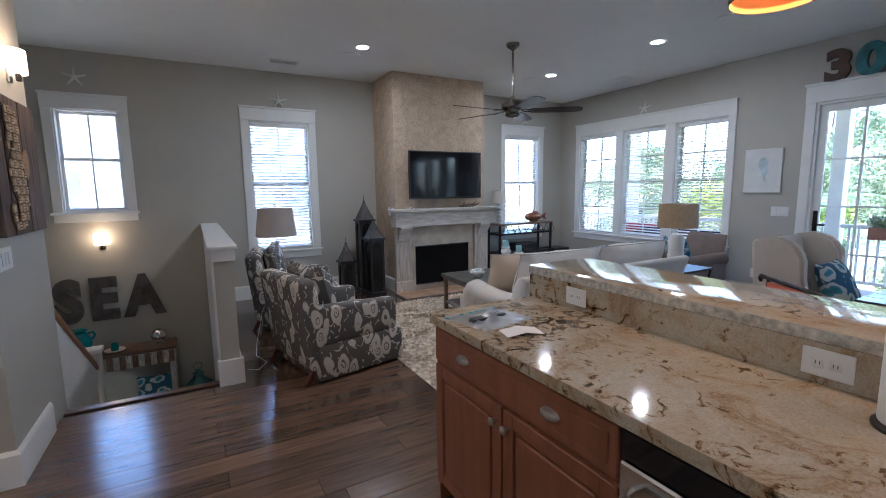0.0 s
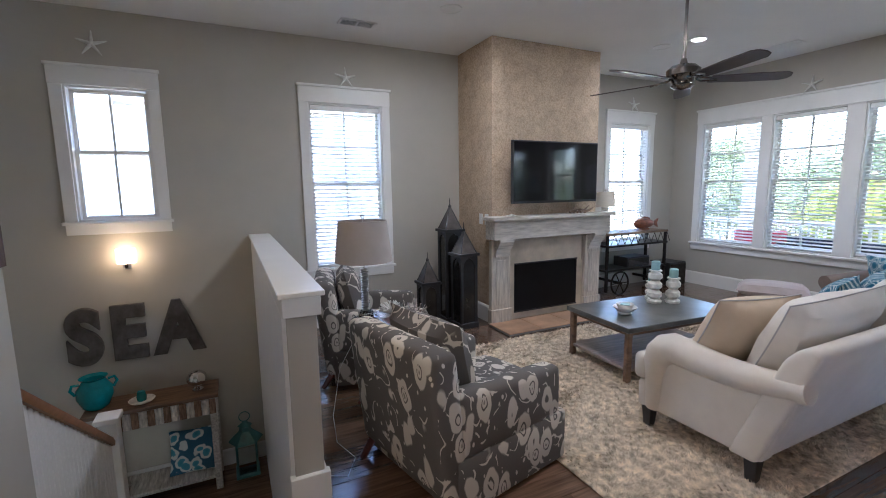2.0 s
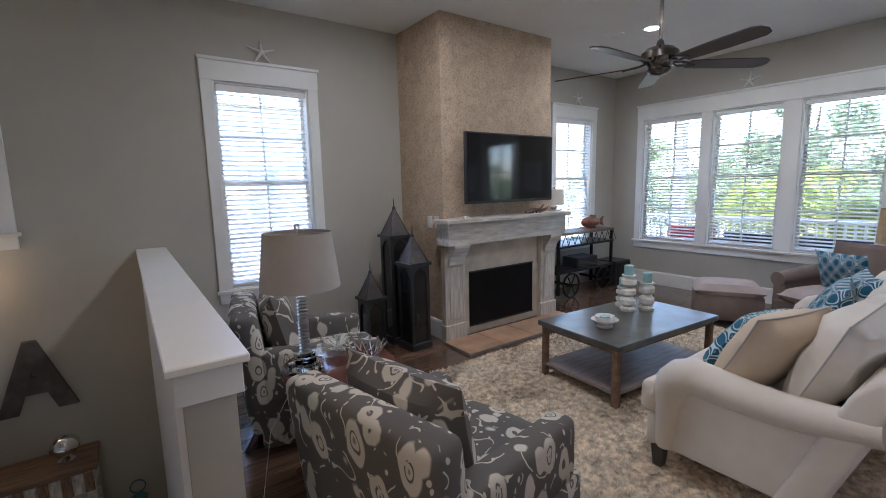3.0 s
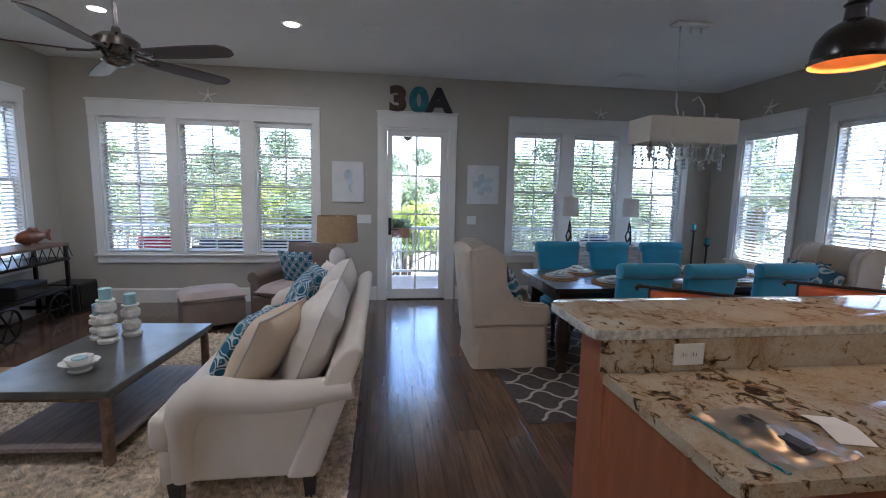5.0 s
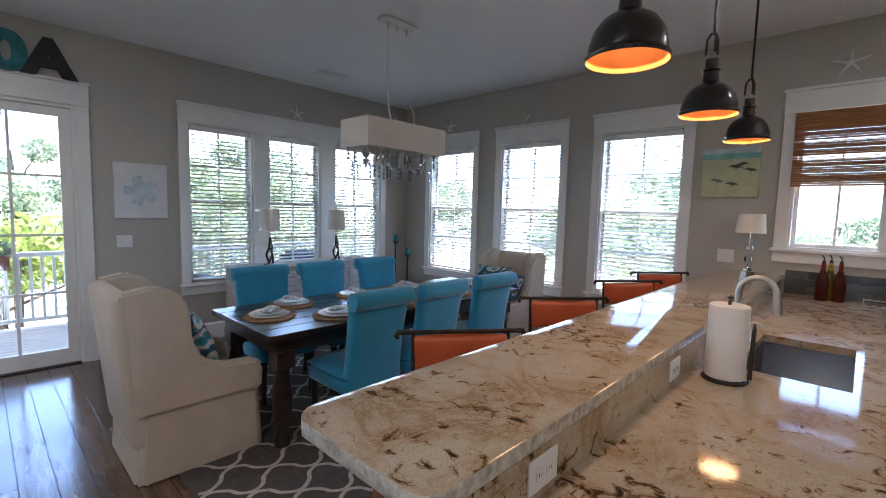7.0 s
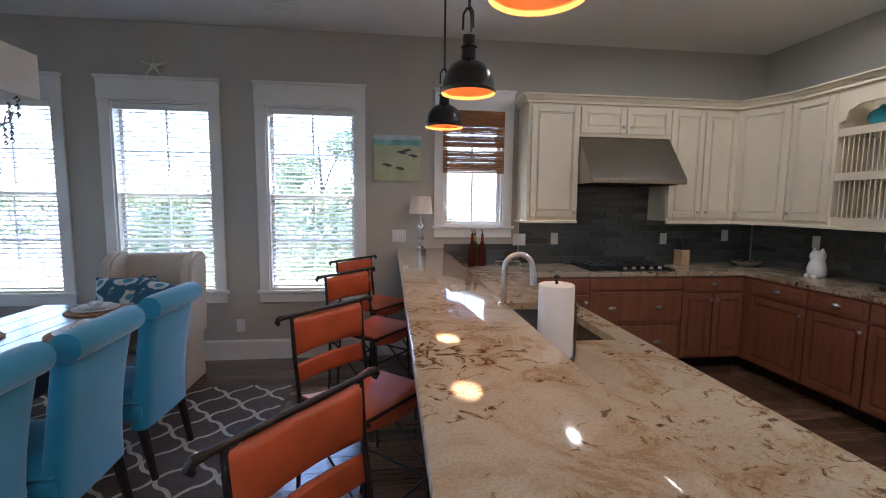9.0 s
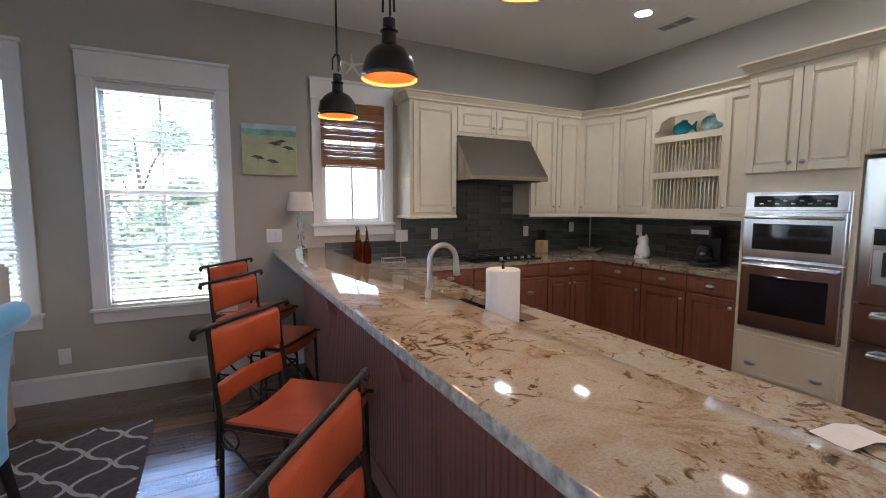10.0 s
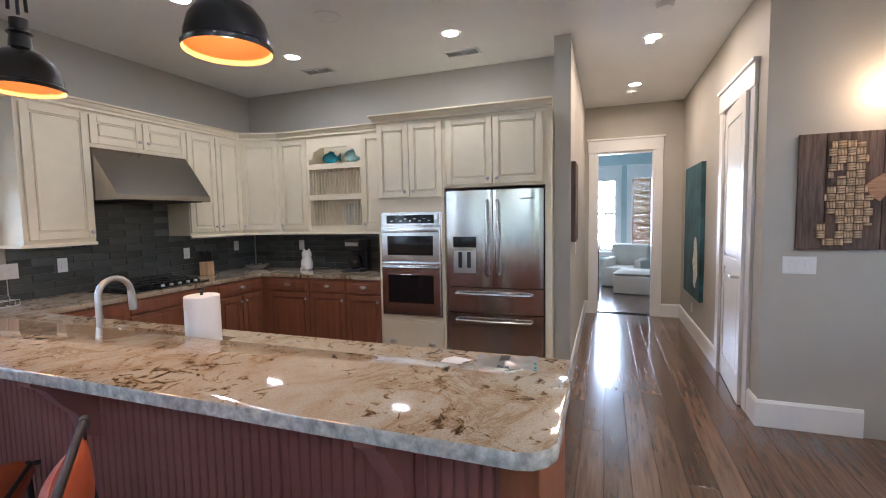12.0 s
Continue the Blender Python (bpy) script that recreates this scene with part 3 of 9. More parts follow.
part("end_panel", B((PX, 2.41, 2.334, 2.346, 0.0, 0.875)), M_CHERRYLIT, pen, "cherry-stained panel closing the peninsula end", smooth=None)
for yc in (1.98, 0.72, -0.55):
    bm = bmesh.new()
    prof = [(0, 0), (0.2, 0), (0.2, -0.04), (0.16, -0.07), (0.12, -0.13), (0.07, -0.19), (0.05, -0.27), (0.0, -0.3)]
    prism(bm, prof, -0.03, 0.03, m=Matrix.Translation((2.586, yc, 1.028)) @ pose(0, 0, 0, 90, 0, 0))
    part("corbel", bm, M_TERRA, pen, smooth=30)

# tiles behind the worktop
def tiled(name, label, face, u0, u1, rows, skip=()):
    """Tiles in running bond; 'face' maps (u, depth, z)."""
    w = thing(name, label, "backsplash", kind="structure")
    a, b = face(u0, 0.001, 0.917), face(u1, 0.006, 0.917 + rows * 0.0645)
    part("grout", B((min(a[0], b[0]), max(a[0], b[0]), min(a[1], b[1]), max(a[1], b[1]), 0.917, 0.917 + rows * 0.0645)), M_GROUT, w, smooth=None)
    shapes = {}
    for r in range(rows):
        u = u0 - (0.15 if r % 2 else 0.0)
        while u < u1:
            p, q = max(u, u0) + 0.0015, min(u + 0.3, u1) - 0.0015
            z = 0.917 + r * 0.0645
            if q - p > 0.02 and not any(s[0] < q and p < s[1] and s[2] < z + 0.064 and z < s[3] for s in skip):
                key = round(q - p, 3)
                if key not in shapes:
                    bm = bmesh.new()
                    f, g = face(0, 0.004, 0), face(q - p, 0.011, 0)
                    o = face(0, 0, 0)
                    cube(bm, min(f[0], g[0]) - o[0], max(f[0], g[0]) - o[0], min(f[1], g[1]) - o[1], max(f[1], g[1]) - o[1], 0.0015, 0.063, bev=0.002)
                    shapes[key] = mesh_of("tile", bm, M_TILE)
                t = new("tile", shapes[key])
                t.parent = w
                t.location = face(p, 0, z)
            u += 0.3
    return w


south_face = lambda u, d, z: (u, SOUTH + d, z)
west_face = lambda u, d, z: (-0.95 + d, u, z)
tiled("backsplash_south", "dark grey-green glazed tile backsplash behind the cooktop", south_face, -0.93, 1.62, 12,
      skip=[(-2, 0.22, 1.345, 3), (1.19, 3, 1.345, 3)])
tiled("backsplash_sill", "dark glazed tiles under the kitchen window", south_face, 1.63, 2.38, 3)
tiled("backsplash_west", "dark grey-green glazed tile backsplash behind the coffee maker", west_face, SOUTH + 0.02, 0.36, 7)


# wall cabinets
def wall_unit(m, w, d, z0, z1, doors, label, name="wall_cabinet"):
    u = thing(name, label, "cabinet", "kitchen wall cabinets", m)
    part("body", B((0, w, 0.0, d, z0, z1)), M_CREAM, u, smooth=None)
    n = doors
    for k in range(n):
        a, b = w * k / n, w * (k + 1) / n
        side = "l" if (k % 2 == 0 and n > 1) else "r"
        cab_door("door", u, a + 0.006, b - 0.006, z0 + 0.03, z1 - 0.025, M_CREAM, knob=((b - 0.04) if side == "l" else (a + 0.04 if n > 1 else a + 0.04), z0 + 0.09))
    return u


CRM = "cream painted raised-panel wall cabinet"
UT = 2.43
u = wall_unit(pose(1.65, -1.49, 0, 0, 0, 180), 0.49, 0.305, 1.36, UT, 0, CRM + " beside the hood")
cab_door("door", u, 0.03, 0.484, 1.39, UT - 0.025, M_CREAM, knob=(0.45, 1.44))
wall_unit(pose(1.16, -1.49, 0, 0, 0, 180), 0.90, 0.305, 2.14, UT, 2, CRM + " above the steel hood")
wall_unit(pose(0.26, -1.49, 0, 0, 0, 180), 0.70, 0.305, 1.36, UT, 2, CRM + " by the corner")
cu = thing("wall_cabinet", "cream painted corner wall cabinet set at an angle", "cabinet", "kitchen wall cabinets")
bm = bmesh.new()
prism(bm, [(-0.945, SOUTH + 0.012), (-0.442, SOUTH + 0.012), (-0.442, -1.49), (-0.63, -1.08), (-0.945, -1.08)], 1.36, UT)
part("body", bm, M_CREAM, cu, smooth=None)
dx, dy = -0.188, 0.41
L = math.hypot(dx, dy)
corner_door = cab_door("door", cu, 0.012, L - 0.012, 1.39, UT - 0.025, M_CREAM, knob=(0.05, 1.45))
corner_door.matrix_local = Matrix.Translation((-0.442, -1.49, 0)) @ Matrix.Rotation(math.atan2(dy, dx), 4, "Z")
wall_unit(pose(-0.63, -1.078, 0, 0, 0, 90), 0.385, 0.31, 1.36, UT, 1, CRM + " beside the open plate rack")
wall_unit(pose(-0.63, 0.015, 0, 0, 0, 90), 0.345, 0.31, 1.36, UT, 1, CRM + " beside the oven tower")

# open shelf with plate racks
ps = thing("plate_rack", "cream open shelf with an arched top and two plate racks", "shelf", "kitchen wall cabinets")
y0, y1 = -0.691, 0.013
part("back", B((-0.945, -0.93, y0, y1, 1.36, UT)), M_CREAM, ps, smooth=None)
part("side", B((-0.93, -0.63, y0, y0 + 0.02, 1.36, UT)), M_CREAM, ps, smooth=None)
part("side", B((-0.93, -0.63, y1 - 0.02, y1, 1.36, UT)), M_CREAM, ps, smooth=None)
for z in (1.36, 1.72, 2.065):
    part("shelf", B((-0.93, -0.635, y0 + 0.02, y1 - 0.02, z, z + 0.06 if z > 1.4 else z + 0.07)), M_CREAM, ps, smooth=None)
bm = bmesh.new()
yc, hw = (y0 + y1) / 2, (y1 - y0) / 2 - 0.02
arch = [(yc - hw, UT), (yc - hw, 2.17), (yc - hw + 0.05, 2.19), (yc - hw + 0.07, 2.26), (yc - hw + 0.16, 2.30), (yc + hw - 0.16, 2.30), (yc + hw - 0.07, 2.26), (yc + hw - 0.05, 2.19), (yc + hw, 2.17), (yc + hw, UT)]
lo = [bm.verts.new((-0.65, a, b)) for a, b in arch]
hi = [bm.verts.new((-0.63, a, b)) for a, b in arch]
bm.faces.new(lo)
bm.faces.new(hi[::-1])
for k in range(len(arch)):
    j = (k + 1) % len(arch)
    bm.faces.new((lo[k], lo[j], hi[j], hi[k]))
part("arched_valance", bm, M_CREAM, ps, smooth=None)
for zz0, zz1 in ((1.43, 1.72), (1.78, 2.065)):
    for k in range(17):
        bm = bmesh.new()
        yy = y0 + 0.05 + k * (y1 - y0 - 0.1) / 16
        tube(bm, (-0.66, yy, zz0), (-0.66, yy, zz1), 0.006, n=6, caps=False)
        part("dowel", bm, M_CREAM, ps)
for k in range(4):
    bm = bmesh.new()
    lathe(bm, [(0.0, 0), (0.07, 0.002), (0.125, 0.014), (0.125, 0.018), (0.07, 0.008), (0, 0.006)], 24, cap=False)
    bmesh.ops.transform(bm, matrix=pose(-0.79, -0.25 + k * 0.042, 1.556, 90, 8, 0), verts=bm.verts)
    tagged(part("plate", bm, M_WHITE), "white china plate standing in the rack", "plate", "plates in the rack")


def fish(name, label, m, mat, size=0.2):
    bm = bmesh.new()
    bmesh.ops.create_uvsphere(bm, u_segments=16, v_segments=10, radius=0.5)
    for v in bm.verts:
        v.co.y *= 0.35
        v.co.z *= 0.62 * (1 - 0.25 * v.co.x)
    body = list(bm.verts)
    prism(bm, [(0.40, 0.0), (0.72, 0.26), (0.66, 0.0), (0.72, -0.26)], -0.03, 0.03, m=pose(0, 0, 0, 90, 0, 0))
    prism(bm, [(-0.2, 0.25), (0.0, 0.42), (0.25, 0.36), (0.3, 0.15)], -0.02, 0.02, m=pose(0, 0, 0, 90, 0, 0))
    prism(bm, [(-0.16, -0.36), (0.2, -0.36), (0.12, -0.25), (-0.1, -0.25)], -0.1, 0.1, m=pose(0, 0, 0, 90, 0, 0))
    bmesh.ops.scale(bm, vec=(size, size, size), verts=bm.verts)
    ob = part(name, bm, mat, smooth=50)
    ob.matrix_world = m
    return tagged(ob, label, "figurine")


fish("fish_figurine", "deep blue glazed fish on the open shelf", pose(-0.76, -0.47, 2.197, 0, 0, 90), M_TEAL, 0.2)
M_SEAFOAM = material("seafoam_glaze", (0.35, 0.58, 0.56), 0.3, vary=0.3, scale=14)
fish("fish_figurine", "white and seafoam glazed round fish on the open shelf", pose(-0.76, -0.17, 2.209, 0, 0, 90), M_SEAFOAM, 0.23)


# crown and light rail
def run(bm, pts, prof):
    """Sweeps a closed profile (out, up) along a path in plan; 'out' points to the left of the path."""
    rings = []
    for i, p in enumerate(pts):
        p = Vector(p)
        dirs = []
        if i > 0:
            dirs.append((p - Vector(pts[i - 1])).normalized())
        if i < len(pts) - 1:
            dirs.append((Vector(pts[i + 1]) - p).normalized())
        d = sum(dirs, Vector((0, 0))).normalized()
        nrm = Vector((-d.y, d.x))
        k = 1 / max(0.3, nrm.dot(Vector((-dirs[0].y, dirs[0].x))))
        rings.append([bm.verts.new((p.x + nrm.x * o * k, p.y + nrm.y * o * k, z)) for o, z in prof])
    n = len(prof)
    for A, C in zip(rings, rings[1:]):
        for k in range(n):
            bm.faces.new((A[k], A[(k + 1) % n], C[(k + 1) % n], C[k]))
    bm.faces.new(rings[0])
    bm.faces.new(rings[-1][::-1])


crown = [(0.0, 2.43), (0.022, 2.43), (0.024, 2.45), (0.036, 2.462), (0.05, 2.485), (0.066, 2.492), (0.066, 2.505), (0.0, 2.505)]
plan = [(-0.63, 0.36), (-0.63, -1.08), (-0.442, -1.49), (1.65, -1.49), (1.65, SOUTH + 0.004)]
bm = bmesh.new()
run(bm, plan, crown)
tagged(part("cornice", bm, M_CREAM, smooth=None), "cream crown moulding along the wall cabinets", "moulding", kind="structure")
bm = bmesh.new()
run(bm, [plan[2], (0.26, -1.49)], [(0.0, 1.335), (0.026, 1.335), (0.026, 1.352), (0.02, 1.36), (0.0, 1.36)])
run(bm, [(1.16, -1.49), (1.65, -1.49), (1.65, SOUTH + 0.02)], [(0.0, 1.335), (0.026, 1.335), (0.026, 1.352), (0.02, 1.36), (0.0, 1.36)])
run(bm, [(-0.63, 0.36), (-0.63, -1.08), (-0.442, -1.49)], [(0.0, 1.335), (0.026, 1.335), (0.026, 1.352), (0.02, 1.36), (0.0, 1.36)])
tagged(part("light_rail", bm, M_CREAM, smooth=None), "cream light rail under the wall cabinets", "moulding", kind="structure")

# hood
hd = thing("range_hood", "stainless steel canopy range hood over the cooktop", "range hood")
bm = bmesh.new()
sec = [(SOUTH + 0.012, 1.70), (-1.19, 1.70), (-1.19, 1.745), (-1.49, 2.137), (SOUTH + 0.012, 2.137)]
a = [bm.verts.new((0.262, y, z)) for y, z in sec]
b = [bm.verts.new((1.158, y, z)) for y, z in sec]
bm.faces.new(a)
bm.faces.new(b[::-1])
for k in range(5):
    j = (k + 1) % 5
    bm.faces.new((a[k], a[j], b[j], b[k]))
bmesh.ops.bevel(bm, geom=list(bm.edges), offset=0.004, segments=1, affect="EDGES")
part("canopy", bm, M_DIMSTEEL, hd, smooth=None)
part("filter", B((0.32, 1.10, SOUTH + 0.06, -1.24, 1.692, 1.699)), M_DARKMETAL, hd, "dark grease filter", smooth=None)

# cooktop
ck = thing("cooktop", "black gas cooktop with cast iron grates set in the worktop", "cooktop")
part("plate", B((0.30, 1.12, SOUTH + 0.1, -1.22, 0.9155, 0.928), bev=0.004), M_BLACKGLASS, ck, smooth=None)
for gx in (0.46, 0.71, 0.96):
    bm = bmesh.new()
    for dy in (-0.16, 0.0, 0.16):
        tube(bm, (gx - 0.11, -1.51 + dy, 0.952), (gx + 0.11, -1.51 + dy, 0.952), 0.007, n=6)
    for dx2 in (-0.11, 0, 0.11):
        tube(bm, (gx + dx2, -1.69, 0.952), (gx + dx2, -1.33, 0.952), 0.007, n=6)
    for dx2 in (-0.11, 0.11):
        for dy in (-0.18, 0.18):
            tube(bm, (gx + dx2, -1.51 + dy, 0.928), (gx + dx2, -1.51 + dy, 0.952), 0.007, n=6)
    part("grate", bm, M_BLACK, ck)
for k in range(5):
    bm = bmesh.new()
    lathe(bm, [(0.017, 0), (0.017, 0.014), (0.014, 0.02), (0, 0.021)], 14, centre=(0.43 + k * 0.085, -1.262, 0.928))
    part("burner_knob", bm, M_NICKEL, ck)

# oven tower
ov = thing("oven_tower", "cream tall cabinet holding the steel double oven", "cabinet", "kitchen wall cabinets")
TX = -0.33
part("body", B((-0.945, TX - 0.002, 0.362, 1.062, 0.0, UT)), M_CREAM, ov, smooth=None)
tm = pose(TX - 0.001, 0.362, 0, 0, 0, 90)
for a, b, kx in ((0.012, 0.347, 0.31), (0.353, 0.688, 0.39)):
    o = cab_door("door", ov, a, b, 1.70, 2.405, M_CREAM, knob=(kx, 1.76))
    o.matrix_local = tm
o = cab_door("drawer_front", ov, 0.02, 0.68, 0.17, 0.50, M_CREAM, flat=True, pull=[(0.14, 0.27), (0.56, 0.27)])
o.matrix_local = tm
dov = thing("double_oven", "stainless steel double wall oven with black glass doors", "oven", m=tm)
part("trim", B((0.03, 0.672, -0.012, 0.0, 0.535, 1.56), bev=0.004), M_STEEL, dov, smooth=None)
part("control_panel", B((0.04, 0.662, -0.026, -0.012, 1.425, 1.55), bev=0.004), M_STEEL, dov, smooth=None)
part("display", B((0.10, 0.60, -0.029, -0.026, 1.45, 1.53)), M_BLACKGLASS, dov, "black touch display with small buttons", smooth=None)
for k in range(9):
    part("button", B((0.14 + k * 0.05, 0.165 + k * 0.05, -0.0305, -0.029, 1.47 + 0.02 * (k % 2), 1.478 + 0.02 * (k % 2))), M_PLATE, dov, smooth=None)
for z0, z1, g0, g1 in ((1.075, 1.418, 1.14, 1.33), (0.545, 1.067, 0.67, 0.95)):
    d = part("oven_door", B((0.04, 0.662, -0.042, -0.012, z0, z1), bev=0.006), M_STEEL, dov, smooth=None)
    part("window", B((0.11, 0.592, -0.045, -0.042, g0, g1), bev=0.001), M_BLACKGLASS, d, "black glass oven window", smooth=None)
    bm = bmesh.new()
    zz = z1 - 0.042
    sweep(bm, [(0.07, -0.042, zz), (0.075, -0.085, zz), (0.35, -0.095, zz), (0.63, -0.085, zz), (0.635, -0.042, zz)], 0.012, n=10)
    part("handle", bm, M_CHROME, d, "curved chrome bar handle")
part("vent_strip", B((0.04, 0.662, -0.02, -0.012, 0.538, 0.543)), M_BLACK, dov, smooth=None)

# fridge and its cabinet
fu = thing("fridge_cabinet", "cream two-door cabinet above the refrigerator", "cabinet", "kitchen wall cabinets")
part("body", B((-0.945, TX - 0.002, 1.064, 2.058, 1.775, UT)), M_CREAM, fu, smooth=None)
part("side_panel", B((-0.945, TX - 0.002, 2.0, 2.058, 0.0, 1.775)), M_CREAM, fu, smooth=None)
for a, b, kx in ((0.03, 0.468, 0.43), (0.476, 0.914, 0.515)):
    o = cab_door("door", fu, a, b, 1.80, 2.405, M_CREAM, knob=(kx, 1.85))
    o.matrix_local = pose(TX - 0.001, 1.064, 0, 0, 0, 90)
bm = bmesh.new()
run(bm, [(TX, 2.064), (TX, 0.362), (-0.95 + 0.32, 0.362)], [(o, z + 0.002) for o, z in crown])
tagged(part("cornice", bm, M_CREAM, smooth=None), "cream crown moulding above the oven and refrigerator", "moulding", kind="structure")
fr = thing("refrigerator", "stainless steel french-door refrigerator with an ice dispenser", "refrigerator", m=pose(TX, 1.077, 0, 0, 0, 90))
FW = 0.912
part("body", B((0.0, FW, 0.06, 0.6, 0.02, 1.745), bev=0.004), M_DARKMETAL, fr, "dark grey cabinet sides", smooth=None)


def fridge_front(name, a, b, z0, z1):
    """A steel front, slightly bowed outwards."""
    bm = bmesh.new()
    n = 8
    cols = []
    for k in range(n + 1):
        x = a + (b - a) * k / n
        bow = 0.012 * (1 - ((x - FW / 2) / (FW / 2)) ** 2)
        edge = 0.008 if k in (0, n) else 0
        cols.append([bm.verts.new((x, 0.05, z0)), bm.verts.new((x, -0.01 - bow + edge, z0)), bm.verts.new((x, -0.01 - bow + edge, z1)), bm.verts.new((x, 0.05, z1))])
    for A, C in zip(cols, cols[1:]):
        for i in range(4):
            bm.faces.new((A[i], A[(i + 1) % 4], C[(i + 1) % 4], C[i]))
    bm.faces.new(cols[0])
    bm.faces.new(cols[-1][::-1])
    return part(name, bm, M_STEEL, fr, smooth=30)


dl = fridge_front("door", 0.003, FW / 2 - 0.003, 0.85, 1.745)
dr = fridge_front("door", FW / 2 + 0.003, FW - 0.003, 0.85, 1.745)
d2 = fridge_front("drawer", 0.003, FW - 0.003, 0.605, 0.843)
d3 = fridge_front("drawer", 0.003, FW - 0.003, 0.09, 0.598)
for d, x in ((dl, FW / 2 - 0.045), (dr, FW / 2 + 0.045)):
    bm = bmesh.new()
    sweep(bm, [(x, -0.02, 0.96), (x, -0.07, 0.98), (x, -0.085, 1.3), (x, -0.07, 1.63), (x, -0.02, 1.65)], 0.013, n=10)
    part("handle", bm, M_CHROME, d, "curved steel bar handle")
for d, z in ((d2, 0.79), (d3, 0.54)):
    bm = bmesh.new()
    sweep(bm, [(0.1, -0.015, z), (0.11, -0.07, z), (FW / 2, -0.085, z), (FW - 0.11, -0.07, z), (FW - 0.1, -0.015, z)], 0.013, n=10)
    part("handle", bm, M_CHROME, d, "curved steel bar handle")
ds = part("dispenser", B((0.07, 0.31, -0.03, -0.012, 0.96, 1.33), bev=0.006), M_STEEL, dl, "recessed water and ice dispenser", smooth=None)
part("dispenser_niche", B((0.085, 0.295, -0.033, -0.03, 0.98, 1.19)), M_NICKEL, dl, smooth=None)
part("dispenser_panel", B((0.08, 0.30, -0.034, -0.03, 1.22, 1.32)), M_BLACKGLASS, dl, "black dispenser panel", smooth=None)
part("paddle", B((0.13, 0.165, -0.045, -0.033, 1.03, 1.18), (0.215, 0.25, -0.045, -0.033, 1.03, 1.18), bev=0.004), M_BLACK, dl, smooth=None)
part("badge", B((FW - 0.2, FW - 0.08, -0.0195, -0.012, 1.655, 1.663)), M_DARKMETAL, dr, smooth=None)

# sink and faucet
sk = thing("sink", "undermount stainless steel sink in the granite peninsula", "sink")
bm = bmesh.new()
for (a, b, c, d, e, f) in ((SX0 - 0.004, SX1 + 0.004, SY0 - 0.004, SY1 + 0.004, 0.68, 0.684), (SX0 - 0.004, SX0 - 0.001, SY0, SY1, 0.684, 0.877), (SX1 + 0.001, SX1 + 0.004, SY0, SY1, 0.684, 0.877),
                           (SX0, SX1, SY0 - 0.004, SY0 - 0.001, 0.684, 0.877), (SX0, SX1, SY1 + 0.001, SY1 + 0.004, 0.684, 0.877)):
    cube(bm, a, b, c, d, e, f)
# basin shade comes from the darkened steel colour
part("basin", bm, M_DIMSTEEL, sk, smooth=None)
bm = bmesh.new()
lathe(bm, [(0.04, 0), (0.036, 0.004), (0, 0.003)], 18, centre=((SX0 + SX1) / 2, 0.35, 0.6845))
part("drain", bm, M_CHROME, sk)
fa = thing("faucet", "brushed nickel gooseneck kitchen faucet with a pull-down spray", "faucet")
FXX, FYY = 2.335, 0.38
bm = bmesh.new()
lathe(bm, [(0.03, 0), (0.03, 0.008), (0.02, 0.015), (0.018, 0.05), (0.016, 0.055)], 18, centre=(FXX, FYY, 0.915))
part("base", bm, M_NICKEL, fa)
bm = bmesh.new()
pts = [(FXX, FYY, 0.95), (FXX, FYY, 1.185)]
for k in range(1, 11):
    a = math.pi * k / 10 * 0.95
    pts.append((FXX - 0.074 + 0.074 * math.cos(a), FYY, 1.185 + 0.074 * math.sin(a)))
sweep(bm, pts, 0.0135, n=12)
part("spout", bm, M_NICKEL, fa)
bm = bmesh.new()
tube(bm, pts[-1], (pts[-1][0] - 0.008, FYY, 1.10), 0.015, 0.019, 14)
part("spray_head", bm, M_NICKEL, fa)
bm = bmesh.new()
tube(bm, (FXX, FYY + 0.015, 0.985), (FXX, FYY + 0.05, 0.99), 0.012)
tube(bm, (FXX, FYY + 0.045, 0.99), (FXX - 0.02, FYY + 0.10, 1.045), 0.006)
part("lever", bm, M_NICKEL, fa)
sd = thing("soap_dispenser", "small brushed nickel soap pump beside the faucet", "soap dispenser")
bm = bmesh.new()
lathe(bm, [(0.02, 0), (0.02, 0.006), (0.011, 0.012), (0.011, 0.05), (0.006, 0.055), (0.006, 0.075)], 14, centre=(2.33, 0.12, 0.915))
sweep(bm, [(2.33, 0.12, 0.985), (2.30, 0.12, 0.995), (2.27, 0.12, 0.985)], 0.006)
part("pump", bm, M_NICKEL, sd)

# paper towel on its stand
pt = thing("paper_towel_holder", "white paper towel roll on a black wire stand", "paper towel", m=pose(2.27, 0.92, 0.915))
bm = bmesh.new()
lathe(bm, [(0.02, 0.0), (0.066, 0.0), (0.068, 0.004), (0.068, 0.274), (0.064, 0.278), (0.02, 0.278)], 28, centre=(0, 0, 0.014))
part("roll", bm, M_PAPER, pt)
bm = bmesh.new()
lathe(bm, [(0.078, 0), (0.078, 0.008), (0.07, 0.012), (0, 0.012)], 24)
tube(bm, (0, 0, 0.012), (0, 0, 0.31), 0.006)
lathe(bm, [(0.0, 0), (0.012, 0.006), (0.012, 0.014), (0, 0.02)], 10, centre=(0, 0, 0.31))
sweep(bm, [(-0.078, -0.05, 0.005), (-0.08, -0.045, 0.20), (-0.08, -0.025, 0.225), (-0.08, 0.005, 0.20), (-0.078, 0.01, 0.005)], 0.004, n=6)
part("stand", bm, M_BLACK, pt, "black wire stand")


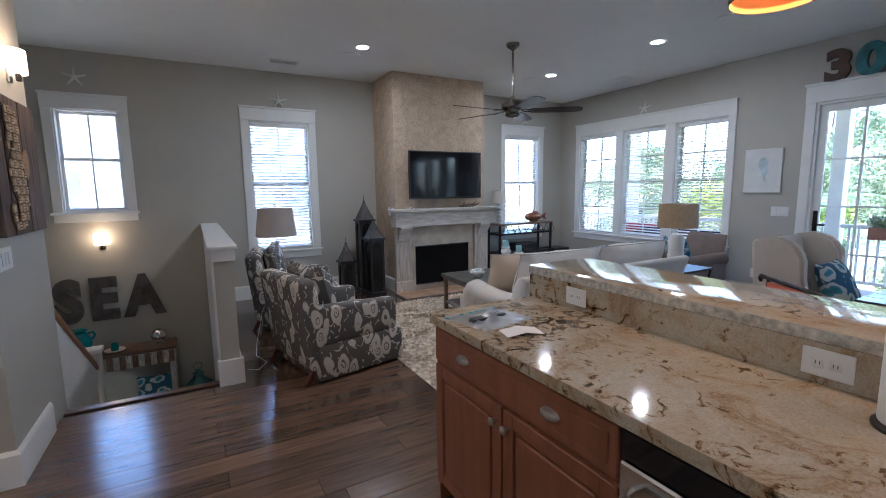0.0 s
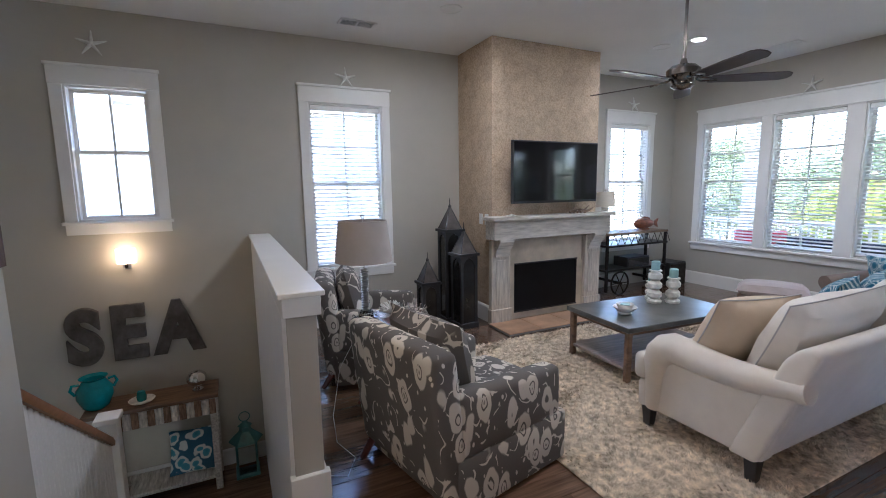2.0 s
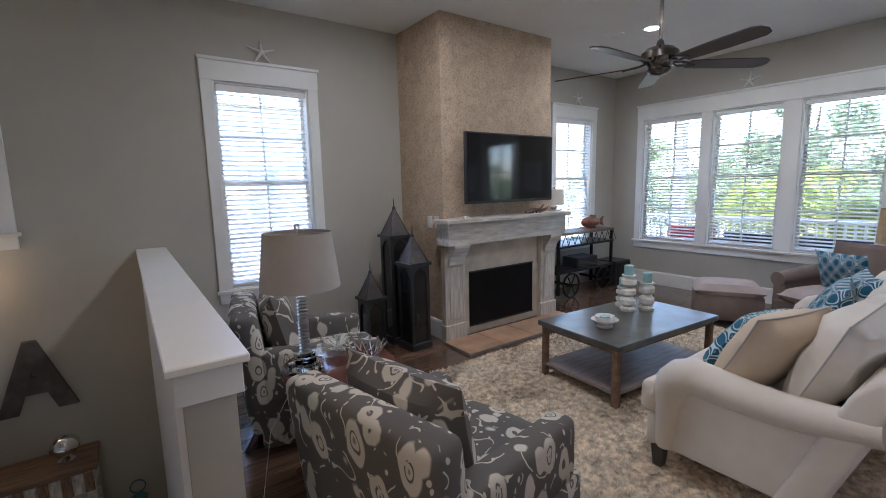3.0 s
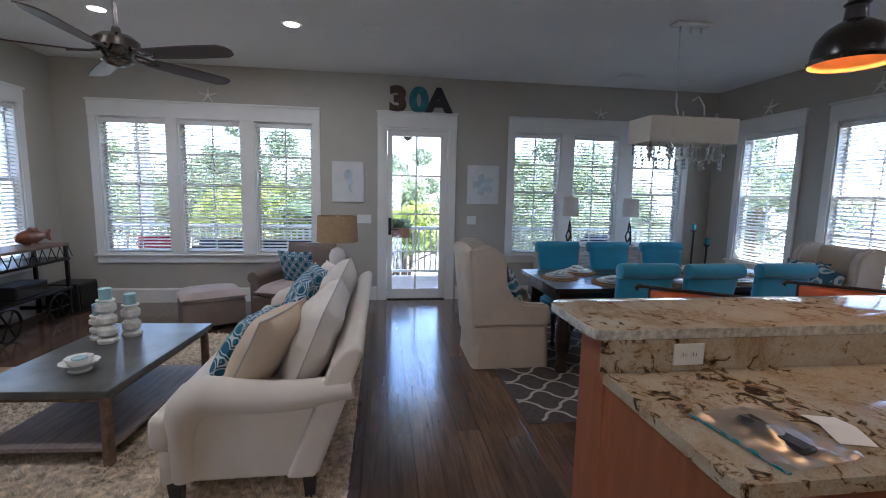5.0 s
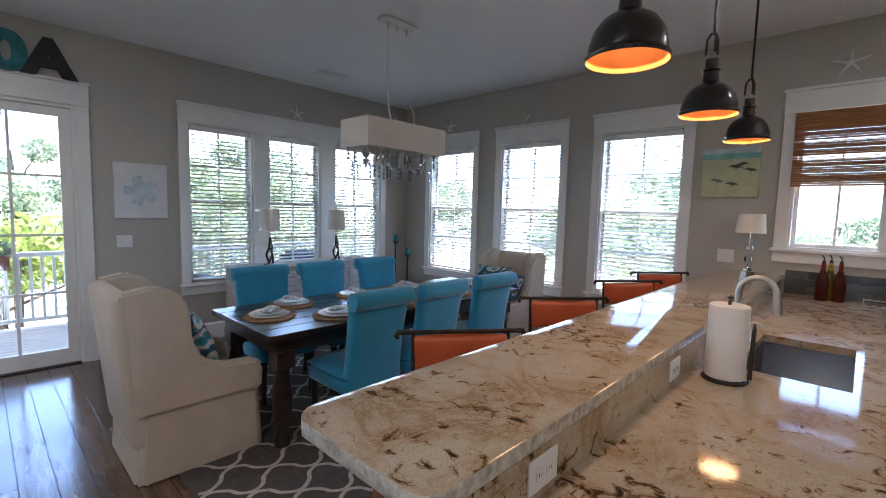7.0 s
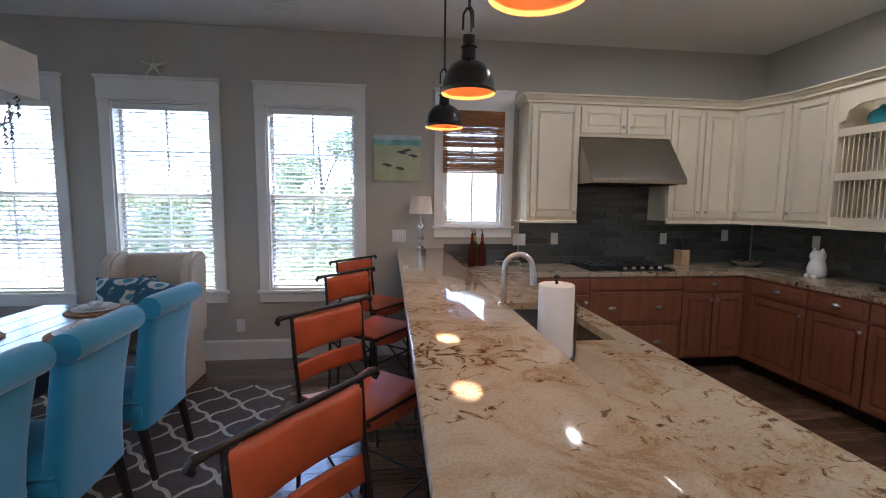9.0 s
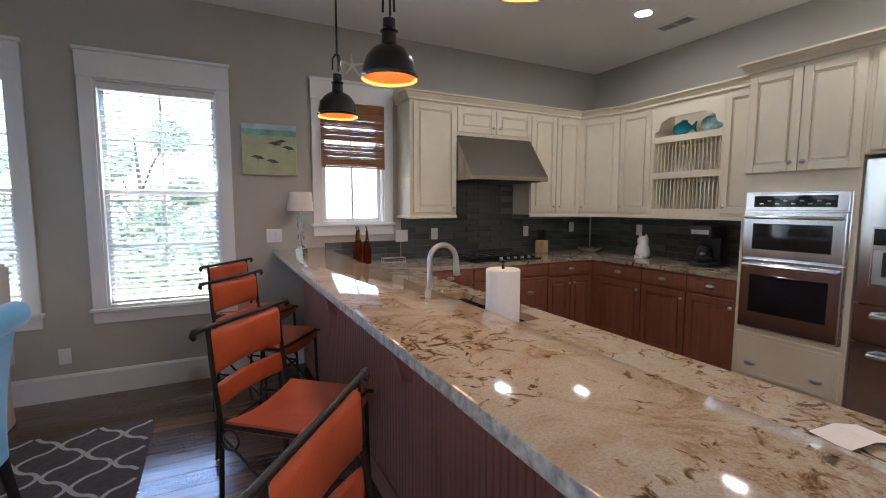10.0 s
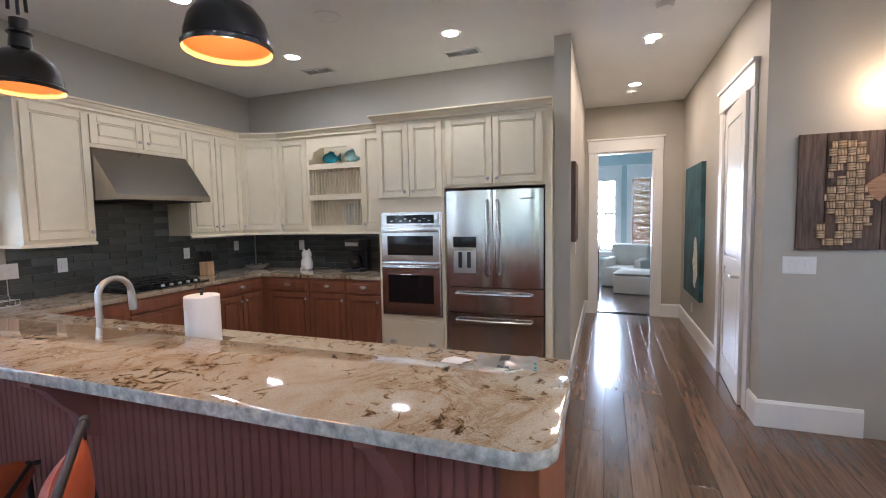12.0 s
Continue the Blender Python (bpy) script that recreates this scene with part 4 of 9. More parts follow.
# outlets and switches
def plate(place, rz, wide=0.075, tall=0.118, kind="outlet", on="wall"):
    o = thing("power_outlet" if kind == "outlet" else "light_switch", "white %s plate on the %s" % ("electrical outlet" if kind == "outlet" else "rocker switch", on), "outlet" if kind == "outlet" else "switch",
              m=pose(*place, 0, 0, rz))
    part("cover", B((-wide / 2, wide / 2, -0.006, 0, -tall / 2, tall / 2), bev=0.002), M_PLATE, o, smooth=None)
    n = max(1, round(wide / 0.06)) if kind != "outlet" else 1
    for k in range(n):
        x = (k - (n - 1) / 2) * 0.046
        if kind == "outlet" and tall > wide:
            for z in (-0.02, 0.02):
                part("socket", B((x - 0.013, x + 0.013, -0.009, -0.006, z - 0.013, z + 0.013), bev=0.003), M_PLATE, o, smooth=None)
        elif kind == "outlet":
            for z in (-0.02, 0.02):
                s = part("socket", B((z - 0.013, z + 0.013, -0.009, -0.006, -0.014, 0.014), bev=0.003), M_PLATE, o, smooth=None)
                part("slots", B((z - 0.006, z - 0.004, -0.0095, -0.009, -0.004, 0.006), (z + 0.004, z + 0.006, -0.0095, -0.009, -0.004, 0.006)), M_BLACK, s, smooth=None)
        else:
            part("rocker", B((x - 0.015, x + 0.015, -0.010, -0.006, -0.033, 0.033), bev=0.002), M_PLATE, o, smooth=None)
    return o


for y in (2.05, 1.13, 0.02):
    plate((2.392, y, 1.0 - 0.025), -90, 0.118, 0.078, on="granite upstand")
for x in (1.255, 0.075):
    plate((x, SOUTH + 0.012, 1.165), 180, on="tile backsplash")
plate((-0.62, SOUTH + 0.012, 1.2), 180, on="tile backsplash")
plate((-0.938, -1.05, 1.19), 90, on="tile backsplash")
plate((1.62, SOUTH + 0.012, 1.155), 180, 0.13, 0.118, "switch", on="tile backsplash")
plate((2.82, SOUTH, 1.19), 180, 0.13, 0.118, "switch", on="wall")
plate((4.32, SOUTH, 0.33), 180, on="wall")
plate((EAST, 3.38, 1.14), -90, 0.19, 0.118, "switch", on="wall")
plate((EAST, 1.88, 1.14), -90, 0.13, 0.118, "switch", on="wall")
plate((0.035, 3.72, 1.14), 90, 0.19, 0.118, "switch", on="wall")


# things on the worktop
M_BOTTLE = glass("red_bottle_glass", (0.55, 0.05, 0.04))
M_OIL = glass("oil_bottle_glass", (0.85, 0.55, 0.06))
for x, y, mt, lab in ((2.03, -1.62, M_BOTTLE, "tall red glass vinegar bottle with a pourer"), (2.09, -1.68, M_OIL, "tall golden olive oil bottle with a pourer"), (2.13, -1.60, M_BOTTLE, "dark red glass bottle with a pourer")):
    bt = thing("oil_bottle", lab, "bottle", "bottles by the window", pose(x, y, 0.915))
    bm = bmesh.new()
    lathe(bm, [(0.036, 0), (0.04, 0.01), (0.04, 0.15), (0.03, 0.19), (0.014, 0.24), (0.013, 0.29)], 18)
    part("bottle", bm, mt, bt)
    bm = bmesh.new()
    tube(bm, (0, 0, 0.29), (0, 0, 0.31), 0.012)
    sweep(bm, [(0, 0, 0.31), (0.0, 0, 0.33), (0.015, 0, 0.35)], 0.005, n=6)
    part("pourer", bm, M_BLACK, bt)
sp = thing("spice_caddy", "clear glass tumblers in a low wire caddy", "caddy", m=pose(1.78, -1.6, 0.915))
M_CLEAR = glass("clear_glass", (0.97, 0.98, 0.98))
for k in range(4):
    bm = bmesh.new()
    lathe(bm, [(0.018, 0.004), (0.022, 0.07), (0.0205, 0.07), (0.017, 0.008)], 14, centre=(-0.08 + 0.052 * k, 0, 0.004))
    part("glass", bm, M_CLEAR, sp)
bm = bmesh.new()
sweep(bm, [(-0.115, -0.03, 0.004), (0.11, -0.03, 0.004), (0.11, 0.03, 0.004), (-0.115, 0.03, 0.004)], 0.003, n=6, close=True)
sweep(bm, [(-0.115, -0.03, 0.045), (0.11, -0.03, 0.045), (0.11, 0.03, 0.045), (-0.115, 0.03, 0.045)], 0.003, n=6, close=True)
for a, b in ((-0.115, -0.03), (0.11, -0.03), (0.11, 0.03), (-0.115, 0.03)):
    tube(bm, (a, b, 0.002), (a, b, 0.047), 0.003, n=6)
part("rack", bm, M_NICKEL, sp)
kb = thing("knife_block", "pale wood knife block with black-handled knives", "knife block", m=pose(-0.04, -1.63, 0.915, 0, 0, 190))
bm = B((-0.05, 0.05, -0.055, 0.055, 0, 0.15), bev=0.005)
part("block", bm, M_BLOCK, kb, smooth=None)
for k in range(6):
    bm = B((-0.008, 0.008, -0.012, 0.012, 0, 0.1 + 0.02 * (k % 2)), bev=0.004)
    o = part("knife_handle", bm, M_BLACK, kb, smooth=None)
    o.matrix_local = pose(-0.03 + 0.03 * (k % 3), -0.025 + 0.045 * (k // 3), 0.15, 0, 6 * (k % 3 - 1), 0)
bw = thing("shell_dish", "low dish with a scalloped silver rim", "dish", m=pose(-0.62, -1.47, 0.915))
bm = bmesh.new()
lathe(bm, [(0.05, 0), (0.06, 0.004), (0.12, 0.035), (0.14, 0.055), (0.135, 0.055), (0.11, 0.035), (0.05, 0.008), (0, 0.008)], 28, cap=False)
for v in bm.verts:
    a = math.atan2(v.co.y, v.co.x)
    v.co.z *= 1 + 0.15 * math.sin(a * 9)
part("bowl", bm, M_NICKEL, bw)
bm = bmesh.new()
for a, r in (((0, 0, 0.0), 0),):
    lathe(bm, [(0.05, 0), (0.068, 0.02), (0.072, 0.07), (0.06, 0.12), (0.05, 0.14), (0.058, 0.17), (0.056, 0.2), (0.035, 0.225), (0, 0.232)], 22)
for s in (-1, 1):
    lathe(bm, [(0.02, 0), (0.014, 0.025), (0, 0.045)], 8, centre=(s * 0.035, 0, 0.208))
    lathe(bm, [(0.024, 0), (0.022, 0.02), (0, 0.03)], 10, centre=(s * 0.03, -0.055, 0))
cat = part("cookie_jar", bm, M_WHITE, smooth=50)
cat.matrix_world = pose(-0.72, -0.82, 0.915, 0, 0, 90)
tagged(cat, "white ceramic cat-shaped cookie jar on the worktop", "cookie jar")
cf = thing("coffee_maker", "black drip coffee maker with a glass pot", "coffee maker", m=pose(-0.70, -0.12, 0.915, 0, 0, 90))
part("body", B((-0.1, 0.1, 0.03, 0.13, 0.0, 0.36), bev=0.012, seg=2), M_BLACK, cf)
part("head", B((-0.1, 0.1, -0.12, 0.13, 0.25, 0.36), bev=0.015, seg=2), M_BLACK, cf)
part("base", B((-0.1, 0.1, -0.12, 0.13, 0.0, 0.035), bev=0.01, seg=2), M_BLACK, cf)
bm = bmesh.new()
lathe(bm, [(0.055, 0.0), (0.072, 0.03), (0.07, 0.1), (0.045, 0.15), (0.042, 0.15), (0.066, 0.1), (0.068, 0.03), (0.05, 0.005)], 20, centre=(0, -0.04, 0.037))
part("pot", bm, M_BLACKGLASS, cf, "glass coffee pot")
part("control_strip", B((-0.08, 0.08, -0.123, -0.12, 0.29, 0.33)), M_NICKEL, cf, "silver control strip", smooth=None)

# zip bag with a remote, and papers, on the peninsula
M_PLASTIC = film("clear_plastic", 0.28, 0.6)
zb = thing("zip_bag", "clear plastic zip bag holding a black remote", "bag", m=pose(1.965, 2.13, 0.9165, 0, 0, 8))
bm = bmesh.new()
n = 16
gr = [[bm.verts.new((-0.14 + 0.28 * i / n, -0.125 + 0.25 * j / n, 0.004 + 0.022 * max(0, noise.noise((i * 0.45, j * 0.45, 3))) + 0.022 * math.exp(-((i - 8) / 3.5) ** 2 - ((j - 8) / 3) ** 2))) for j in range(n + 1)] for i in range(n + 1)]
for i in range(n):
    for j in range(n):
        bm.faces.new((gr[i][j], gr[i + 1][j], gr[i + 1][j + 1], gr[i][j + 1]))
part("film", bm, M_PLASTIC, zb, "crumpled clear film", smooth=25)
part("remote", B((-0.10, 0.08, -0.03, 0.02, 0.002, 0.02), bev=0.006), M_BLACK, zb, "black remote control")
part("zip_strip", B((-0.14, 0.14, 0.11, 0.12, 0.001, 0.005)), M_TEAL, zb, "blue zip strip", smooth=None)
bm = bmesh.new()
g = [[bm.verts.new((x, y, 0.002 + 0.012 * (1 - abs(y) / 0.075))) for y in (-0.075, 0, 0.075)] for s, x in enumerate((-0.045, 0.045))]
for j in range(2):
    bm.faces.new((g[0][j], g[1][j], g[1][j + 1], g[0][j + 1]))
pp = part("folded_paper", bm, M_PAPER, smooth=None)
pp.matrix_world = pose(1.97, 1.92, 0.9165, 0, 0, 75)
pp.modifiers.new("thick", "SOLIDIFY").thickness = 0.001
tagged(pp, "folded sheet of white paper on the granite", "paper")

# small lamp on the bar
M_SHADE = material("linen_shade", (0.74, 0.70, 0.62), 0.9, vary=0.03, bump=0.2, bump_scale=300)
shader_of(M_SHADE).inputs["Subsurface Weight"].default_value = 0.0
bl = thing("table_lamp", "small table lamp with a white drum shade and crystal stem", "lamp", m=pose(2.62, -1.62, 1.07))
bm = bmesh.new()
lathe(bm, [(0.05, 0), (0.05, 0.012), (0.03, 0.02), (0.03, 0.034), (0.012, 0.04)], 4)
part("foot", bm, M_CHROME, bl, smooth=None)
bm = bmesh.new()
for k in range(5):
    s = 0.024
    cube(bm, -s, s, -s, s, 0.045 + k * 0.05, 0.088 + k * 0.05, bev=0.006, m=pose(0, 0, 0, 0, 0, 45 * (k % 2)))
part("stem", bm, M_CLEAR, bl, "stacked clear crystal blocks", smooth=None)
bm = bmesh.new()
tube(bm, (0, 0, 0.03), (0, 0, 0.36), 0.005)
part("rod", bm, M_CHROME, bl)


def drum(bm, r0, r1, z0, z1, n=32, t=0.003):
    lathe(bm, [(r0, z0), (r1, z1), (r1 - t, z1), (r0 - t, z0), (r0, z0)], n, cap=False)


bm = bmesh.new()
drum(bm, 0.11, 0.095, 0.34, 0.50)
part("shade", bm, M_SHADE, bl, "white drum shade")
bm = bmesh.new()
for k in range(3):
    a = k * math.tau / 3
    tube(bm, (0, 0, 0.36), (0.1 * math.cos(a), 0.1 * math.sin(a), 0.47), 0.002, n=5)
part("shade_holder", bm, M_CHROME, bl)

# bamboo shade in the kitchen window
bs = thing("bamboo_shade", "brown woven bamboo roman shade, half lowered", "window shade")
for k in range(34):
    bm = bmesh.new()
    z = 1.80 + k * 0.0175
    d = 0.012 * (1 - k / 34) + 0.003 * math.sin(k * 2.3)
    cube(bm, 1.80, 2.40, SOUTH + 0.024 + d, SOUTH + 0.029 + d, z, z + (0.0165 if k not in (12, 13, 20, 26) else 0.008))
    part("slat", bm, M_BAMBOO, bs, smooth=None)
part("valance", B((1.80, 2.40, SOUTH + 0.03, SOUTH + 0.04, 2.25, 2.39)), M_BAMBOO, bs, smooth=None)
# ---- living room materials ----
def mixed(m, a, b, kind="MULTIPLY", fac=1.0):
    mx = node_of(m, "ShaderNodeMix")
    mx.data_type = "RGBA"
    mx.blend_type = kind
    mx.inputs["Factor"].default_value = fac
    m.node_tree.links.new(a, mx.inputs["A"])
    m.node_tree.links.new(b, mx.inputs["B"])
    return mx.outputs["Result"]


def warped(m, scale=(1, 1, 1), amount=0.05, freq=8.0):
    co = coords(m, scale)
    nz = node_of(m, "ShaderNodeTexNoise")
    nz.inputs["Scale"].default_value = freq
    m.node_tree.links.new(co, nz.inputs["Vector"])
    sub = node_of(m, "ShaderNodeVectorMath")
    sub.operation = "SUBTRACT"
    sub.inputs[1].default_value = (0.5, 0.5, 0.5)
    m.node_tree.links.new(nz.outputs["Color"], sub.inputs[0])
    sc = node_of(m, "ShaderNodeVectorMath")
    sc.operation = "SCALE"
    sc.inputs["Scale"].default_value = amount
    m.node_tree.links.new(sub.outputs[0], sc.inputs[0])
    ad = node_of(m, "ShaderNodeVectorMath")
    m.node_tree.links.new(co, ad.inputs[0])
    m.node_tree.links.new(sc.outputs[0], ad.inputs[1])
    return ad.outputs[0]


m = M_IKAT = material("ikat_fabric", (0.2, 0.19, 0.18), 0.9, bump=0.25, bump_scale=380)
v = node_of(m, "ShaderNodeTexVoronoi")
v.inputs["Scale"].default_value = 9.0
v.inputs["Randomness"].default_value = 0.95
m.node_tree.links.new(warped(m, (1, 1, 0.6), 0.06, 9.0), v.inputs["Vector"])
DG, MG, WH = (0.115, 0.106, 0.098), (0.25, 0.235, 0.205), (0.58, 0.54, 0.47)
blob = ramp_of(m, v.outputs["Distance"], [(0.0, MG), (0.07, MG), (0.09, WH), (0.15, WH), (0.17, DG), (0.20, DG), (0.22, WH), (0.40, WH), (0.43, MG), (0.45, DG), (1.0, DG)])
w = node_of(m, "ShaderNodeTexNoise")
w.inputs["Scale"].default_value = 10.0
w.inputs["Detail"].default_value = 0.5
m.node_tree.links.new(warped(m, (1, 1, 0.8), 0.03, 5.0), w.inputs["Vector"])
vine = ramp_of(m, w.outputs["Fac"], [(0.0, (0, 0, 0)), (0.470, (0, 0, 0)), (0.482, WH), (0.506, WH), (0.518, (0, 0, 0)), (1.0, (0, 0, 0))])
gap = node_of(m, "ShaderNodeTexNoise")
gap.inputs["Scale"].default_value = 13.0
m.node_tree.links.new(coords(m), gap.inputs["Vector"])
vine = mixed(m, vine, ramp_of(m, gap.outputs["Fac"], [(0.47, (0, 0, 0)), (0.50, (1, 1, 1))]))
bud = node_of(m, "ShaderNodeTexVoronoi")
bud.inputs["Scale"].default_value = 21.0
m.node_tree.links.new(warped(m, (1, 1, 0.55), 0.03, 12.0), bud.inputs["Vector"])
buds = ramp_of(m, bud.outputs["Distance"], [(0.0, WH), (0.13, WH), (0.16, MG), (0.2, (0, 0, 0)), (1.0, (0, 0, 0))])
m.node_tree.links.new(mixed(m, mixed(m, blob, vine, "LIGHTEN"), buds, "LIGHTEN"), shader_of(m).inputs["Base Color"])

m = M_CORAL = material("coquina_stone", (0.53, 0.425, 0.315), 0.85, vary=0.08, scale=9, bump=1.0, bump_scale=45)
v = node_of(m, "ShaderNodeTexVoronoi")
v.inputs["Scale"].default_value = 55
m.node_tree.links.new(warped(m, (1, 1, 1), 0.03, 20), v.inputs["Vector"])
pit = ramp_of(m, v.outputs["Distance"], [(0.0, (1.12, 1.1, 1.06)), (0.5, (0.95, 0.93, 0.9)), (0.9, (0.76, 0.71, 0.64))])
src = [l for l in m.node_tree.links if l.to_socket == shader_of(m).inputs["Base Color"]][0].from_socket
m.node_tree.links.new(mixed(m, src, pit), shader_of(m).inputs["Base Color"])

M_WASHED = material("whitewashed_wood", (0.50, 0.47, 0.42), 0.65, vary=0.15, scale=4, stretch=(1.2, 8, 8), bump=0.15, bump_scale=20)
M_TRAV = material("travertine", (0.50, 0.44, 0.35), 0.45, vary=0.1, scale=5, bump=0.1)
M_HEARTH = material("terracotta_hearth", (0.42, 0.265, 0.165), 0.4, vary=0.14, scale=4, island=0.12)
M_SCREEN = material("tv_screen", (0.008, 0.008, 0.01), 0.07, vary=0.0)
M_TAN = material("burlap_shade", (0.42, 0.30, 0.17), 0.9, vary=0.06, scale=30, bump=0.4, bump_scale=260)
M_GREYSHADE = material("taupe_shade", (0.42, 0.38, 0.345), 0.9, vary=0.03, bump=0.3, bump_scale=300)
M_TABLEWOOD = material("zinc_table_top", (0.13, 0.13, 0.12), 0.3, vary=0.2, scale=4, metal=0.4)
M_OLDWOOD = material("weathered_brown_wood", (0.17, 0.105, 0.066), 0.5, vary=0.2, scale=4, stretch=(1, 8, 8), bump=0.2, bump_scale=25)
M_BURG = material("mahogany", (0.10, 0.030, 0.022), 0.22, vary=0.15, scale=4, coat=0.3)
M_CREAMFAB = material("cream_fabric", (0.58, 0.48, 0.36), 0.9, vary=0.03, bump=0.3, bump_scale=380)
M_BROWNFAB = material("mushroom_fabric", (0.20, 0.155, 0.13), 0.85, vary=0.06, bump=0.3, bump_scale=350)
M_LILAC = material("pale_mushroom_fabric", (0.42, 0.36, 0.34), 0.85, vary=0.05, bump=0.3, bump_scale=350)
m = M_BLUEPAT = material("blue_ogee_fabric", (0.1, 0.3, 0.5), 0.85, bump=0.2, bump_scale=350)
# staggered ogee cells out of two crossed cosines
sep = node_of(m, "ShaderNodeSeparateXYZ")
m.node_tree.links.new(warped(m, (1, 1, 1), 0.006, 8), sep.inputs[0])
waves = []
for axis, k in ((0, 62.0), (1, 46.0)):
    a = node_of(m, "ShaderNodeMath")
    a.operation = "MULTIPLY"
    a.inputs[1].default_value = k
    m.node_tree.links.new(sep.outputs[axis], a.inputs[0])
    c = node_of(m, "ShaderNodeMath")
    c.operation = "COSINE"
    m.node_tree.links.new(a.outputs[0], c.inputs[0])
    waves.append(c)
ad = node_of(m, "ShaderNodeMath")
m.node_tree.links.new(waves[0].outputs[0], ad.inputs[0])
m.node_tree.links.new(waves[1].outputs[0], ad.inputs[1])
ab = node_of(m, "ShaderNodeMath")
ab.operation = "ABSOLUTE"
m.node_tree.links.new(ad.outputs[0], ab.inputs[0])
hf = node_of(m, "ShaderNodeMath")
hf.operation = "MULTIPLY"
hf.inputs[1].default_value = 0.5
m.node_tree.links.new(ab.outputs[0], hf.inputs[0])
BL, CR = (0.012, 0.115, 0.20), (0.55, 0.62, 0.62)
m.node_tree.links.new(ramp_of(m, hf.outputs[0], [(0.0, CR), (0.09, CR), (0.11, BL), (0.36, BL), (0.38, CR), (0.52, CR), (0.54, BL), (1.0, BL)]), shader_of(m).inputs["Base Color"])
M_CANDLE = material("seafoam_candle", (0.30, 0.50, 0.52), 0.5, vary=0.04)
M_CHALK = material("chalky_white", (0.70, 0.70, 0.66), 0.8, vary=0.12, scale=18, bump=0.2)
M_COPPER = material("copper_fish", (0.20, 0.07, 0.035), 0.4, metal=0.4, vary=0.3, scale=12)
M_TURQ = material("turquoise_glaze", (0.01, 0.21, 0.24), 0.2, vary=0.15, scale=6)
M_ZINCLET = material("zinc_letter", (0.10, 0.088, 0.08), 0.55, metal=0.3, vary=0.25, scale=7)

# ---- hearth wall ----
M_FIREBOX = material("matt_black_screen", (0.006, 0.006, 0.007), 0.35, vary=0.1, spec=0.15)
M_WASHEDV = material("whitewashed_upright", (0.50, 0.46, 0.40), 0.65, vary=0.16, scale=5, stretch=(9, 9, 1.0), bump=0.15, bump_scale=20)
ch = thing("chimney_breast", "chimney breast clad in rough tan coquina stone", "chimney", kind="structure")
part("stone", B((3.378, 4.868, 6.395, NORTH, 0.0, CEIL)), M_CORAL, ch, smooth=None)
fp = thing("fireplace", "whitewashed wood mantel round a black gas fireplace", "fireplace")
part("surround", B((3.60, 4.64, 6.372, 6.396, 0.62, 0.93), (3.56, 3.70, 6.372, 6.396, 0.02, 0.62), (4.52, 4.70, 6.372, 6.396, 0.02, 0.62), (3.70, 4.52, 6.372, 6.396, 0.02, 0.10)), M_TRAV, fp, "pale travertine slip", smooth=None)
for x0, x1 in ((3.34, 3.58), (4.66, 4.90)):
    p = part("pilaster", B((x0, x1, 6.33, 6.40, 0.0, 0.93), bev=0.005), M_WASHEDV, fp, smooth=None)
    part("plinth", B((x0 - 0.012, x1 + 0.012, 6.315, 6.40, 0.0, 0.17), bev=0.005), M_WASHEDV, p, smooth=None)
    part("inner_panel", B((x0 + 0.05, x1 - 0.05, 6.322, 6.331, 0.22, 0.72), bev=0.003), M_WASHEDV, p, smooth=None)
    bm = bmesh.new()
    prof = [(0, 0), (0, 0.2), (0.12, 0.2), (0.12, 0.17), (0.09, 0.12), (0.045, 0.07), (0.03, 0.0)]
    prism(bm, prof, x0 + 0.03, x1 - 0.03, m=Matrix(((0, 0, 1, 0), (-1, 0, 0, 6.331), (0, 1, 0, 0.76), (0, 0, 0, 1))))
    part("corbel", bm, M_WASHED, fp, smooth=30)
part("frieze", B((3.30, 4.94, 6.215, 6.40, 0.955, 1.16), bev=0.006), M_WASHED, fp, smooth=None)
part("mantel_shelf", B((3.26, 4.98, 6.17, 6.40, 1.16, 1.20), bev=0.006), M_WASHED, fp, smooth=None)
part("firebox", B((3.66, 4.56, 6.362, 6.373, 0.10, 0.652)), M_FIREBOX, fp, "black glass fire front", smooth=None)
for z0, z1 in ((0.645, 0.66), (0.092, 0.104)):
    part("fire_frame", B((3.655, 4.565, 6.356, 6.363, z0, z1)), M_BLACK, fp, smooth=None)
he = thing("hearth", "low terracotta tiled hearth in front of the fireplace", "hearth", kind="structure")
part("mortar", B((3.30, 4.95, 5.92, 6.33, 0.0, 0.018)), M_GROUT, he, smooth=None)
for i in range(4):
    for j in range(1):
        part("tile", B((3.303 + i * 0.4125, 3.303 + (i + 1) * 0.4125 - 0.006, 5.922, 6.326, 0.014, 0.026), bev=0.003), M_HEARTH, he, smooth=None)

tv = thing("television", "flat black television on the stone chimney breast", "television")
part("bezel", B((3.52, 4.70, 6.215, 6.255, 1.335, 2.0), bev=0.006), M_BLACK, tv, smooth=None)
part("screen", B((3.535, 4.685, 6.212, 6.2155, 1.36, 1.985)), M_SCREEN, tv, "dark glossy screen", smooth=None)
part("wall_bracket", B((3.95, 4.27, 6.255, 6.396, 1.5, 1.85)), M_BLACK, tv, smooth=None)


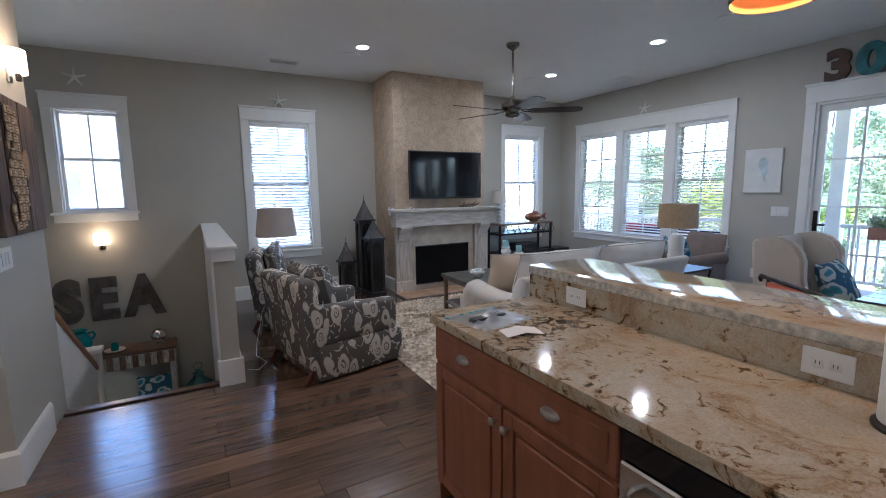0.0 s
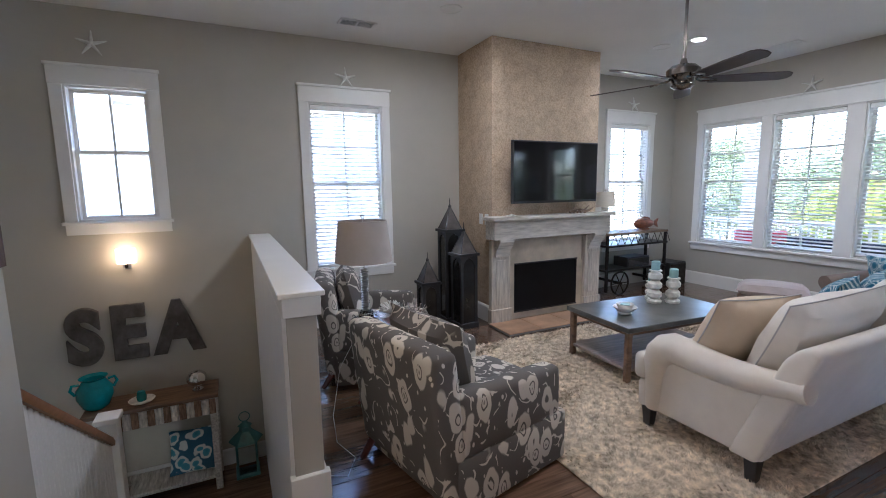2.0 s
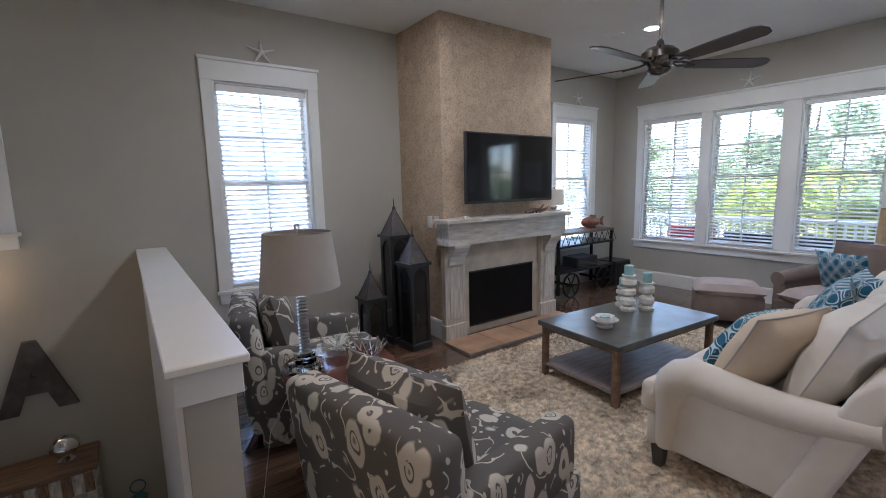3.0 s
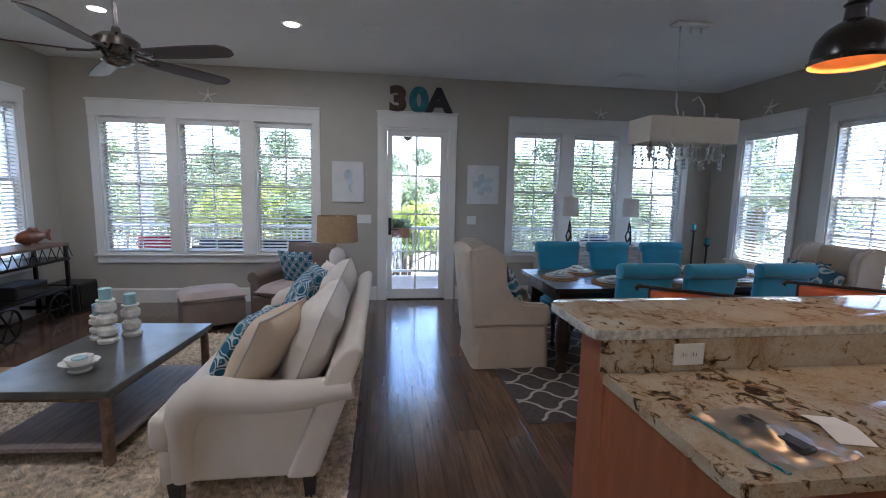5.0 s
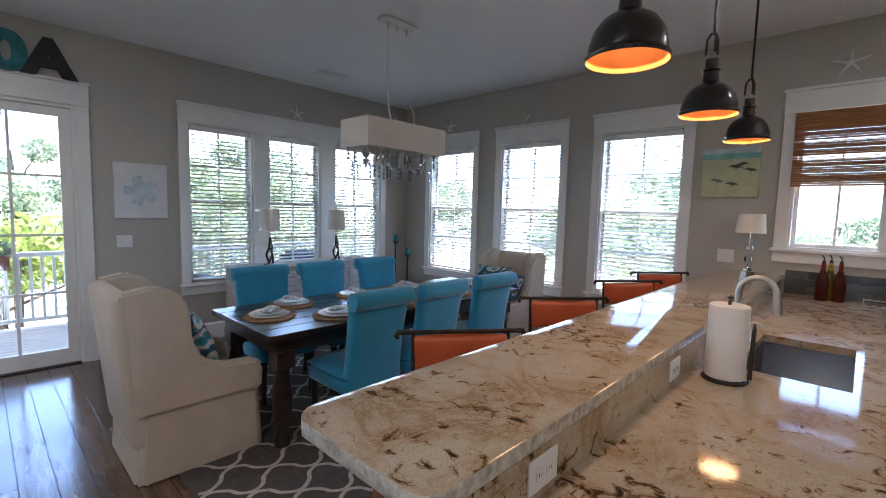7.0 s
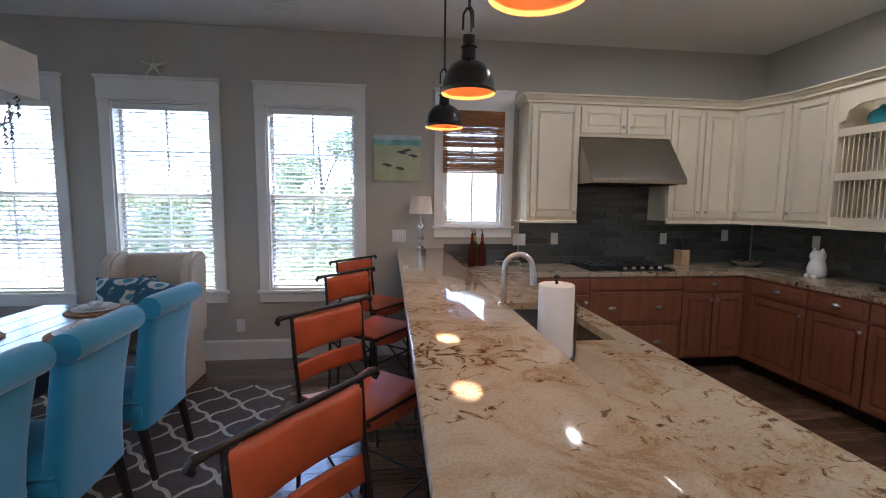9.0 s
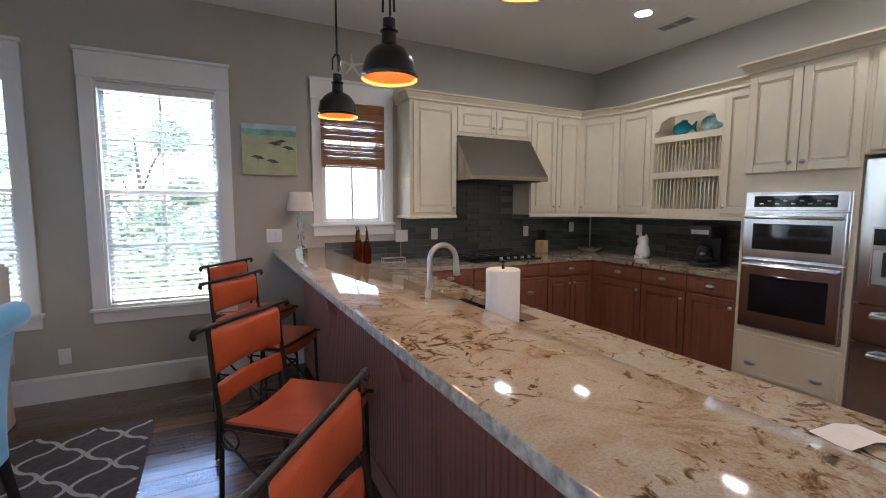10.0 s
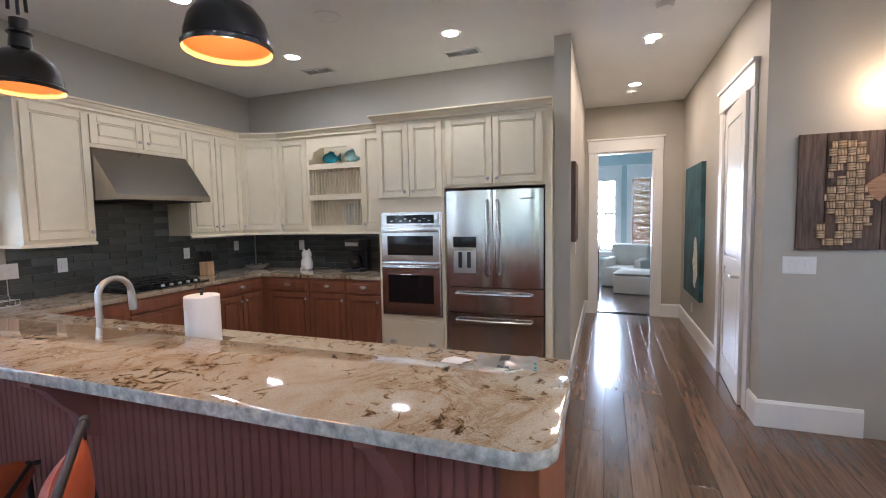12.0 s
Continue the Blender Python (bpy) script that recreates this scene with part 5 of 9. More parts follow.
def driftwood(place, s, label):
    bm = bmesh.new()
    for k in range(5):
        a = random.uniform(-0.5, 0.5)
        sweep(bm, [(-0.1 + 0.04 * k - 0.05, 0, 0.012), (-0.1 + 0.04 * k, 0.02 * math.sin(k), 0.03), (-0.06 + 0.05 * k, 0.02, 0.05 + 0.02 * math.cos(k * 2))], [0.014, 0.011, 0.004], n=6)
    bmesh.ops.scale(bm, vec=(s, s, s), verts=bm.verts)
    o = part("driftwood", bm, M_OLDWOOD, smooth=60)
    o.matrix_world = pose(*place)
    tagged(o, label, "ornament")


driftwood((4.55, 6.27, 1.195), 1.3, "twisted brown driftwood and shells on the mantel")
bm = bmesh.new()
for k in range(5):
    a = k * math.tau / 5
    tube(bm, (0, 0, 0.012), (0.06 * math.cos(a), 0.06 * math.sin(a), 0.008), 0.016, 0.004, n=6)
o = part("starfish", bm, M_CHALK, smooth=60)
o.matrix_world = pose(3.55, 6.27, 1.197)
tagged(o, "small white starfish lying on the mantel", "starfish")


# starfish on the window heads
def starfish(place, rz, label):
    bm = bmesh.new()
    for k in range(5):
        a = math.pi / 2 + k * math.tau / 5
        tube(bm, (0, 0, 0), (0.115 * math.cos(a), 0, 0.115 * math.sin(a)), 0.017, 0.005, n=6)
    lathe(bm, [(0.0, -0.016), (0.02, -0.01), (0.02, 0.01), (0, 0.016)], 8)
    o = part("starfish", bm, M_CHALK, smooth=60)
    o.matrix_world = pose(*place, -12, 0, rz)
    tagged(o, label, "starfish", "starfish on the window heads")


ST = "white dried starfish leaning on the window head"
for x, z in ((-0.14, 2.67), (2.02, 2.585), (6.28, 2.585)):
    starfish((x, NORTH - 0.028, z + 0.093), 0, ST)
for y in (5.33, 0.05):
    starfish((EAST - 0.028, y, 2.585 + 0.093), -90, ST)
for x, z in ((6.25, 2.59), (4.96, 2.59), (2.1, 2.64)):
    starfish((x, SOUTH + 0.028, z + 0.093), 180, ST)


# letters, from the built-in font
def letter(ch_, place, rot, size, depth, mat, label, category="letter", wide=1.0):
    cu = bpy.data.curves.new("letter", "FONT")
    cu.body = ch_
    cu.size = size
    cu.extrude = depth / 2
    cu.offset = 0.045 * size
    cu.bevel_depth = 0.004
    cu.align_x = "CENTER"
    tmp = new("tmp", cu)
    dg = bpy.context.evaluated_depsgraph_get()
    me = bpy.data.meshes.new_from_object(tmp.evaluated_get(dg))
    bpy.data.objects.remove(tmp)
    me.materials.clear()
    me.materials.append(mat)
    o = new("wall_letter", me)
    o.matrix_world = pose(*place, *rot) @ Matrix.Diagonal((wide, 1, 1, 1))
    return tagged(o, label, category, "wall letters")


for c, x in (("S", -0.44), ("E", -0.11), ("A", 0.29)):
    letter(c, (x, NORTH - 0.024, 0.005), (90, 0, 0), 0.66, 0.04, M_ZINCLET, "dark zinc block letter %s on the stair wall" % c, wide=0.82)
M_RUST = material("rusty_letter", (0.07, 0.035, 0.022), 0.6, vary=0.3)
M_TURQLET = material("turquoise_letter", (0.02, 0.16, 0.18), 0.5, vary=0.25, scale=10)
for c, y, mt, lab in (("3", 2.93, M_RUST, "dark rusty red metal figure 3 above the porch door"), ("0", 2.65, M_TURQLET, "turquoise painted metal figure 0 above the porch door"), ("A", 2.38, M_BLACK, "black metal letter A above the porch door")):
    letter(c, (EAST - 0.022, y, 2.605), (90, 0, -90), 0.43, 0.04, mt, lab, wide=1.12)


# ---- seating ----
def armchair(m, mat, label):
    """Skirted club chair, faces +x; origin on the floor under its middle."""
    c = thing("armchair", label, "armchair", "patterned armchairs", m)
    W, D = 0.80, 0.80
    bm = bmesh.new()
    cube(bm, -0.38, 0.40, -W / 2, W / 2, 0.02, 0.30, bev=0.02, seg=2)
    part("skirt", bm, mat, c)
    bm = bmesh.new()
    cushion(bm, 0.60, 0.56, 0.17, m=pose(0.14, 0, 0.375), n=10, power=0.25)
    part("seat_cushion", bm, mat, c)
    for s in (-1, 1):
        bm = bmesh.new()
        cube(bm, -0.36, 0.36, s * 0.33 - 0.065, s * 0.33 + 0.065, 0.28, 0.56, bev=0.04, seg=3)
        for v in bm.verts:
            if v.co.z > 0.5:
                v.co.z += 0.03 * (0.36 - v.co.x) / 0.72 * 1.5
        part("arm", bm, mat, c)
    bm = bmesh.new()
    cube(bm, -0.44, -0.28, -W / 2 + 0.01, W / 2 - 0.01, 0.1, 0.82, bev=0.05, seg=3)
    for v in bm.verts:
        v.co.x -= 0.16 * max(0, v.co.z - 0.3)
    part("backrest", bm, mat, c)
    bm = bmesh.new()
    cushion(bm, 0.60, 0.50, 0.20, m=pose(-0.22, 0, 0.64, 0, 76, 0) @ pose(0, 0, 0, 0, 0, 90), n=10, power=0.3, pinch=0.05)
    part("back_cushion", bm, mat, c)
    for sx in (-0.42,):
        for s in (-1, 1):
            bm = bmesh.new()
            tube(bm, (sx + 0.03, s * 0.33, 0.12), (sx - 0.05, s * 0.34, 0.0), 0.025, 0.018, 8)
            part("leg", bm, M_BURG, c, "dark turned back leg")
    return c


IK = "armchair in grey and white ikat fabric"
armchair(pose(1.93, 4.36, 0, 0, 0, 13), M_IKAT, IK + " by the half wall")
armchair(pose(1.90, 5.83, 0, 0, 0, -12), M_IKAT, IK + " by the tall window")

sf = thing("sofa", "long white linen sofa with rolled arms on the shag rug", "sofa", m=pose(0, 0, 0))
SX, SE, SYB, SYF = 3.05, 5.17, 3.45, 4.13
ACROSS = Matrix(((0, 0, 1, 0), (1, 0, 0, 0), (0, 1, 0, 0), (0, 0, 0, 1)))


def side_slab(out, x0, x1, bev=0.03):
    """A slab with the given outline in depth and height, x0 to x1 wide, edges rounded."""
    bm = bmesh.new()
    prism(bm, out, x0, x1)
    bmesh.ops.transform(bm, matrix=ACROSS, verts=bm.verts)
    bmesh.ops.bevel(bm, geom=bm.edges[:], offset=bev, segments=3, profile=0.5, affect="EDGES")
    return bm


# grey instead of linen: shade along the cushion seams, painted in
M_SEAMSHADE = material("seam_shade_grey", (0.40, 0.39, 0.38), 0.9, vary=0.05, bump=0.2, bump_scale=300)


def piping(parent, sx, sy, m, pinch, r=0.004, mat=None, n=10):
    """The corded seam round a stuffed cushion, with the seam's shade in its grey."""
    rim = []
    edge = [(-1 + 2 * k / n, -1) for k in range(n)] + [(1, -1 + 2 * k / n) for k in range(n)] + [(1 - 2 * k / n, 1) for k in range(n)] + [(-1, 1 - 2 * k / n) for k in range(n)]
    for u, v in edge:
        kk = 1 - pinch * (1 - v * v) * abs(u) ** 3
        ll = 1 - pinch * (1 - u * u) * abs(v) ** 3
        rim.append(m @ Vector((u * sx / 2 * kk, v * sy / 2 * ll, 0)))
    bm = bmesh.new()
    sweep(bm, rim, r, n=6, close=True)
    return part("piping", bm, mat or M_SEAMSHADE, parent, "seam cord, greyed to show the seam's shade")


part("front_rail", B((SX + 0.022, SE - 0.022, 4.095, 4.16, 0.132, 0.312), bev=0.025, seg=2), M_LINEN, sf)
part("base", B((SX + 0.06, SE - 0.06, SYB + 0.01, 4.15, 0.134, 0.31), bev=0.03, seg=2), M_LINEN, sf)
mid_x = (SX + SE) / 2
for s_ in (-1, 1):
    xe, xi = (SX + 0.015, SX + 0.17) if s_ < 0 else (SE - 0.015, SE - 0.17)
    xm = mid_x + s_ * 0.003
    out = [(xm, 3.56), (xm, 4.20), (xe, 4.20), (xe, 4.10), (xi, 4.10), (xi, 3.56)]
    bm = bmesh.new()
    prism(bm, out if s_ > 0 else out[::-1], 0.305, 0.475)
    bmesh.ops.bevel(bm, geom=bm.edges[:], offset=0.04, segments=4, profile=0.5, affect="EDGES")
    for v in bm.verts:
        if v.co.z > 0.45:
            v.co.z += 0.03 * max(0, 1 - ((v.co.x - (xm + xi) / 2) / 0.5) ** 2)
    part("seat_cushion", bm, M_LINEN, sf)
part("backrest", side_slab([(SYB, 0.13), (SYB + 0.14, 0.13), (SYB - 0.08, 0.70), (SYB - 0.14, 0.77), (SYB - 0.20, 0.79), (SYB - 0.235, 0.76)], SX + 0.02, SE - 0.02, 0.02), M_LINEN, sf)
for k in range(2):
    bm = bmesh.new()
    w = (SE - SX - 0.26) / 2
    at = pose(SX + 0.13 + w * (k + 0.5), SYB + 0.055, 0.70, 112, 0, 0)
    cushion(bm, w, 0.50, 0.25, m=at, n=14, power=0.38, pinch=0.05, wob=0.04, seed=k * 3)
    c_ = part("back_cushion", bm, M_LINEN, sf)
    piping(c_, w, 0.50, at, 0.05)
for s_, x in ((-1, SX), (1, SE)):
    xs = sorted((x - s_ * 0.045, x - s_ * 0.15))
    part("arm_panel", side_slab([(SYB - 0.01, 0.13), (4.09, 0.13), (4.09, 0.40), (4.0, 0.55), (SYB - 0.175, 0.58)], xs[0], xs[1], 0.02), M_LINEN, sf)
    bm = bmesh.new()
    pts, rad = [], []
    for k in range(12):
        f = k / 11
        pts.append((x - s_ * 0.07, SYB - 0.18 + f * 0.68, 0.575 - 0.03 * math.sin(f * math.pi) - 0.015 * f))
        rad.append(0.062 + 0.026 * f)
    for y_, z_, r_ in ((4.0, 0.535, 0.094), (4.04, 0.495, 0.09), (4.055, 0.44, 0.082), (4.062, 0.36, 0.066), (4.065, 0.26, 0.06), (4.068, 0.16, 0.055), (4.068, 0.135, 0.045)):
        pts.append((x - s_ * 0.07, y_, z_))
        rad.append(r_)
    sweep(bm, pts, rad, n=18)
    part("rolled_arm", bm, M_LINEN, sf)
for x in (SX + 0.07, SE - 0.07):
    for y in (SYB + 0.03, 4.10):
        bm = bmesh.new()
        lathe(bm, [(0.032, 0.012), (0.046, 0.14)], 4)
        bmesh.ops.rotate(bm, verts=bm.verts, matrix=Matrix.Rotation(radians(45), 3, "Z"))
        bmesh.ops.translate(bm, verts=bm.verts, vec=(x, y, 0))
        part("leg", bm, M_BLACK, sf, "dark tapered wooden leg", smooth=None)


def pillow(place, rot, size, mat, label, thick=0.17, corded=False):
    bm = bmesh.new()
    cushion(bm, size[0], size[1], thick, n=12, power=0.5, pinch=0.07, wob=0.01)
    o = part("throw_pillow", bm, mat, smooth=60)
    o.matrix_world = pose(*place, *rot)
    if corded:
        piping(o, size[0], size[1], Matrix(), 0.07)
    return tagged(o, label, "pillow", "throw pillows")


pillow((3.37, 3.74, 0.69), (118, 0, -14), (0.52, 0.5), M_CREAMFAB, "cream linen throw pillow with piping on the sofa", 0.22, True)
pillow((3.62, 3.90, 0.66), (126, 0, -10), (0.48, 0.40), M_BLUEPAT, "blue and white ogee throw pillow on the sofa")
pillow((4.35, 3.76, 0.69), (116, 0, 12), (0.5, 0.46), M_BLUEPAT, "blue and white ogee throw pillow on the sofa")
pillow((4.72, 3.72, 0.69), (114, 0, 20), (0.48, 0.46), M_BLUEPAT, "blue and white ogee throw pillow on the sofa")
pillow((4.95, 3.62, 0.68), (114, 0, 28), (0.44, 0.44), M_LINEN, "white linen throw pillow on the sofa")

# coffee table
M_GREYOAK = material("greyed_oak_shelf", (0.24, 0.195, 0.17), 0.5, vary=0.15, scale=4, stretch=(1, 8, 8), bump=0.15, bump_scale=25)
ct = thing("coffee_table", "low coffee table with a zinc top and wooden frame", "coffee table", m=pose(4.06, 4.88, 0, 0, 0, -4))
TW, TD = 1.22, 0.74
part("tabletop", B((-TW / 2, TW / 2, -TD / 2, TD / 2, 0.415, 0.455), bev=0.004), M_TABLEWOOD, ct, "dull zinc top", smooth=None)
part("apron", B((-TW / 2 + 0.03, TW / 2 - 0.03, -TD / 2 + 0.03, TD / 2 - 0.03, 0.385, 0.415)), M_OLDWOOD, ct, smooth=None)
part("shelf", B((-TW / 2 + 0.03, TW / 2 - 0.03, -TD / 2 + 0.03, TD / 2 - 0.03, 0.10, 0.122)), M_GREYOAK, ct, smooth=None)
for sx in (-1, 1):
    for sy in (-1, 1):
        x, y = sx * (TW / 2 - 0.045), sy * (TD / 2 - 0.045)
        part("leg", B((x - 0.024, x + 0.024, y - 0.024, y + 0.024, 0.012, 0.415), bev=0.008), M_OLDWOOD, ct, smooth=None)


def candleholder(x, y, h, label):
    c = thing("candle_holder", label, "candle holder", "candle holders on the table", pose(x, y, 0.455))
    bm = bmesh.new()
    prof = [(0.06, 0), (0.065, 0.02), (0.05, 0.035)]
    n = max(2, int(h / 0.09))
    for k in range(n):
        z = 0.035 + (h - 0.05) * k / n
        d = (h - 0.05) / n
        prof += [(0.035, z), (0.06, z + d * 0.3), (0.06, z + d * 0.7), (0.035, z + d)]
    prof += [(0.055, h - 0.01), (0.055, h)]
    lathe(bm, prof, 20)
    part("holder", bm, M_CHALK, c)
    bm = bmesh.new()
    lathe(bm, [(0.037, 0), (0.037, 0.075), (0.03, 0.08), (0, 0.078)], 18, centre=(0, 0, h))
    part("candle", bm, M_CANDLE, c, "pale seafoam pillar candle")


candleholder(4.24, 5.00, 0.30, "tall chalk-white turned candle holder with a seafoam candle")
candleholder(4.38, 4.92, 0.23, "chalk-white turned candle holder with a seafoam candle")
candleholder(4.33, 5.10, 0.17, "short chalk-white turned candle holder with a seafoam candle")
lo_ = thing("lotus_votive", "white ceramic lotus bowl holding a seafoam candle", "candle holder", m=pose(3.72, 4.86, 0.455))
for ring, (r, t, n) in enumerate(((0.10, 35, 11), (0.075, 60, 9))):
    for k in range(n):
        a = k * 360 / n + ring * 15
        bm = bmesh.new()
        cushion(bm, 0.055, 0.085, 0.012, n=4, power=0.5)
        o = part("petal", bm, M_WHITE, lo_)
        o.matrix_local = pose(0, 0, 0.012, 0, 0, a) @ pose(0, r * 0.62, 0.025 + ring * 0.012, t, 0, 0)
bm = bmesh.new()
lathe(bm, [(0.05, 0), (0.06, 0.01), (0.05, 0.02), (0, 0.02)], 16)
part("base", bm, M_WHITE, lo_)
bm = bmesh.new()
lathe(bm, [(0.035, 0.02), (0.038, 0.085), (0, 0.082)], 16)
part("candle", bm, M_CANDLE, lo_)

# round side table and its lamp
stb = thing("side_table", "round mahogany side table between the armchairs", "side table", m=pose(1.745, 5.06, 0))
bm = bmesh.new()
lathe(bm, [(0.0, 0.60), (0.27, 0.60), (0.285, 0.608), (0.285, 0.622), (0.27, 0.632), (0.0, 0.632)], 40, cap=False)
part("tabletop", bm, M_BURG, stb)
bm = bmesh.new()
lathe(bm, [(0.05, 0.12), (0.035, 0.2), (0.03, 0.45), (0.05, 0.56), (0.1, 0.60)], 16)
part("pedestal", bm, M_BURG, stb)
for k in range(3):
    a = k * math.tau / 3 + 0.4
    bm = bmesh.new()
    sweep(bm, [(0.02 * math.cos(a), 0.02 * math.sin(a), 0.2), (0.13 * math.cos(a), 0.13 * math.sin(a), 0.13), (0.25 * math.cos(a), 0.25 * math.sin(a), 0.016)], [0.03, 0.022, 0.016], n=8)
    part("foot", bm, M_BURG, stb)


def table_lamp(m, label, shade_mat, r0, r1, z0, z1, base, base_mat, glassy=False):
    l = thing("table_lamp", label, "lamp", "table lamps", m)
    base(l, base_mat)
    bm = bmesh.new()
    drum(bm, r0, r1, z0, z1)
    part("shade", bm, shade_mat, l)
    bm = bmesh.new()
    tube(bm, (0, 0, z0 - 0.08), (0, 0, z1 + 0.012), 0.004, n=6)
    for k in range(3):
        a = k * math.tau / 3
        tube(bm, (0, 0, z1 - 0.01), ((r1 - 0.003) * math.cos(a), (r1 - 0.003) * math.sin(a), z1 - 0.01), 0.0025, n=5)
    part("shade_holder", bm, M_NICKEL, l)
    bm = bmesh.new()
    bmesh.ops.create_uvsphere(bm, u_segments=12, v_segments=8, radius=0.016)
    bmesh.ops.translate(bm, verts=bm.verts, vec=(0, 0, z1 + 0.026))
    part("finial", bm, M_CLEAR if glassy else M_NICKEL, l)
    return l


def crystal_base(l, mat):
    bm = bmesh.new()
    for k in range(4):
        a = k * math.tau / 4
        lathe(bm, [(0.04, 0), (0.043, 0.005), (0.043, 0.045), (0.04, 0.05)], 16, centre=(0.045 * math.cos(a), 0.045 * math.sin(a), 0))
    lathe(bm, [(0.05, 0.05), (0.05, 0.085), (0.045, 0.09)], 16)
    part("foot", bm, mat, l, "clear crystal foot")
    bm = bmesh.new()
    for k in range(17):
        lathe(bm, [(0.014, 0), (0.026, 0.004), (0.026, 0.011), (0.014, 0.015)], 16, centre=(0, 0, 0.092 + k * 0.0165), cap=True)
    part("stem", bm, M_NICKEL, l, "stacked silver disc stem")


table_lamp(pose(1.575, 5.05, 0.632), "table lamp with a taupe drum shade and crystal foot", M_GREYSHADE, 0.185, 0.155, 0.42, 0.68, crystal_base, M_CLEAR, True)
bm = bmesh.new()
for k in range(40):
    d = Vector((random.gauss(0, 1), random.gauss(0, 1), abs(random.gauss(0, 1)) + 0.1)).normalized()
    sweep(bm, [Vector((0, 0, 0.02)), d * 0.045 + Vector((0, 0, 0.02)), d * 0.085 + Vector((random.uniform(-.015, .015), random.uniform(-.015, .015), 0.02))], [0.009, 0.007, 0.004], n=5)
o = part("coral_ornament", bm, M_CHALK, smooth=60)
o.matrix_world = pose(1.79, 5.18, 0.632)
tagged(o, "white branching coral ornament on the side table", "ornament")
bm = bmesh.new()
rim = []
for k in range(14):
    a, b = k * math.tau / 14, (k * 5 + 3) * math.tau / 14
    tube(bm, (0.05 * math.cos(a), 0.05 * math.sin(a), 0.004), (0.11 * math.cos(a + 0.5), 0.11 * math.sin(a + 0.5), 0.09), 0.004, n=5)
    tube(bm, (0.05 * math.cos(a), 0.05 * math.sin(a), 0.004), (0.11 * math.cos(a - 0.5), 0.11 * math.sin(a - 0.5), 0.09), 0.004, n=5)
o = part("glass_twig_bowl", bm, M_CHROME, smooth=60)
o.matrix_world = pose(1.87, 5.0, 0.632)
tagged(o, "open bowl of silvery glass twigs on the side table", "bowl")
bm = bmesh.new()
sweep(bm, [(1.55, 5.1, 0.60), (1.42, 5.2, 0.3), (1.34, 5.1, 0.02), (1.3, 4.8, 0.006), (1.36, 4.6, 0.006), (1.28, 4.45, 0.006), (1.2, 4.5, 0.006)], 0.002, n=5)
tagged(part("lamp_cord", bm, M_PLATE), "thin pale lamp cord trailing on the floor", "cord")


# obelisk lanterns
M_SMOKE = material("smoky_glass", (0.022, 0.021, 0.02), 0.12, vary=0.2, scale=6)
def lantern(x, y, w, body, roof, label, rz=0):
    l = thing("floor_lantern", label, "lantern", "floor lanterns", pose(x, y, 0, 0, 0, rz))
    h = w / 2
    part("base", B((-h - 0.012, h + 0.012, -h - 0.012, h + 0.012, 0.0, 0.06), bev=0.004), M_BLACK, l, smooth=None)
    for sx in (-1, 1):
        for sy in (-1, 1):
            part("post", B((sx * h - 0.014 if sx > 0 else -h, sx * h if sx > 0 else -h + 0.014, sy * h - 0.014 if sy > 0 else -h, sy * h if sy > 0 else -h + 0.014, 0.06, body)), M_BLACK, l, smooth=None)
    for k in range(4):
        bm = bmesh.new()
        n = 8
        zt = body - 0.03
        zs = body - 0.03 - h * 1.3
        # pointed arch in a frame
        pts = [(-h + 0.014, 0.06), (-h + 0.014, zt), (h - 0.014, zt), (h - 0.014, 0.06), (h - 0.03, 0.06), (h - 0.03, zs)]
        for i in range(1, n):
            f = i / n
            pts.append(((h - 0.03) * math.cos(f * math.pi / 2) ** 0.8, zs + (zt - 0.03 - zs) * math.sin(f * math.pi / 2)))
        pts.append((0, zt - 0.012))
        for i in range(n - 1, 0, -1):
            f = i / n
            pts.append((-(h - 0.03) * math.cos(f * math.pi / 2) ** 0.8, zs + (zt - 0.03 - zs) * math.sin(f * math.pi / 2)))
        pts += [(-h + 0.03, zs), (-h + 0.03, 0.06)]
        prism(bm, pts, h - 0.012, h - 0.002, m=pose(0, 0, 0, 0, 0, 90 * k) @ pose(0, 0, 0, 90, 0, 0))
        part("arch_panel", bm, M_BLACK, l, smooth=None)
    part("cornice", B((-h - 0.02, h + 0.02, -h - 0.02, h + 0.02, body - 0.03, body), bev=0.004), M_BLACK, l, smooth=None)
    g = h - 0.016
    for k in range(4):
        o = part("pane", B((-g, g, g - 0.003, g, 0.062, body - 0.032)), M_SMOKE, l, "smoky dark glass", smooth=None)
        o.matrix_local = pose(0, 0, 0, 0, 0, 90 * k) @ pose(0, 0.0005, 0)
    bm = bmesh.new()
    lathe(bm, [(h * 1.3, body), (0.012, body + roof * 0.72)], 4)
    bmesh.ops.rotate(bm, verts=bm.verts, matrix=Matrix.Rotation(radians(45), 3, "Z"))
    part("roof_panel", bm, M_ZINCLET, l, "grey hipped roof", smooth=None)
    bm = bmesh.new()
    for k in range(4):
        a = radians(45 + 90 * k)
        tube(bm, (h * 1.32 * math.cos(a), h * 1.32 * math.sin(a), body), (0.0, 0.0, body + roof * 0.74), 0.007, n=5)
    lathe(bm, [(0.016, 0), (0.02, 0.015), (0.006, 0.03), (0.003, roof * 0.3)], 8, centre=(0, 0, body + roof * 0.70))
    part("finial", bm, M_BLACK, l)
    return l


lantern(3.03, 6.72, 0.21, 1.06, 0.34, "tall black metal obelisk lantern beside the fireplace")
lantern(3.06, 6.45, 0.21, 0.82, 0.33, "black metal obelisk lantern beside the fireplace", 5)
lantern(2.73, 6.68, 0.19, 0.50, 0.32, "short black metal obelisk lantern beside the fireplace")

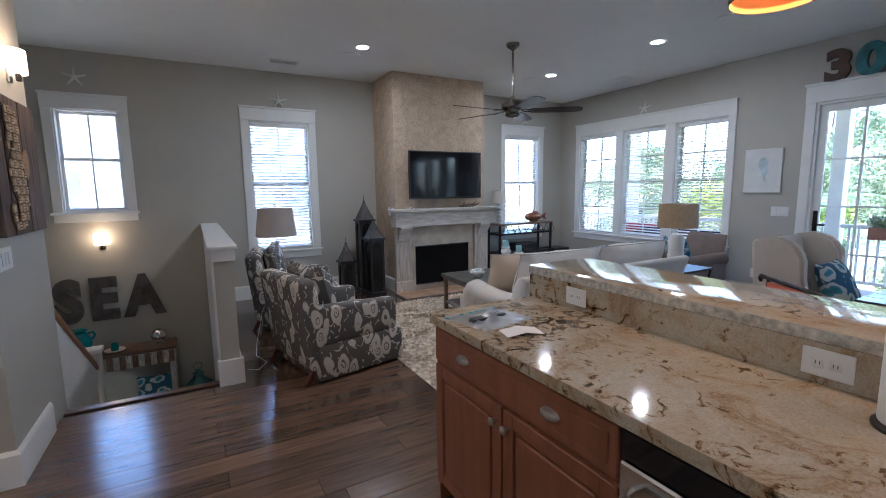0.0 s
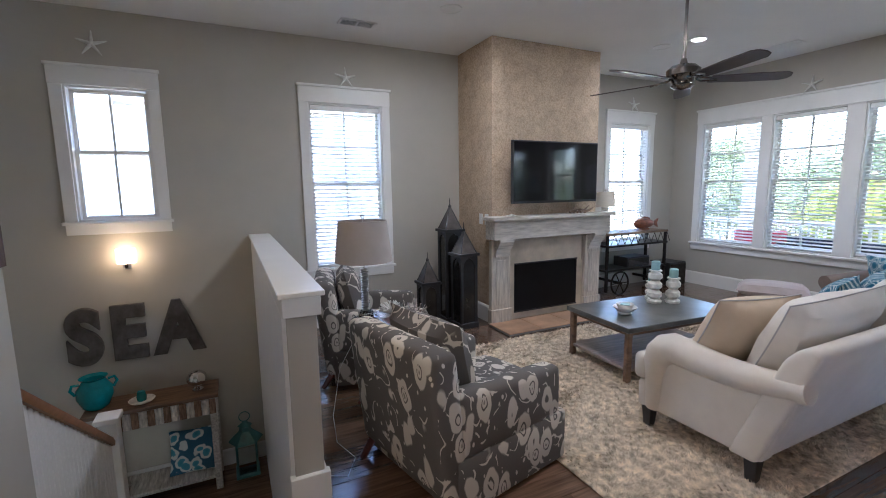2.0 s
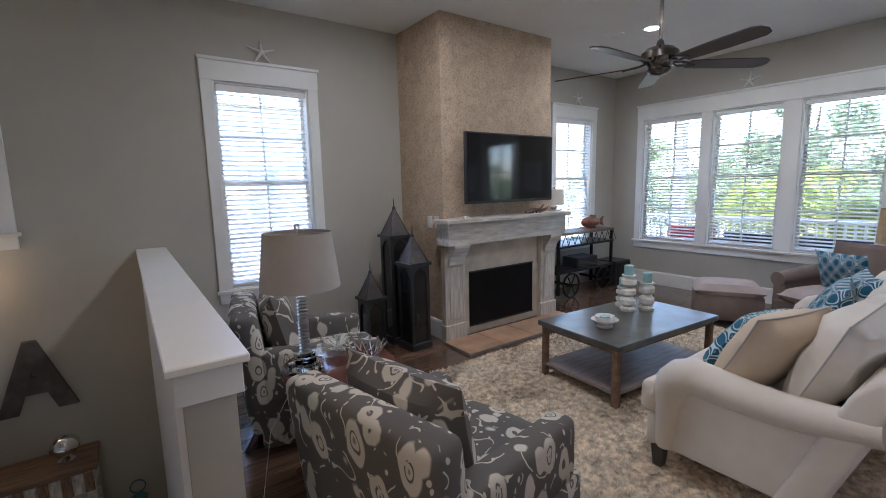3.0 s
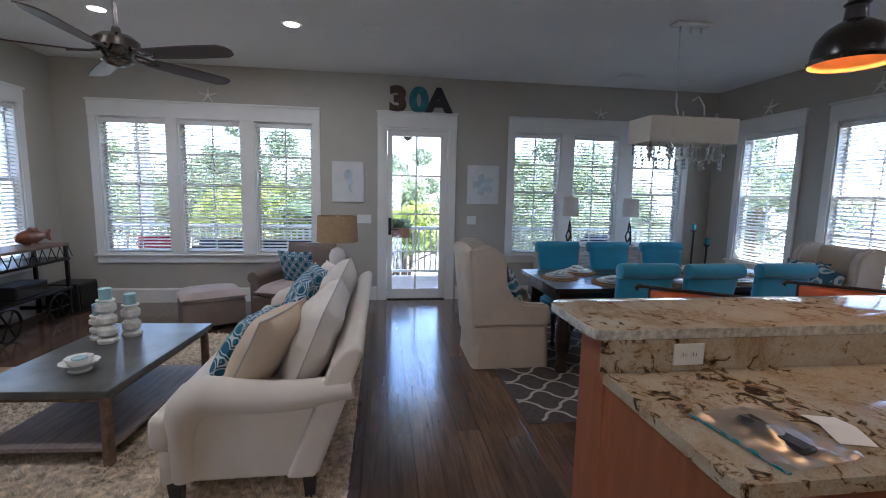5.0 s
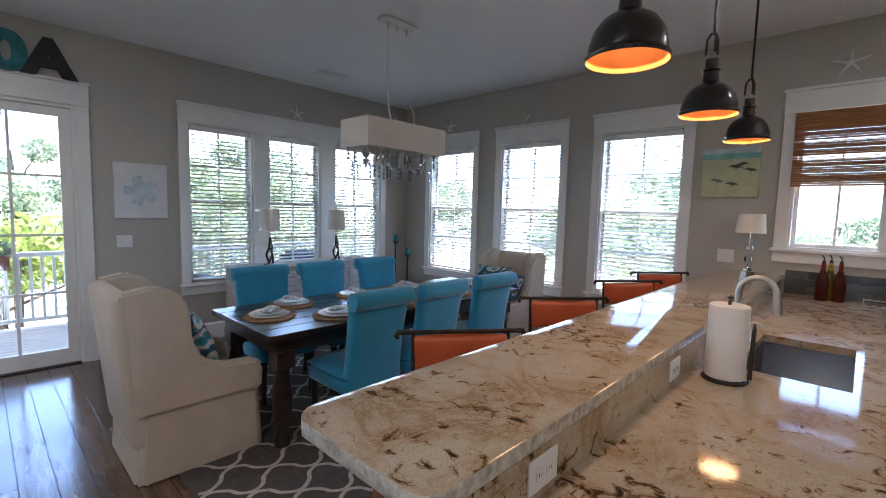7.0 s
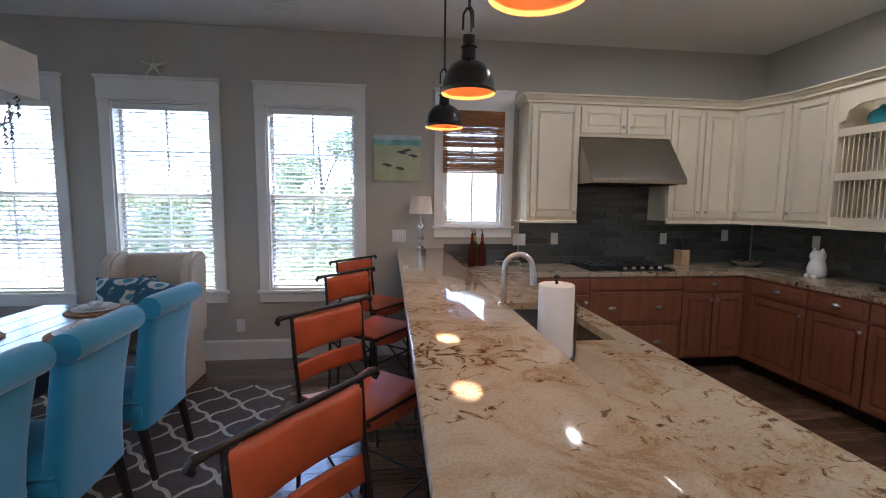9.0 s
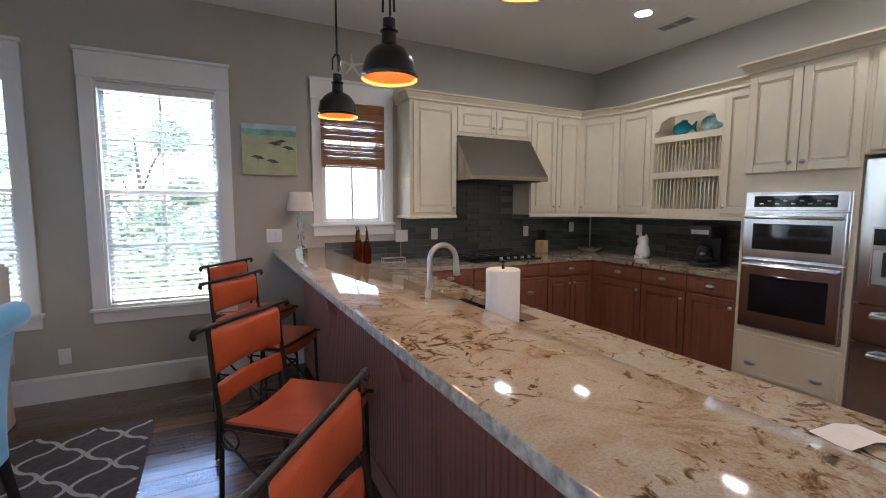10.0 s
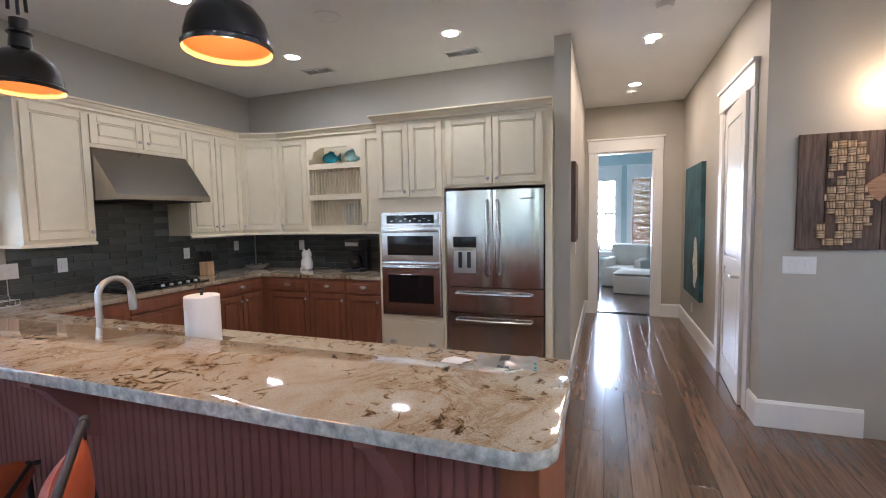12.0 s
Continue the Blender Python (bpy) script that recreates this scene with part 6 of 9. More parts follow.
# iron cart with wheels
cart = thing("console_cart", "dark iron industrial cart with wheels and three shelves", "console table", m=pose(5.99, 6.88, 0))
for z in (0.36, 0.70, 0.865):
    part("shelf", B((-0.60, 0.60, -0.19, 0.19, z - 0.03, z), bev=0.004), M_OLDWOOD if z > 0.8 else M_DARKMETAL, cart, smooth=None)
for sx in (-1, 1):
    for sy in (-1, 1):
        part("post", B((sx * 0.57 - 0.016, sx * 0.57 + 0.016, sy * 0.165 - 0.016, sy * 0.165 + 0.016, 0.05, 0.84)), M_DARKMETAL, cart, smooth=None)
for sx in (-0.35, 0.35):
    bm = bmesh.new()
    ring = [(sx + 0.16 * math.cos(a * math.tau / 24), -0.2, 0.165 + 0.16 * math.sin(a * math.tau / 24)) for a in range(24)]
    sweep(bm, ring, 0.013, n=6, close=True)
    for k in range(6):
        a = k * math.tau / 6
        tube(bm, (sx, -0.2, 0.165), (sx + 0.155 * math.cos(a), -0.2, 0.165 + 0.155 * math.sin(a)), 0.008, n=6)
    tube(bm, (sx, -0.225, 0.165), (sx, 0.19, 0.165), 0.02, n=10)
    part("wheel", bm, M_DARKMETAL, cart)
for k in range(9):
    x = -0.52 + k * 0.13
    bm = bmesh.new()
    tube(bm, (x, -0.18, 0.70), (x + 0.065, -0.18, 0.835), 0.005, n=5)
    tube(bm, (x + 0.13, -0.18, 0.70), (x + 0.065, -0.18, 0.835), 0.005, n=5)
    part("lattice_bar", bm, M_DARKMETAL, cart)
o = fish("fish_sculpture", "copper-brown carved fish on the iron cart", pose(6.30, 6.88, 0.865 + 0.36 * 0.40 * 0.62) @ Matrix.Diagonal((1.0, 1.0, 0.62, 1)), M_COPPER, 0.40)
bxx = thing("media_box", "black media player box on the cart shelf", "media player", m=pose(6.05, 6.86, 0.36))
part("case", B((-0.22, 0.22, -0.13, 0.13, 0, 0.14), bev=0.008), M_BLACK, bxx, smooth=None)
part("front_panel", B((-0.2, 0.2, -0.134, -0.13, 0.02, 0.12)), M_BLACKGLASS, bxx, smooth=None)
sw = thing("subwoofer", "black cube subwoofer on the floor in the corner", "loudspeaker", m=pose(6.83, 6.86, 0))
part("case", B((-0.18, 0.18, -0.18, 0.18, 0.0, 0.36), bev=0.01), M_BLACK, sw, smooth=None)
part("grille", B((-0.165, 0.165, -0.192, -0.18, 0.02, 0.34), bev=0.004), M_DARKMETAL, sw, smooth=None)


def turned_base(l, mat):
    bm = bmesh.new()
    prof = [(0.07, 0), (0.07, 0.015), (0.03, 0.03)]
    for k in range(5):
        z = 0.04 + k * 0.065
        prof += [(0.02, z), (0.045, z + 0.02), (0.045, z + 0.04), (0.02, z + 0.06)]
    lathe(bm, prof, 18)
    part("base", bm, mat, l)


def jar_base(l, mat):
    bm = bmesh.new()
    lathe(bm, [(0.075, 0), (0.085, 0.01), (0.085, 0.05), (0.078, 0.22), (0.085, 0.30), (0.06, 0.36), (0.02, 0.38)], 24)
    part("base", bm, mat, l)


table_lamp(pose(5.52, 6.88, 0.865), "table lamp with a linen shade and turned silver base", M_SHADE, 0.13, 0.115, 0.36, 0.56, turned_base, M_NICKEL)
et = thing("end_table", "small glass-topped iron end table beside the sofa", "side table", m=pose(5.52, 3.58, 0))
part("tabletop", B((-0.25, 0.25, -0.25, 0.25, 0.565, 0.585), bev=0.005), M_DARKMETAL, et, smooth=None)
for sx in (-1, 1):
    for sy in (-1, 1):
        bm = bmesh.new()
        sweep(bm, [(sx * 0.23, sy * 0.23, 0.565), (sx * 0.2, sy * 0.2, 0.3), (sx * 0.23, sy * 0.23, 0.0)], 0.011, n=8)
        part("leg", bm, M_DARKMETAL, et)
bm = bmesh.new()
for z, r in ((0.3, 0.2), (0.12, 0.215)):
    for a, b in (((-r, -r), (r, -r)), ((r, -r), (r, r)), ((r, r), (-r, r)), ((-r, r), (-r, -r))):
        tube(bm, (*a, z), (*b, z), 0.008, n=6)
part("stretcher", bm, M_DARKMETAL, et)
table_lamp(pose(5.46, 3.57, 0.585), "table lamp with a burlap drum shade and white ceramic base", M_TAN, 0.20, 0.19, 0.44, 0.69, jar_base, M_WHITE)

# ottoman and upholstered chair by the window
ot = thing("ottoman", "mushroom upholstered ottoman with a paler top", "ottoman", m=pose(6.10, 5.0, 0, 0, 0, -62))
part("base", B((-0.31, 0.31, -0.22, 0.22, 0.05, 0.32), bev=0.02, seg=2), M_BROWNFAB, ot)
bm = bmesh.new()
cushion(bm, 0.64, 0.48, 0.17, m=pose(0, 0, 0.362), n=10, power=0.22)
part("cushion", bm, M_LILAC, ot, "paler padded top")
for sx in (-1, 1):
    for sy in (-1, 1):
        part("foot", B((sx * 0.27 - 0.025, sx * 0.27 + 0.025, sy * 0.18 - 0.025, sy * 0.18 + 0.025, 0, 0.05)), M_BLACK, ot, smooth=None)
ac = thing("lounge_chair", "mushroom upholstered lounge chair by the windows", "armchair", m=pose(6.45, 4.15, 0, 0, 0, 160))
part("base", B((-0.38, 0.40, -0.36, 0.36, 0.06, 0.30), bev=0.03, seg=2), M_BROWNFAB, ac)
bm = bmesh.new()
cushion(bm, 0.66, 0.56, 0.16, m=pose(0.12, 0, 0.37), n=10, power=0.22)
part("seat_cushion", bm, M_LILAC, ac)
bm = bmesh.new()
cushion(bm, 0.56, 0.66, 0.22, m=pose(-0.32, 0, 0.58, 0, 75, 0), n=10, power=0.3)
part("backrest", bm, M_BROWNFAB, ac)
for s in (-1, 1):
    bm = bmesh.new()
    sweep(bm, [(-0.36, s * 0.33, 0.56), (0.0, s * 0.34, 0.53), (0.36, s * 0.34, 0.50)], [0.08, 0.08, 0.075], n=12)
    cube(bm, -0.36, 0.36, s * 0.34 - 0.06, s * 0.34 + 0.06, 0.1, 0.52, bev=0.03)
    part("arm", bm, M_BROWNFAB, ac)
for sx in (-0.3, 0.32):
    for s in (-1, 1):
        part("foot", B((sx - 0.025, sx + 0.025, s * 0.3 - 0.025, s * 0.3 + 0.025, 0, 0.06)), M_BLACK, ac, smooth=None)
pillow((6.35, 4.12, 0.62), (70, 0, 70), (0.44, 0.42), M_BLUEPAT, "teal and cream throw pillow on the lounge chair")

# ceiling fan
fan = thing("ceiling_fan", "brushed nickel ceiling fan with five dark wood blades", "ceiling fan", m=pose(4.15, 4.77, 0))
bm = bmesh.new()
lathe(bm, [(0.075, CEIL), (0.07, CEIL - 0.03), (0.03, CEIL - 0.06), (0.016, CEIL - 0.07)], 24)
part("canopy", bm, M_DARKNICKEL, fan)
bm = bmesh.new()
tube(bm, (0, 0, CEIL - 0.06), (0, 0, 2.46), 0.012, n=12)
part("downrod", bm, M_DARKNICKEL, fan)
bm = bmesh.new()
lathe(bm, [(0.02, 2.50), (0.03, 2.46), (0.09, 2.445), (0.125, 2.415), (0.125, 2.37), (0.09, 2.345), (0.075, 2.31), (0.09, 2.295), (0.06, 2.27), (0.0, 2.26)], 32)
part("motor", bm, M_DARKNICKEL, fan)
M_BLADE = material("dark_blade", (0.055, 0.036, 0.030), 0.4, vary=0.15, stretch=(1, 6, 6))
for k in range(5):
    a = -35 + 72 * k
    bm = bmesh.new()
    out = [(0.20, -0.055), (0.5, -0.07), (0.72, -0.068), (0.765, -0.045), (0.78, 0.0), (0.765, 0.045), (0.72, 0.068), (0.5, 0.07), (0.20, 0.055)]
    prism(bm, out, -0.004, 0.004)
    b = part("blade", bm, M_BLADE, fan)
    b.matrix_local = pose(0, 0, 2.335, 0, 0, a) @ pose(0, 0, 0, -12, 0, 0)
    bm = bmesh.new()
    sweep(bm, [(0.08, 0, 0.02), (0.14, 0.03, 0.005), (0.22, 0.02, -0.002), (0.25, 0.0, -0.007)], 0.008, n=6)
    sweep(bm, [(0.08, 0, 0.02), (0.14, -0.03, 0.005), (0.22, -0.02, -0.002), (0.25, 0.0, -0.007)], 0.008, n=6)
    part("blade_iron", bm, M_DARKNICKEL, b)

# half wall
hwl = thing("half_wall", "grey half wall with a white cap beside the stairs", "half wall", kind="structure")
part("wall", B((1.005, 1.135, 4.275, NORTH, LOW, 1.02)), M_WALL, hwl, smooth=None)
part("cap", B((0.97, 1.17, 4.225, NORTH, 1.05, 1.075), bev=0.004), M_TRIM, hwl, smooth=None)
part("cap_moulding", B((0.987, 1.153, 4.245, NORTH, 0.96, 1.05), bev=0.003), M_TRIM, hwl, smooth=None)
part("end_baseboard", B((0.98, 1.16, 4.25, 4.295, 0.0, 0.20), bev=0.003), M_TRIM, hwl, smooth=None)
part("baseboard", B((1.135, 1.153, 4.295, NORTH, 0.0, 0.18), bev=0.002), M_TRIM, hwl, smooth=None)
part("stair_face", B((0.987, 1.005, 4.295, NORTH, LOW, 0.96)), M_TRIM, hwl, "white painted stair face", smooth=None)
# ---- dining ----
M_AQUA = material("turquoise_velvet", (0.014, 0.27, 0.46), 0.75, vary=0.06, scale=4, bump=0.2, bump_scale=300, sheen=0.5)
M_ESPRESSO = material("espresso_wood", (0.030, 0.020, 0.016), 0.28, vary=0.2, scale=4, stretch=(6, 0.7, 6), coat=0.3)
M_SLIP = material("linen_slipcover", (0.56, 0.50, 0.42), 0.92, vary=0.04, scale=4, bump=0.35, bump_scale=350)
M_RATTAN = material("woven_seagrass", (0.34, 0.21, 0.10), 0.85, vary=0.2, scale=60, bump=0.8, bump_scale=120)
M_ORANGE = material("orange_leather", (0.47, 0.10, 0.035), 0.36, vary=0.1, scale=6, bump=0.15, bump_scale=120)
M_IRON = material("wrought_iron", (0.035, 0.03, 0.028), 0.5, metal=0.6, vary=0.2, scale=20)
M_DISTRESS = material("distressed_white_wood", (0.50, 0.48, 0.44), 0.7, vary=0.22, scale=6, stretch=(8, 1, 8), bump=0.25)
M_NAPKIN = material("patterned_napkin", (0.55, 0.62, 0.64), 0.9, vary=0.3, scale=40)
M_BLUEFLOWER = material("blue_flower_fabric", (0.32, 0.5, 0.56), 0.9, bump=0.2, bump_scale=300)
m = M_BLUEFLOWER
v = node_of(m, "ShaderNodeTexVoronoi")
v.inputs["Scale"].default_value = 9
m.node_tree.links.new(warped(m, (1, 1, 1), 0.08, 9), v.inputs["Vector"])
m.node_tree.links.new(ramp_of(m, v.outputs["Distance"], [(0.0, (0.03, 0.2, 0.3)), (0.3, (0.08, 0.3, 0.4)), (0.34, (0.55, 0.6, 0.58)), (0.5, (0.55, 0.6, 0.58)), (0.55, (0.03, 0.12, 0.2)), (1, (0.03, 0.12, 0.2))]), shader_of(m).inputs["Base Color"])

dt = thing("dining_table", "long dark espresso wood dining table with heavy turned legs", "dining table", m=pose(4.88, 0.42, 0))
TX2, TY2 = 0.47, 1.30
for k in range(6):
    w = 2 * TX2 / 6
    part("board", B((-TX2 + k * w + 0.0015, -TX2 + (k + 1) * w - 0.0015, -TY2, TY2, 0.722, 0.76), bev=0.003), M_ESPRESSO, dt, smooth=None)
part("apron", B((-TX2 + 0.07, TX2 - 0.07, -TY2 + 0.07, TY2 - 0.07, 0.62, 0.722)), M_ESPRESSO, dt, smooth=None)
for sx in (-1, 1):
    for sy in (-1, 1):
        bm = bmesh.new()
        x, y = sx * (TX2 - 0.11), sy * (TY2 - 0.13)
        lathe(bm, [(0.05, 0.008), (0.055, 0.05), (0.035, 0.1), (0.06, 0.2), (0.065, 0.35), (0.045, 0.48), (0.06, 0.52)], 18, centre=(x, y, 0))
        cube(bm, x - 0.06, x + 0.06, y - 0.06, y + 0.06, 0.52, 0.63)
        part("leg", bm, M_ESPRESSO, dt)

dc = thing("dining_chair", "turquoise velvet parsons chair with a rolled back", "dining chair", "chairs round the table", pose(4.42, 1.10, 0, 0, 0, 0))
bm = bmesh.new()
cube(bm, -0.22, 0.24, -0.24, 0.24, 0.34, 0.44, bev=0.03, seg=2)
part("seat_rail", bm, M_AQUA, dc)
bm = bmesh.new()
cushion(bm, 0.47, 0.48, 0.12, m=pose(0.02, 0, 0.455), n=8, power=0.25)
part("seat", bm, M_AQUA, dc)
bm = bmesh.new()
n = 10
cols = []
for k in range(n + 1):
    f = k / n
    z = 0.30 + 0.66 * f
    x = -0.185 - 0.085 * f ** 1.6
    half = 0.232 - 0.016 * math.sin(math.pi * min(1, f * 1.1))
    deep = 0.052 - 0.012 * f
    ring = []
    for q in range(20):
        a = q * math.tau / 20
        ca, sa = math.cos(a), math.sin(a)
        ring.append(bm.verts.new((x + deep * math.copysign(abs(ca) ** 0.55, ca), half * math.copysign(abs(sa) ** 0.3, sa), z)))
    cols.append(ring)
for A, C in zip(cols, cols[1:]):
    for i in range(20):
        bm.faces.new((A[i], A[(i + 1) % 20], C[(i + 1) % 20], C[i]))
bm.faces.new(cols[0])
bm.faces.new(cols[-1][::-1])
part("backrest", bm, M_AQUA, dc)
bm = bmesh.new()
pts = [(-0.288, y_, 0.958) for y_ in (-0.242, -0.234, -0.2, 0.0, 0.2, 0.234, 0.242)]
sweep(bm, pts, [0.046, 0.057, 0.061, 0.062, 0.061, 0.057, 0.046], n=20)
part("rolled_top", bm, M_AQUA, dc)
for sx, tx in ((-0.19, -0.25), (0.2, 0.2)):
    for s in (-1, 1):
        bm = bmesh.new()
        tube(bm, (sx, s * 0.2, 0.345), (tx, s * 0.2, 0.008), 0.028, 0.018, 8)
        part("leg", bm, M_BLACK, dc, "black tapered leg")
for x, y, rz in ((4.40, 0.56, 2), (4.41, -0.10, -2), (5.36, 1.22, 180), (5.36, 0.62, 183), (5.36, 0.0, 178)):
    copy_thing(dc, pose(x, y, 0, 0, 0, rz))


def wing_chair(m, label):
    """Slipcovered wing chair, faces +x."""
    c = thing("wing_chair", label, "armchair", "wing chairs", m)
    bm = bmesh.new()
    n = 40
    lo, hi = [], []
    for x, y in rounded(-0.33, 0.36, -0.36, 0.36, 0.06, 8):
        k = math.sin(len(lo) * 1.7) * 0.006
        lo.append(bm.verts.new((x * 1.05 + k, y * 1.04 + k, 0.008)))
        hi.append(bm.verts.new((x, y, 0.40)))
    for i in range(len(lo)):
        j = (i + 1) % len(lo)
        bm.faces.new((lo[i], lo[j], hi[j], hi[i]))
    bm.faces.new(hi)
    bm.faces.new(lo[::-1])
    part("skirt", bm, M_SLIP, c)
    bm = bmesh.new()
    cushion(bm, 0.58, 0.54, 0.16, m=pose(0.06, 0, 0.44), n=10, power=0.22)
    part("seat_cushion", bm, M_SLIP, c)
    bm = bmesh.new()
    cube(bm, -0.36, -0.24, -0.36, 0.36, 0.2, 1.10, bev=0.05, seg=3)
    for v in bm.verts:
        v.co.x -= 0.12 * max(0, v.co.z - 0.4)
        if v.co.z > 0.95:
            v.co.z += 0.05 * math.cos(v.co.y * 4.2)
    part("backrest", bm, M_SLIP, c)
    for s in (-1, 1):
        bm = bmesh.new()
        prof = [(-0.36, 0.4), (0.36, 0.4), (0.37, 0.56), (0.33, 0.61), (0.12, 0.62), (0.0, 0.68), (-0.05, 0.80), (-0.06, 1.0), (-0.12, 1.10), (-0.24, 1.15), (-0.40, 1.12)]
        prism(bm, prof, -0.05, 0.05, m=Matrix.Translation((0, s * 0.335, 0)) @ pose(0, 0, 0, 90, 0, 0))
        bmesh.ops.bevel(bm, geom=list(bm.edges), offset=0.022, segments=2, affect="EDGES")
        part("wing", bm, M_SLIP, c)
    for o in c.children:
        o.data.transform(Matrix.Diagonal((0.96, 0.91, 0.95, 1)))
    return c


wing_chair(pose(4.96, 2.02, 0, 0, 0, -90), "cream slipcovered wing chair at the head of the table")
wing_chair(pose(4.86, -1.18, 0, 0, 0, 90), "cream slipcovered wing chair by the south windows")
pillow((4.96, 1.98, 0.70), (66, 0, 4), (0.44, 0.44), M_BLUEFLOWER, "blue flowered throw pillow on the wing chair")
pillow((4.98, -1.16, 0.72), (66, 0, 190), (0.42, 0.40), M_BLUEFLOWER, "blue flowered throw pillow on the wing chair")
pillow((4.76, -1.12, 0.70), (62, 10, 160), (0.42, 0.40), M_BLUEFLOWER, "blue flowered throw pillow on the wing chair")

pm = thing("place_setting", "white plates and a folded napkin on a round seagrass charger", "place setting", "settings on the table", pose(4.62, 1.12, 0.76))
bm = bmesh.new()
lathe(bm, [(0.0, 0.0), (0.17, 0.0), (0.175, 0.006), (0.17, 0.012), (0, 0.010)], 36, cap=False)
part("charger", bm, M_RATTAN, pm, "woven seagrass charger")
for r, z in ((0.135, 0.011), (0.1, 0.026)):
    bm = bmesh.new()
    lathe(bm, [(0.0, 0), (r * 0.62, 0.0), (r, 0.012), (r, 0.016), (r * 0.6, 0.006), (0, 0.005)], 32, centre=(0, 0, z), cap=False)
    part("plate", bm, M_WHITE, pm)
bm = bmesh.new()
cushion(bm, 0.13, 0.09, 0.035, m=pose(0, 0, 0.055, 0, 8, 30), n=6, power=0.6)
part("napkin", bm, M_NAPKIN, pm, "pale blue patterned napkin")
for x, y, r in ((4.62, 0.56, 20), (4.62, -0.12, 60), (5.14, 1.2, 200), (5.14, 0.6, 170), (5.14, 0.0, 220), (4.88, 1.50, 90), (4.88, -0.66, 270)):
    copy_thing(pm, pose(x, y, 0.76, 0, 0, r))

# sideboard under the dining windows
sb = thing("sideboard", "distressed white sideboard under the dining windows", "sideboard", m=pose(6.97, 0.02, 0))
part("body", B((-0.21, 0.21, -0.92, 0.92, 0.08, 0.80), bev=0.004), M_DISTRESS, sb, smooth=None)
part("top", B((-0.235, 0.225, -0.95, 0.95, 0.80, 0.835), bev=0.005), M_DISTRESS, sb, smooth=None)
for k in range(4):
    y0 = -0.90 + k * 0.45
    part("drawer_front", B((-0.225, -0.21, y0 + 0.02, y0 + 0.43, 0.60, 0.77), bev=0.004), M_DISTRESS, sb, smooth=None)
    part("door", B((-0.225, -0.21, y0 + 0.02, y0 + 0.43, 0.12, 0.575), bev=0.004), M_DISTRESS, sb, smooth=None)
for sy in (-0.88, 0.88):
    for sx in (-0.17, 0.17):
        part("foot", B((sx - 0.03, sx + 0.03, sy - 0.03, sy + 0.03, 0.0, 0.08)), M_DISTRESS, sb, smooth=None)


def branch_base(l, mat):
    bm = bmesh.new()
    lathe(bm, [(0.07, 0), (0.07, 0.012), (0.02, 0.02)], 16)
    for k in range(3):
        a = k * 2.1
        sweep(bm, [(0.03 * math.cos(a), 0.03 * math.sin(a), 0.015), (0.045 * math.cos(a + 1), 0.045 * math.sin(a + 1), 0.12), (0.02 * math.cos(a + 2.4), 0.02 * math.sin(a + 2.4), 0.22), (0.01, 0, 0.34)], [0.013, 0.011, 0.010, 0.007], n=7)
    part("base", bm, mat, l, "dark twisted branch base")


for y in (0.52, -0.38):
    table_lamp(pose(6.95, y, 0.835), "table lamp with a white shade on a dark branch base", M_SHADE, 0.115, 0.10, 0.40, 0.66, branch_base, M_DARKMETAL)
for x, y, h in ((6.93, -1.38, 1.06), (6.83, -1.53, 0.86)):
    ch2 = thing("candle_stand", "slender black floor candle stand with a teal candle", "candle stand", "floor candle stands", pose(x, y, 0))
    bm = bmesh.new()
    lathe(bm, [(0.09, 0), (0.09, 0.015), (0.02, 0.04), (0.012, 0.1), (0.02, h * 0.4), (0.012, h * 0.5), (0.014, h - 0.05), (0.045, h - 0.01), (0.045, h)], 16)
    part("stand", bm, M_BLACK, ch2)
    bm = bmesh.new()
    lathe(bm, [(0.028, h), (0.028, h + 0.085), (0, h + 0.083)], 14)
    part("candle", bm, M_TURQ, ch2)

# chandelier
chd = thing("chandelier", "rectangular linen shade chandelier with hanging crystal arms", "chandelier", m=pose(4.84, 0.42, 0))
part("canopy", B((-0.06, 0.06, -0.17, 0.17, CEIL - 0.03, CEIL), bev=0.008), M_WHITE, chd, smooth=None)
bm = bmesh.new()
for y in (-0.1, 0.0, 0.1):
    tube(bm, (0, y, CEIL - 0.08), (0, y, CEIL - 0.03), 0.008, n=8)
part("cord_grip", bm, M_NICKEL, chd)
bm = bmesh.new()
sweep(bm, [(0, 0.1, CEIL - 0.03), (0, 0.1, 2.55), (0, 0.08, 2.42)], 0.004, n=6)
sweep(bm, [(0, -0.08, 2.40), (0, -0.14, 2.44), (0, -0.20, 2.36), (0, -0.21, 2.27)], 0.006, n=6)
sweep(bm, [(0, 0.05, 2.27), (0, 0.08, 2.36), (0, 0.08, 2.45)], 0.008, n=6)
part("cable", bm, M_WHITE, chd)
SHX, SHY, SZ0, SZ1 = 0.18, 0.42, 2.005, 2.225
for nm, b in (("shade_panel", (-SHX, -SHX + 0.004, -SHY, SHY, SZ0, SZ1)), ("shade_panel", (SHX - 0.004, SHX, -SHY, SHY, SZ0, SZ1)), ("shade_panel", (-SHX + 0.004, SHX - 0.004, -SHY, -SHY + 0.004, SZ0, SZ1)), ("shade_panel", (-SHX + 0.004, SHX - 0.004, SHY - 0.004, SHY, SZ0, SZ1))):
    part(nm, B(b), M_SHADE, chd, smooth=None)
bm = bmesh.new()
for y in (-0.3, 0.0, 0.3):
    tube(bm, (-SHX, y, 2.22), (SHX, y, 2.22), 0.004, n=6)
tube(bm, (0, -SHY, 2.22), (0, SHY, 2.22), 0.006, n=6)
tube(bm, (0, 0.0, 2.22), (0, 0.0, 2.3), 0.01, n=6)
part("frame", bm, M_NICKEL, chd)
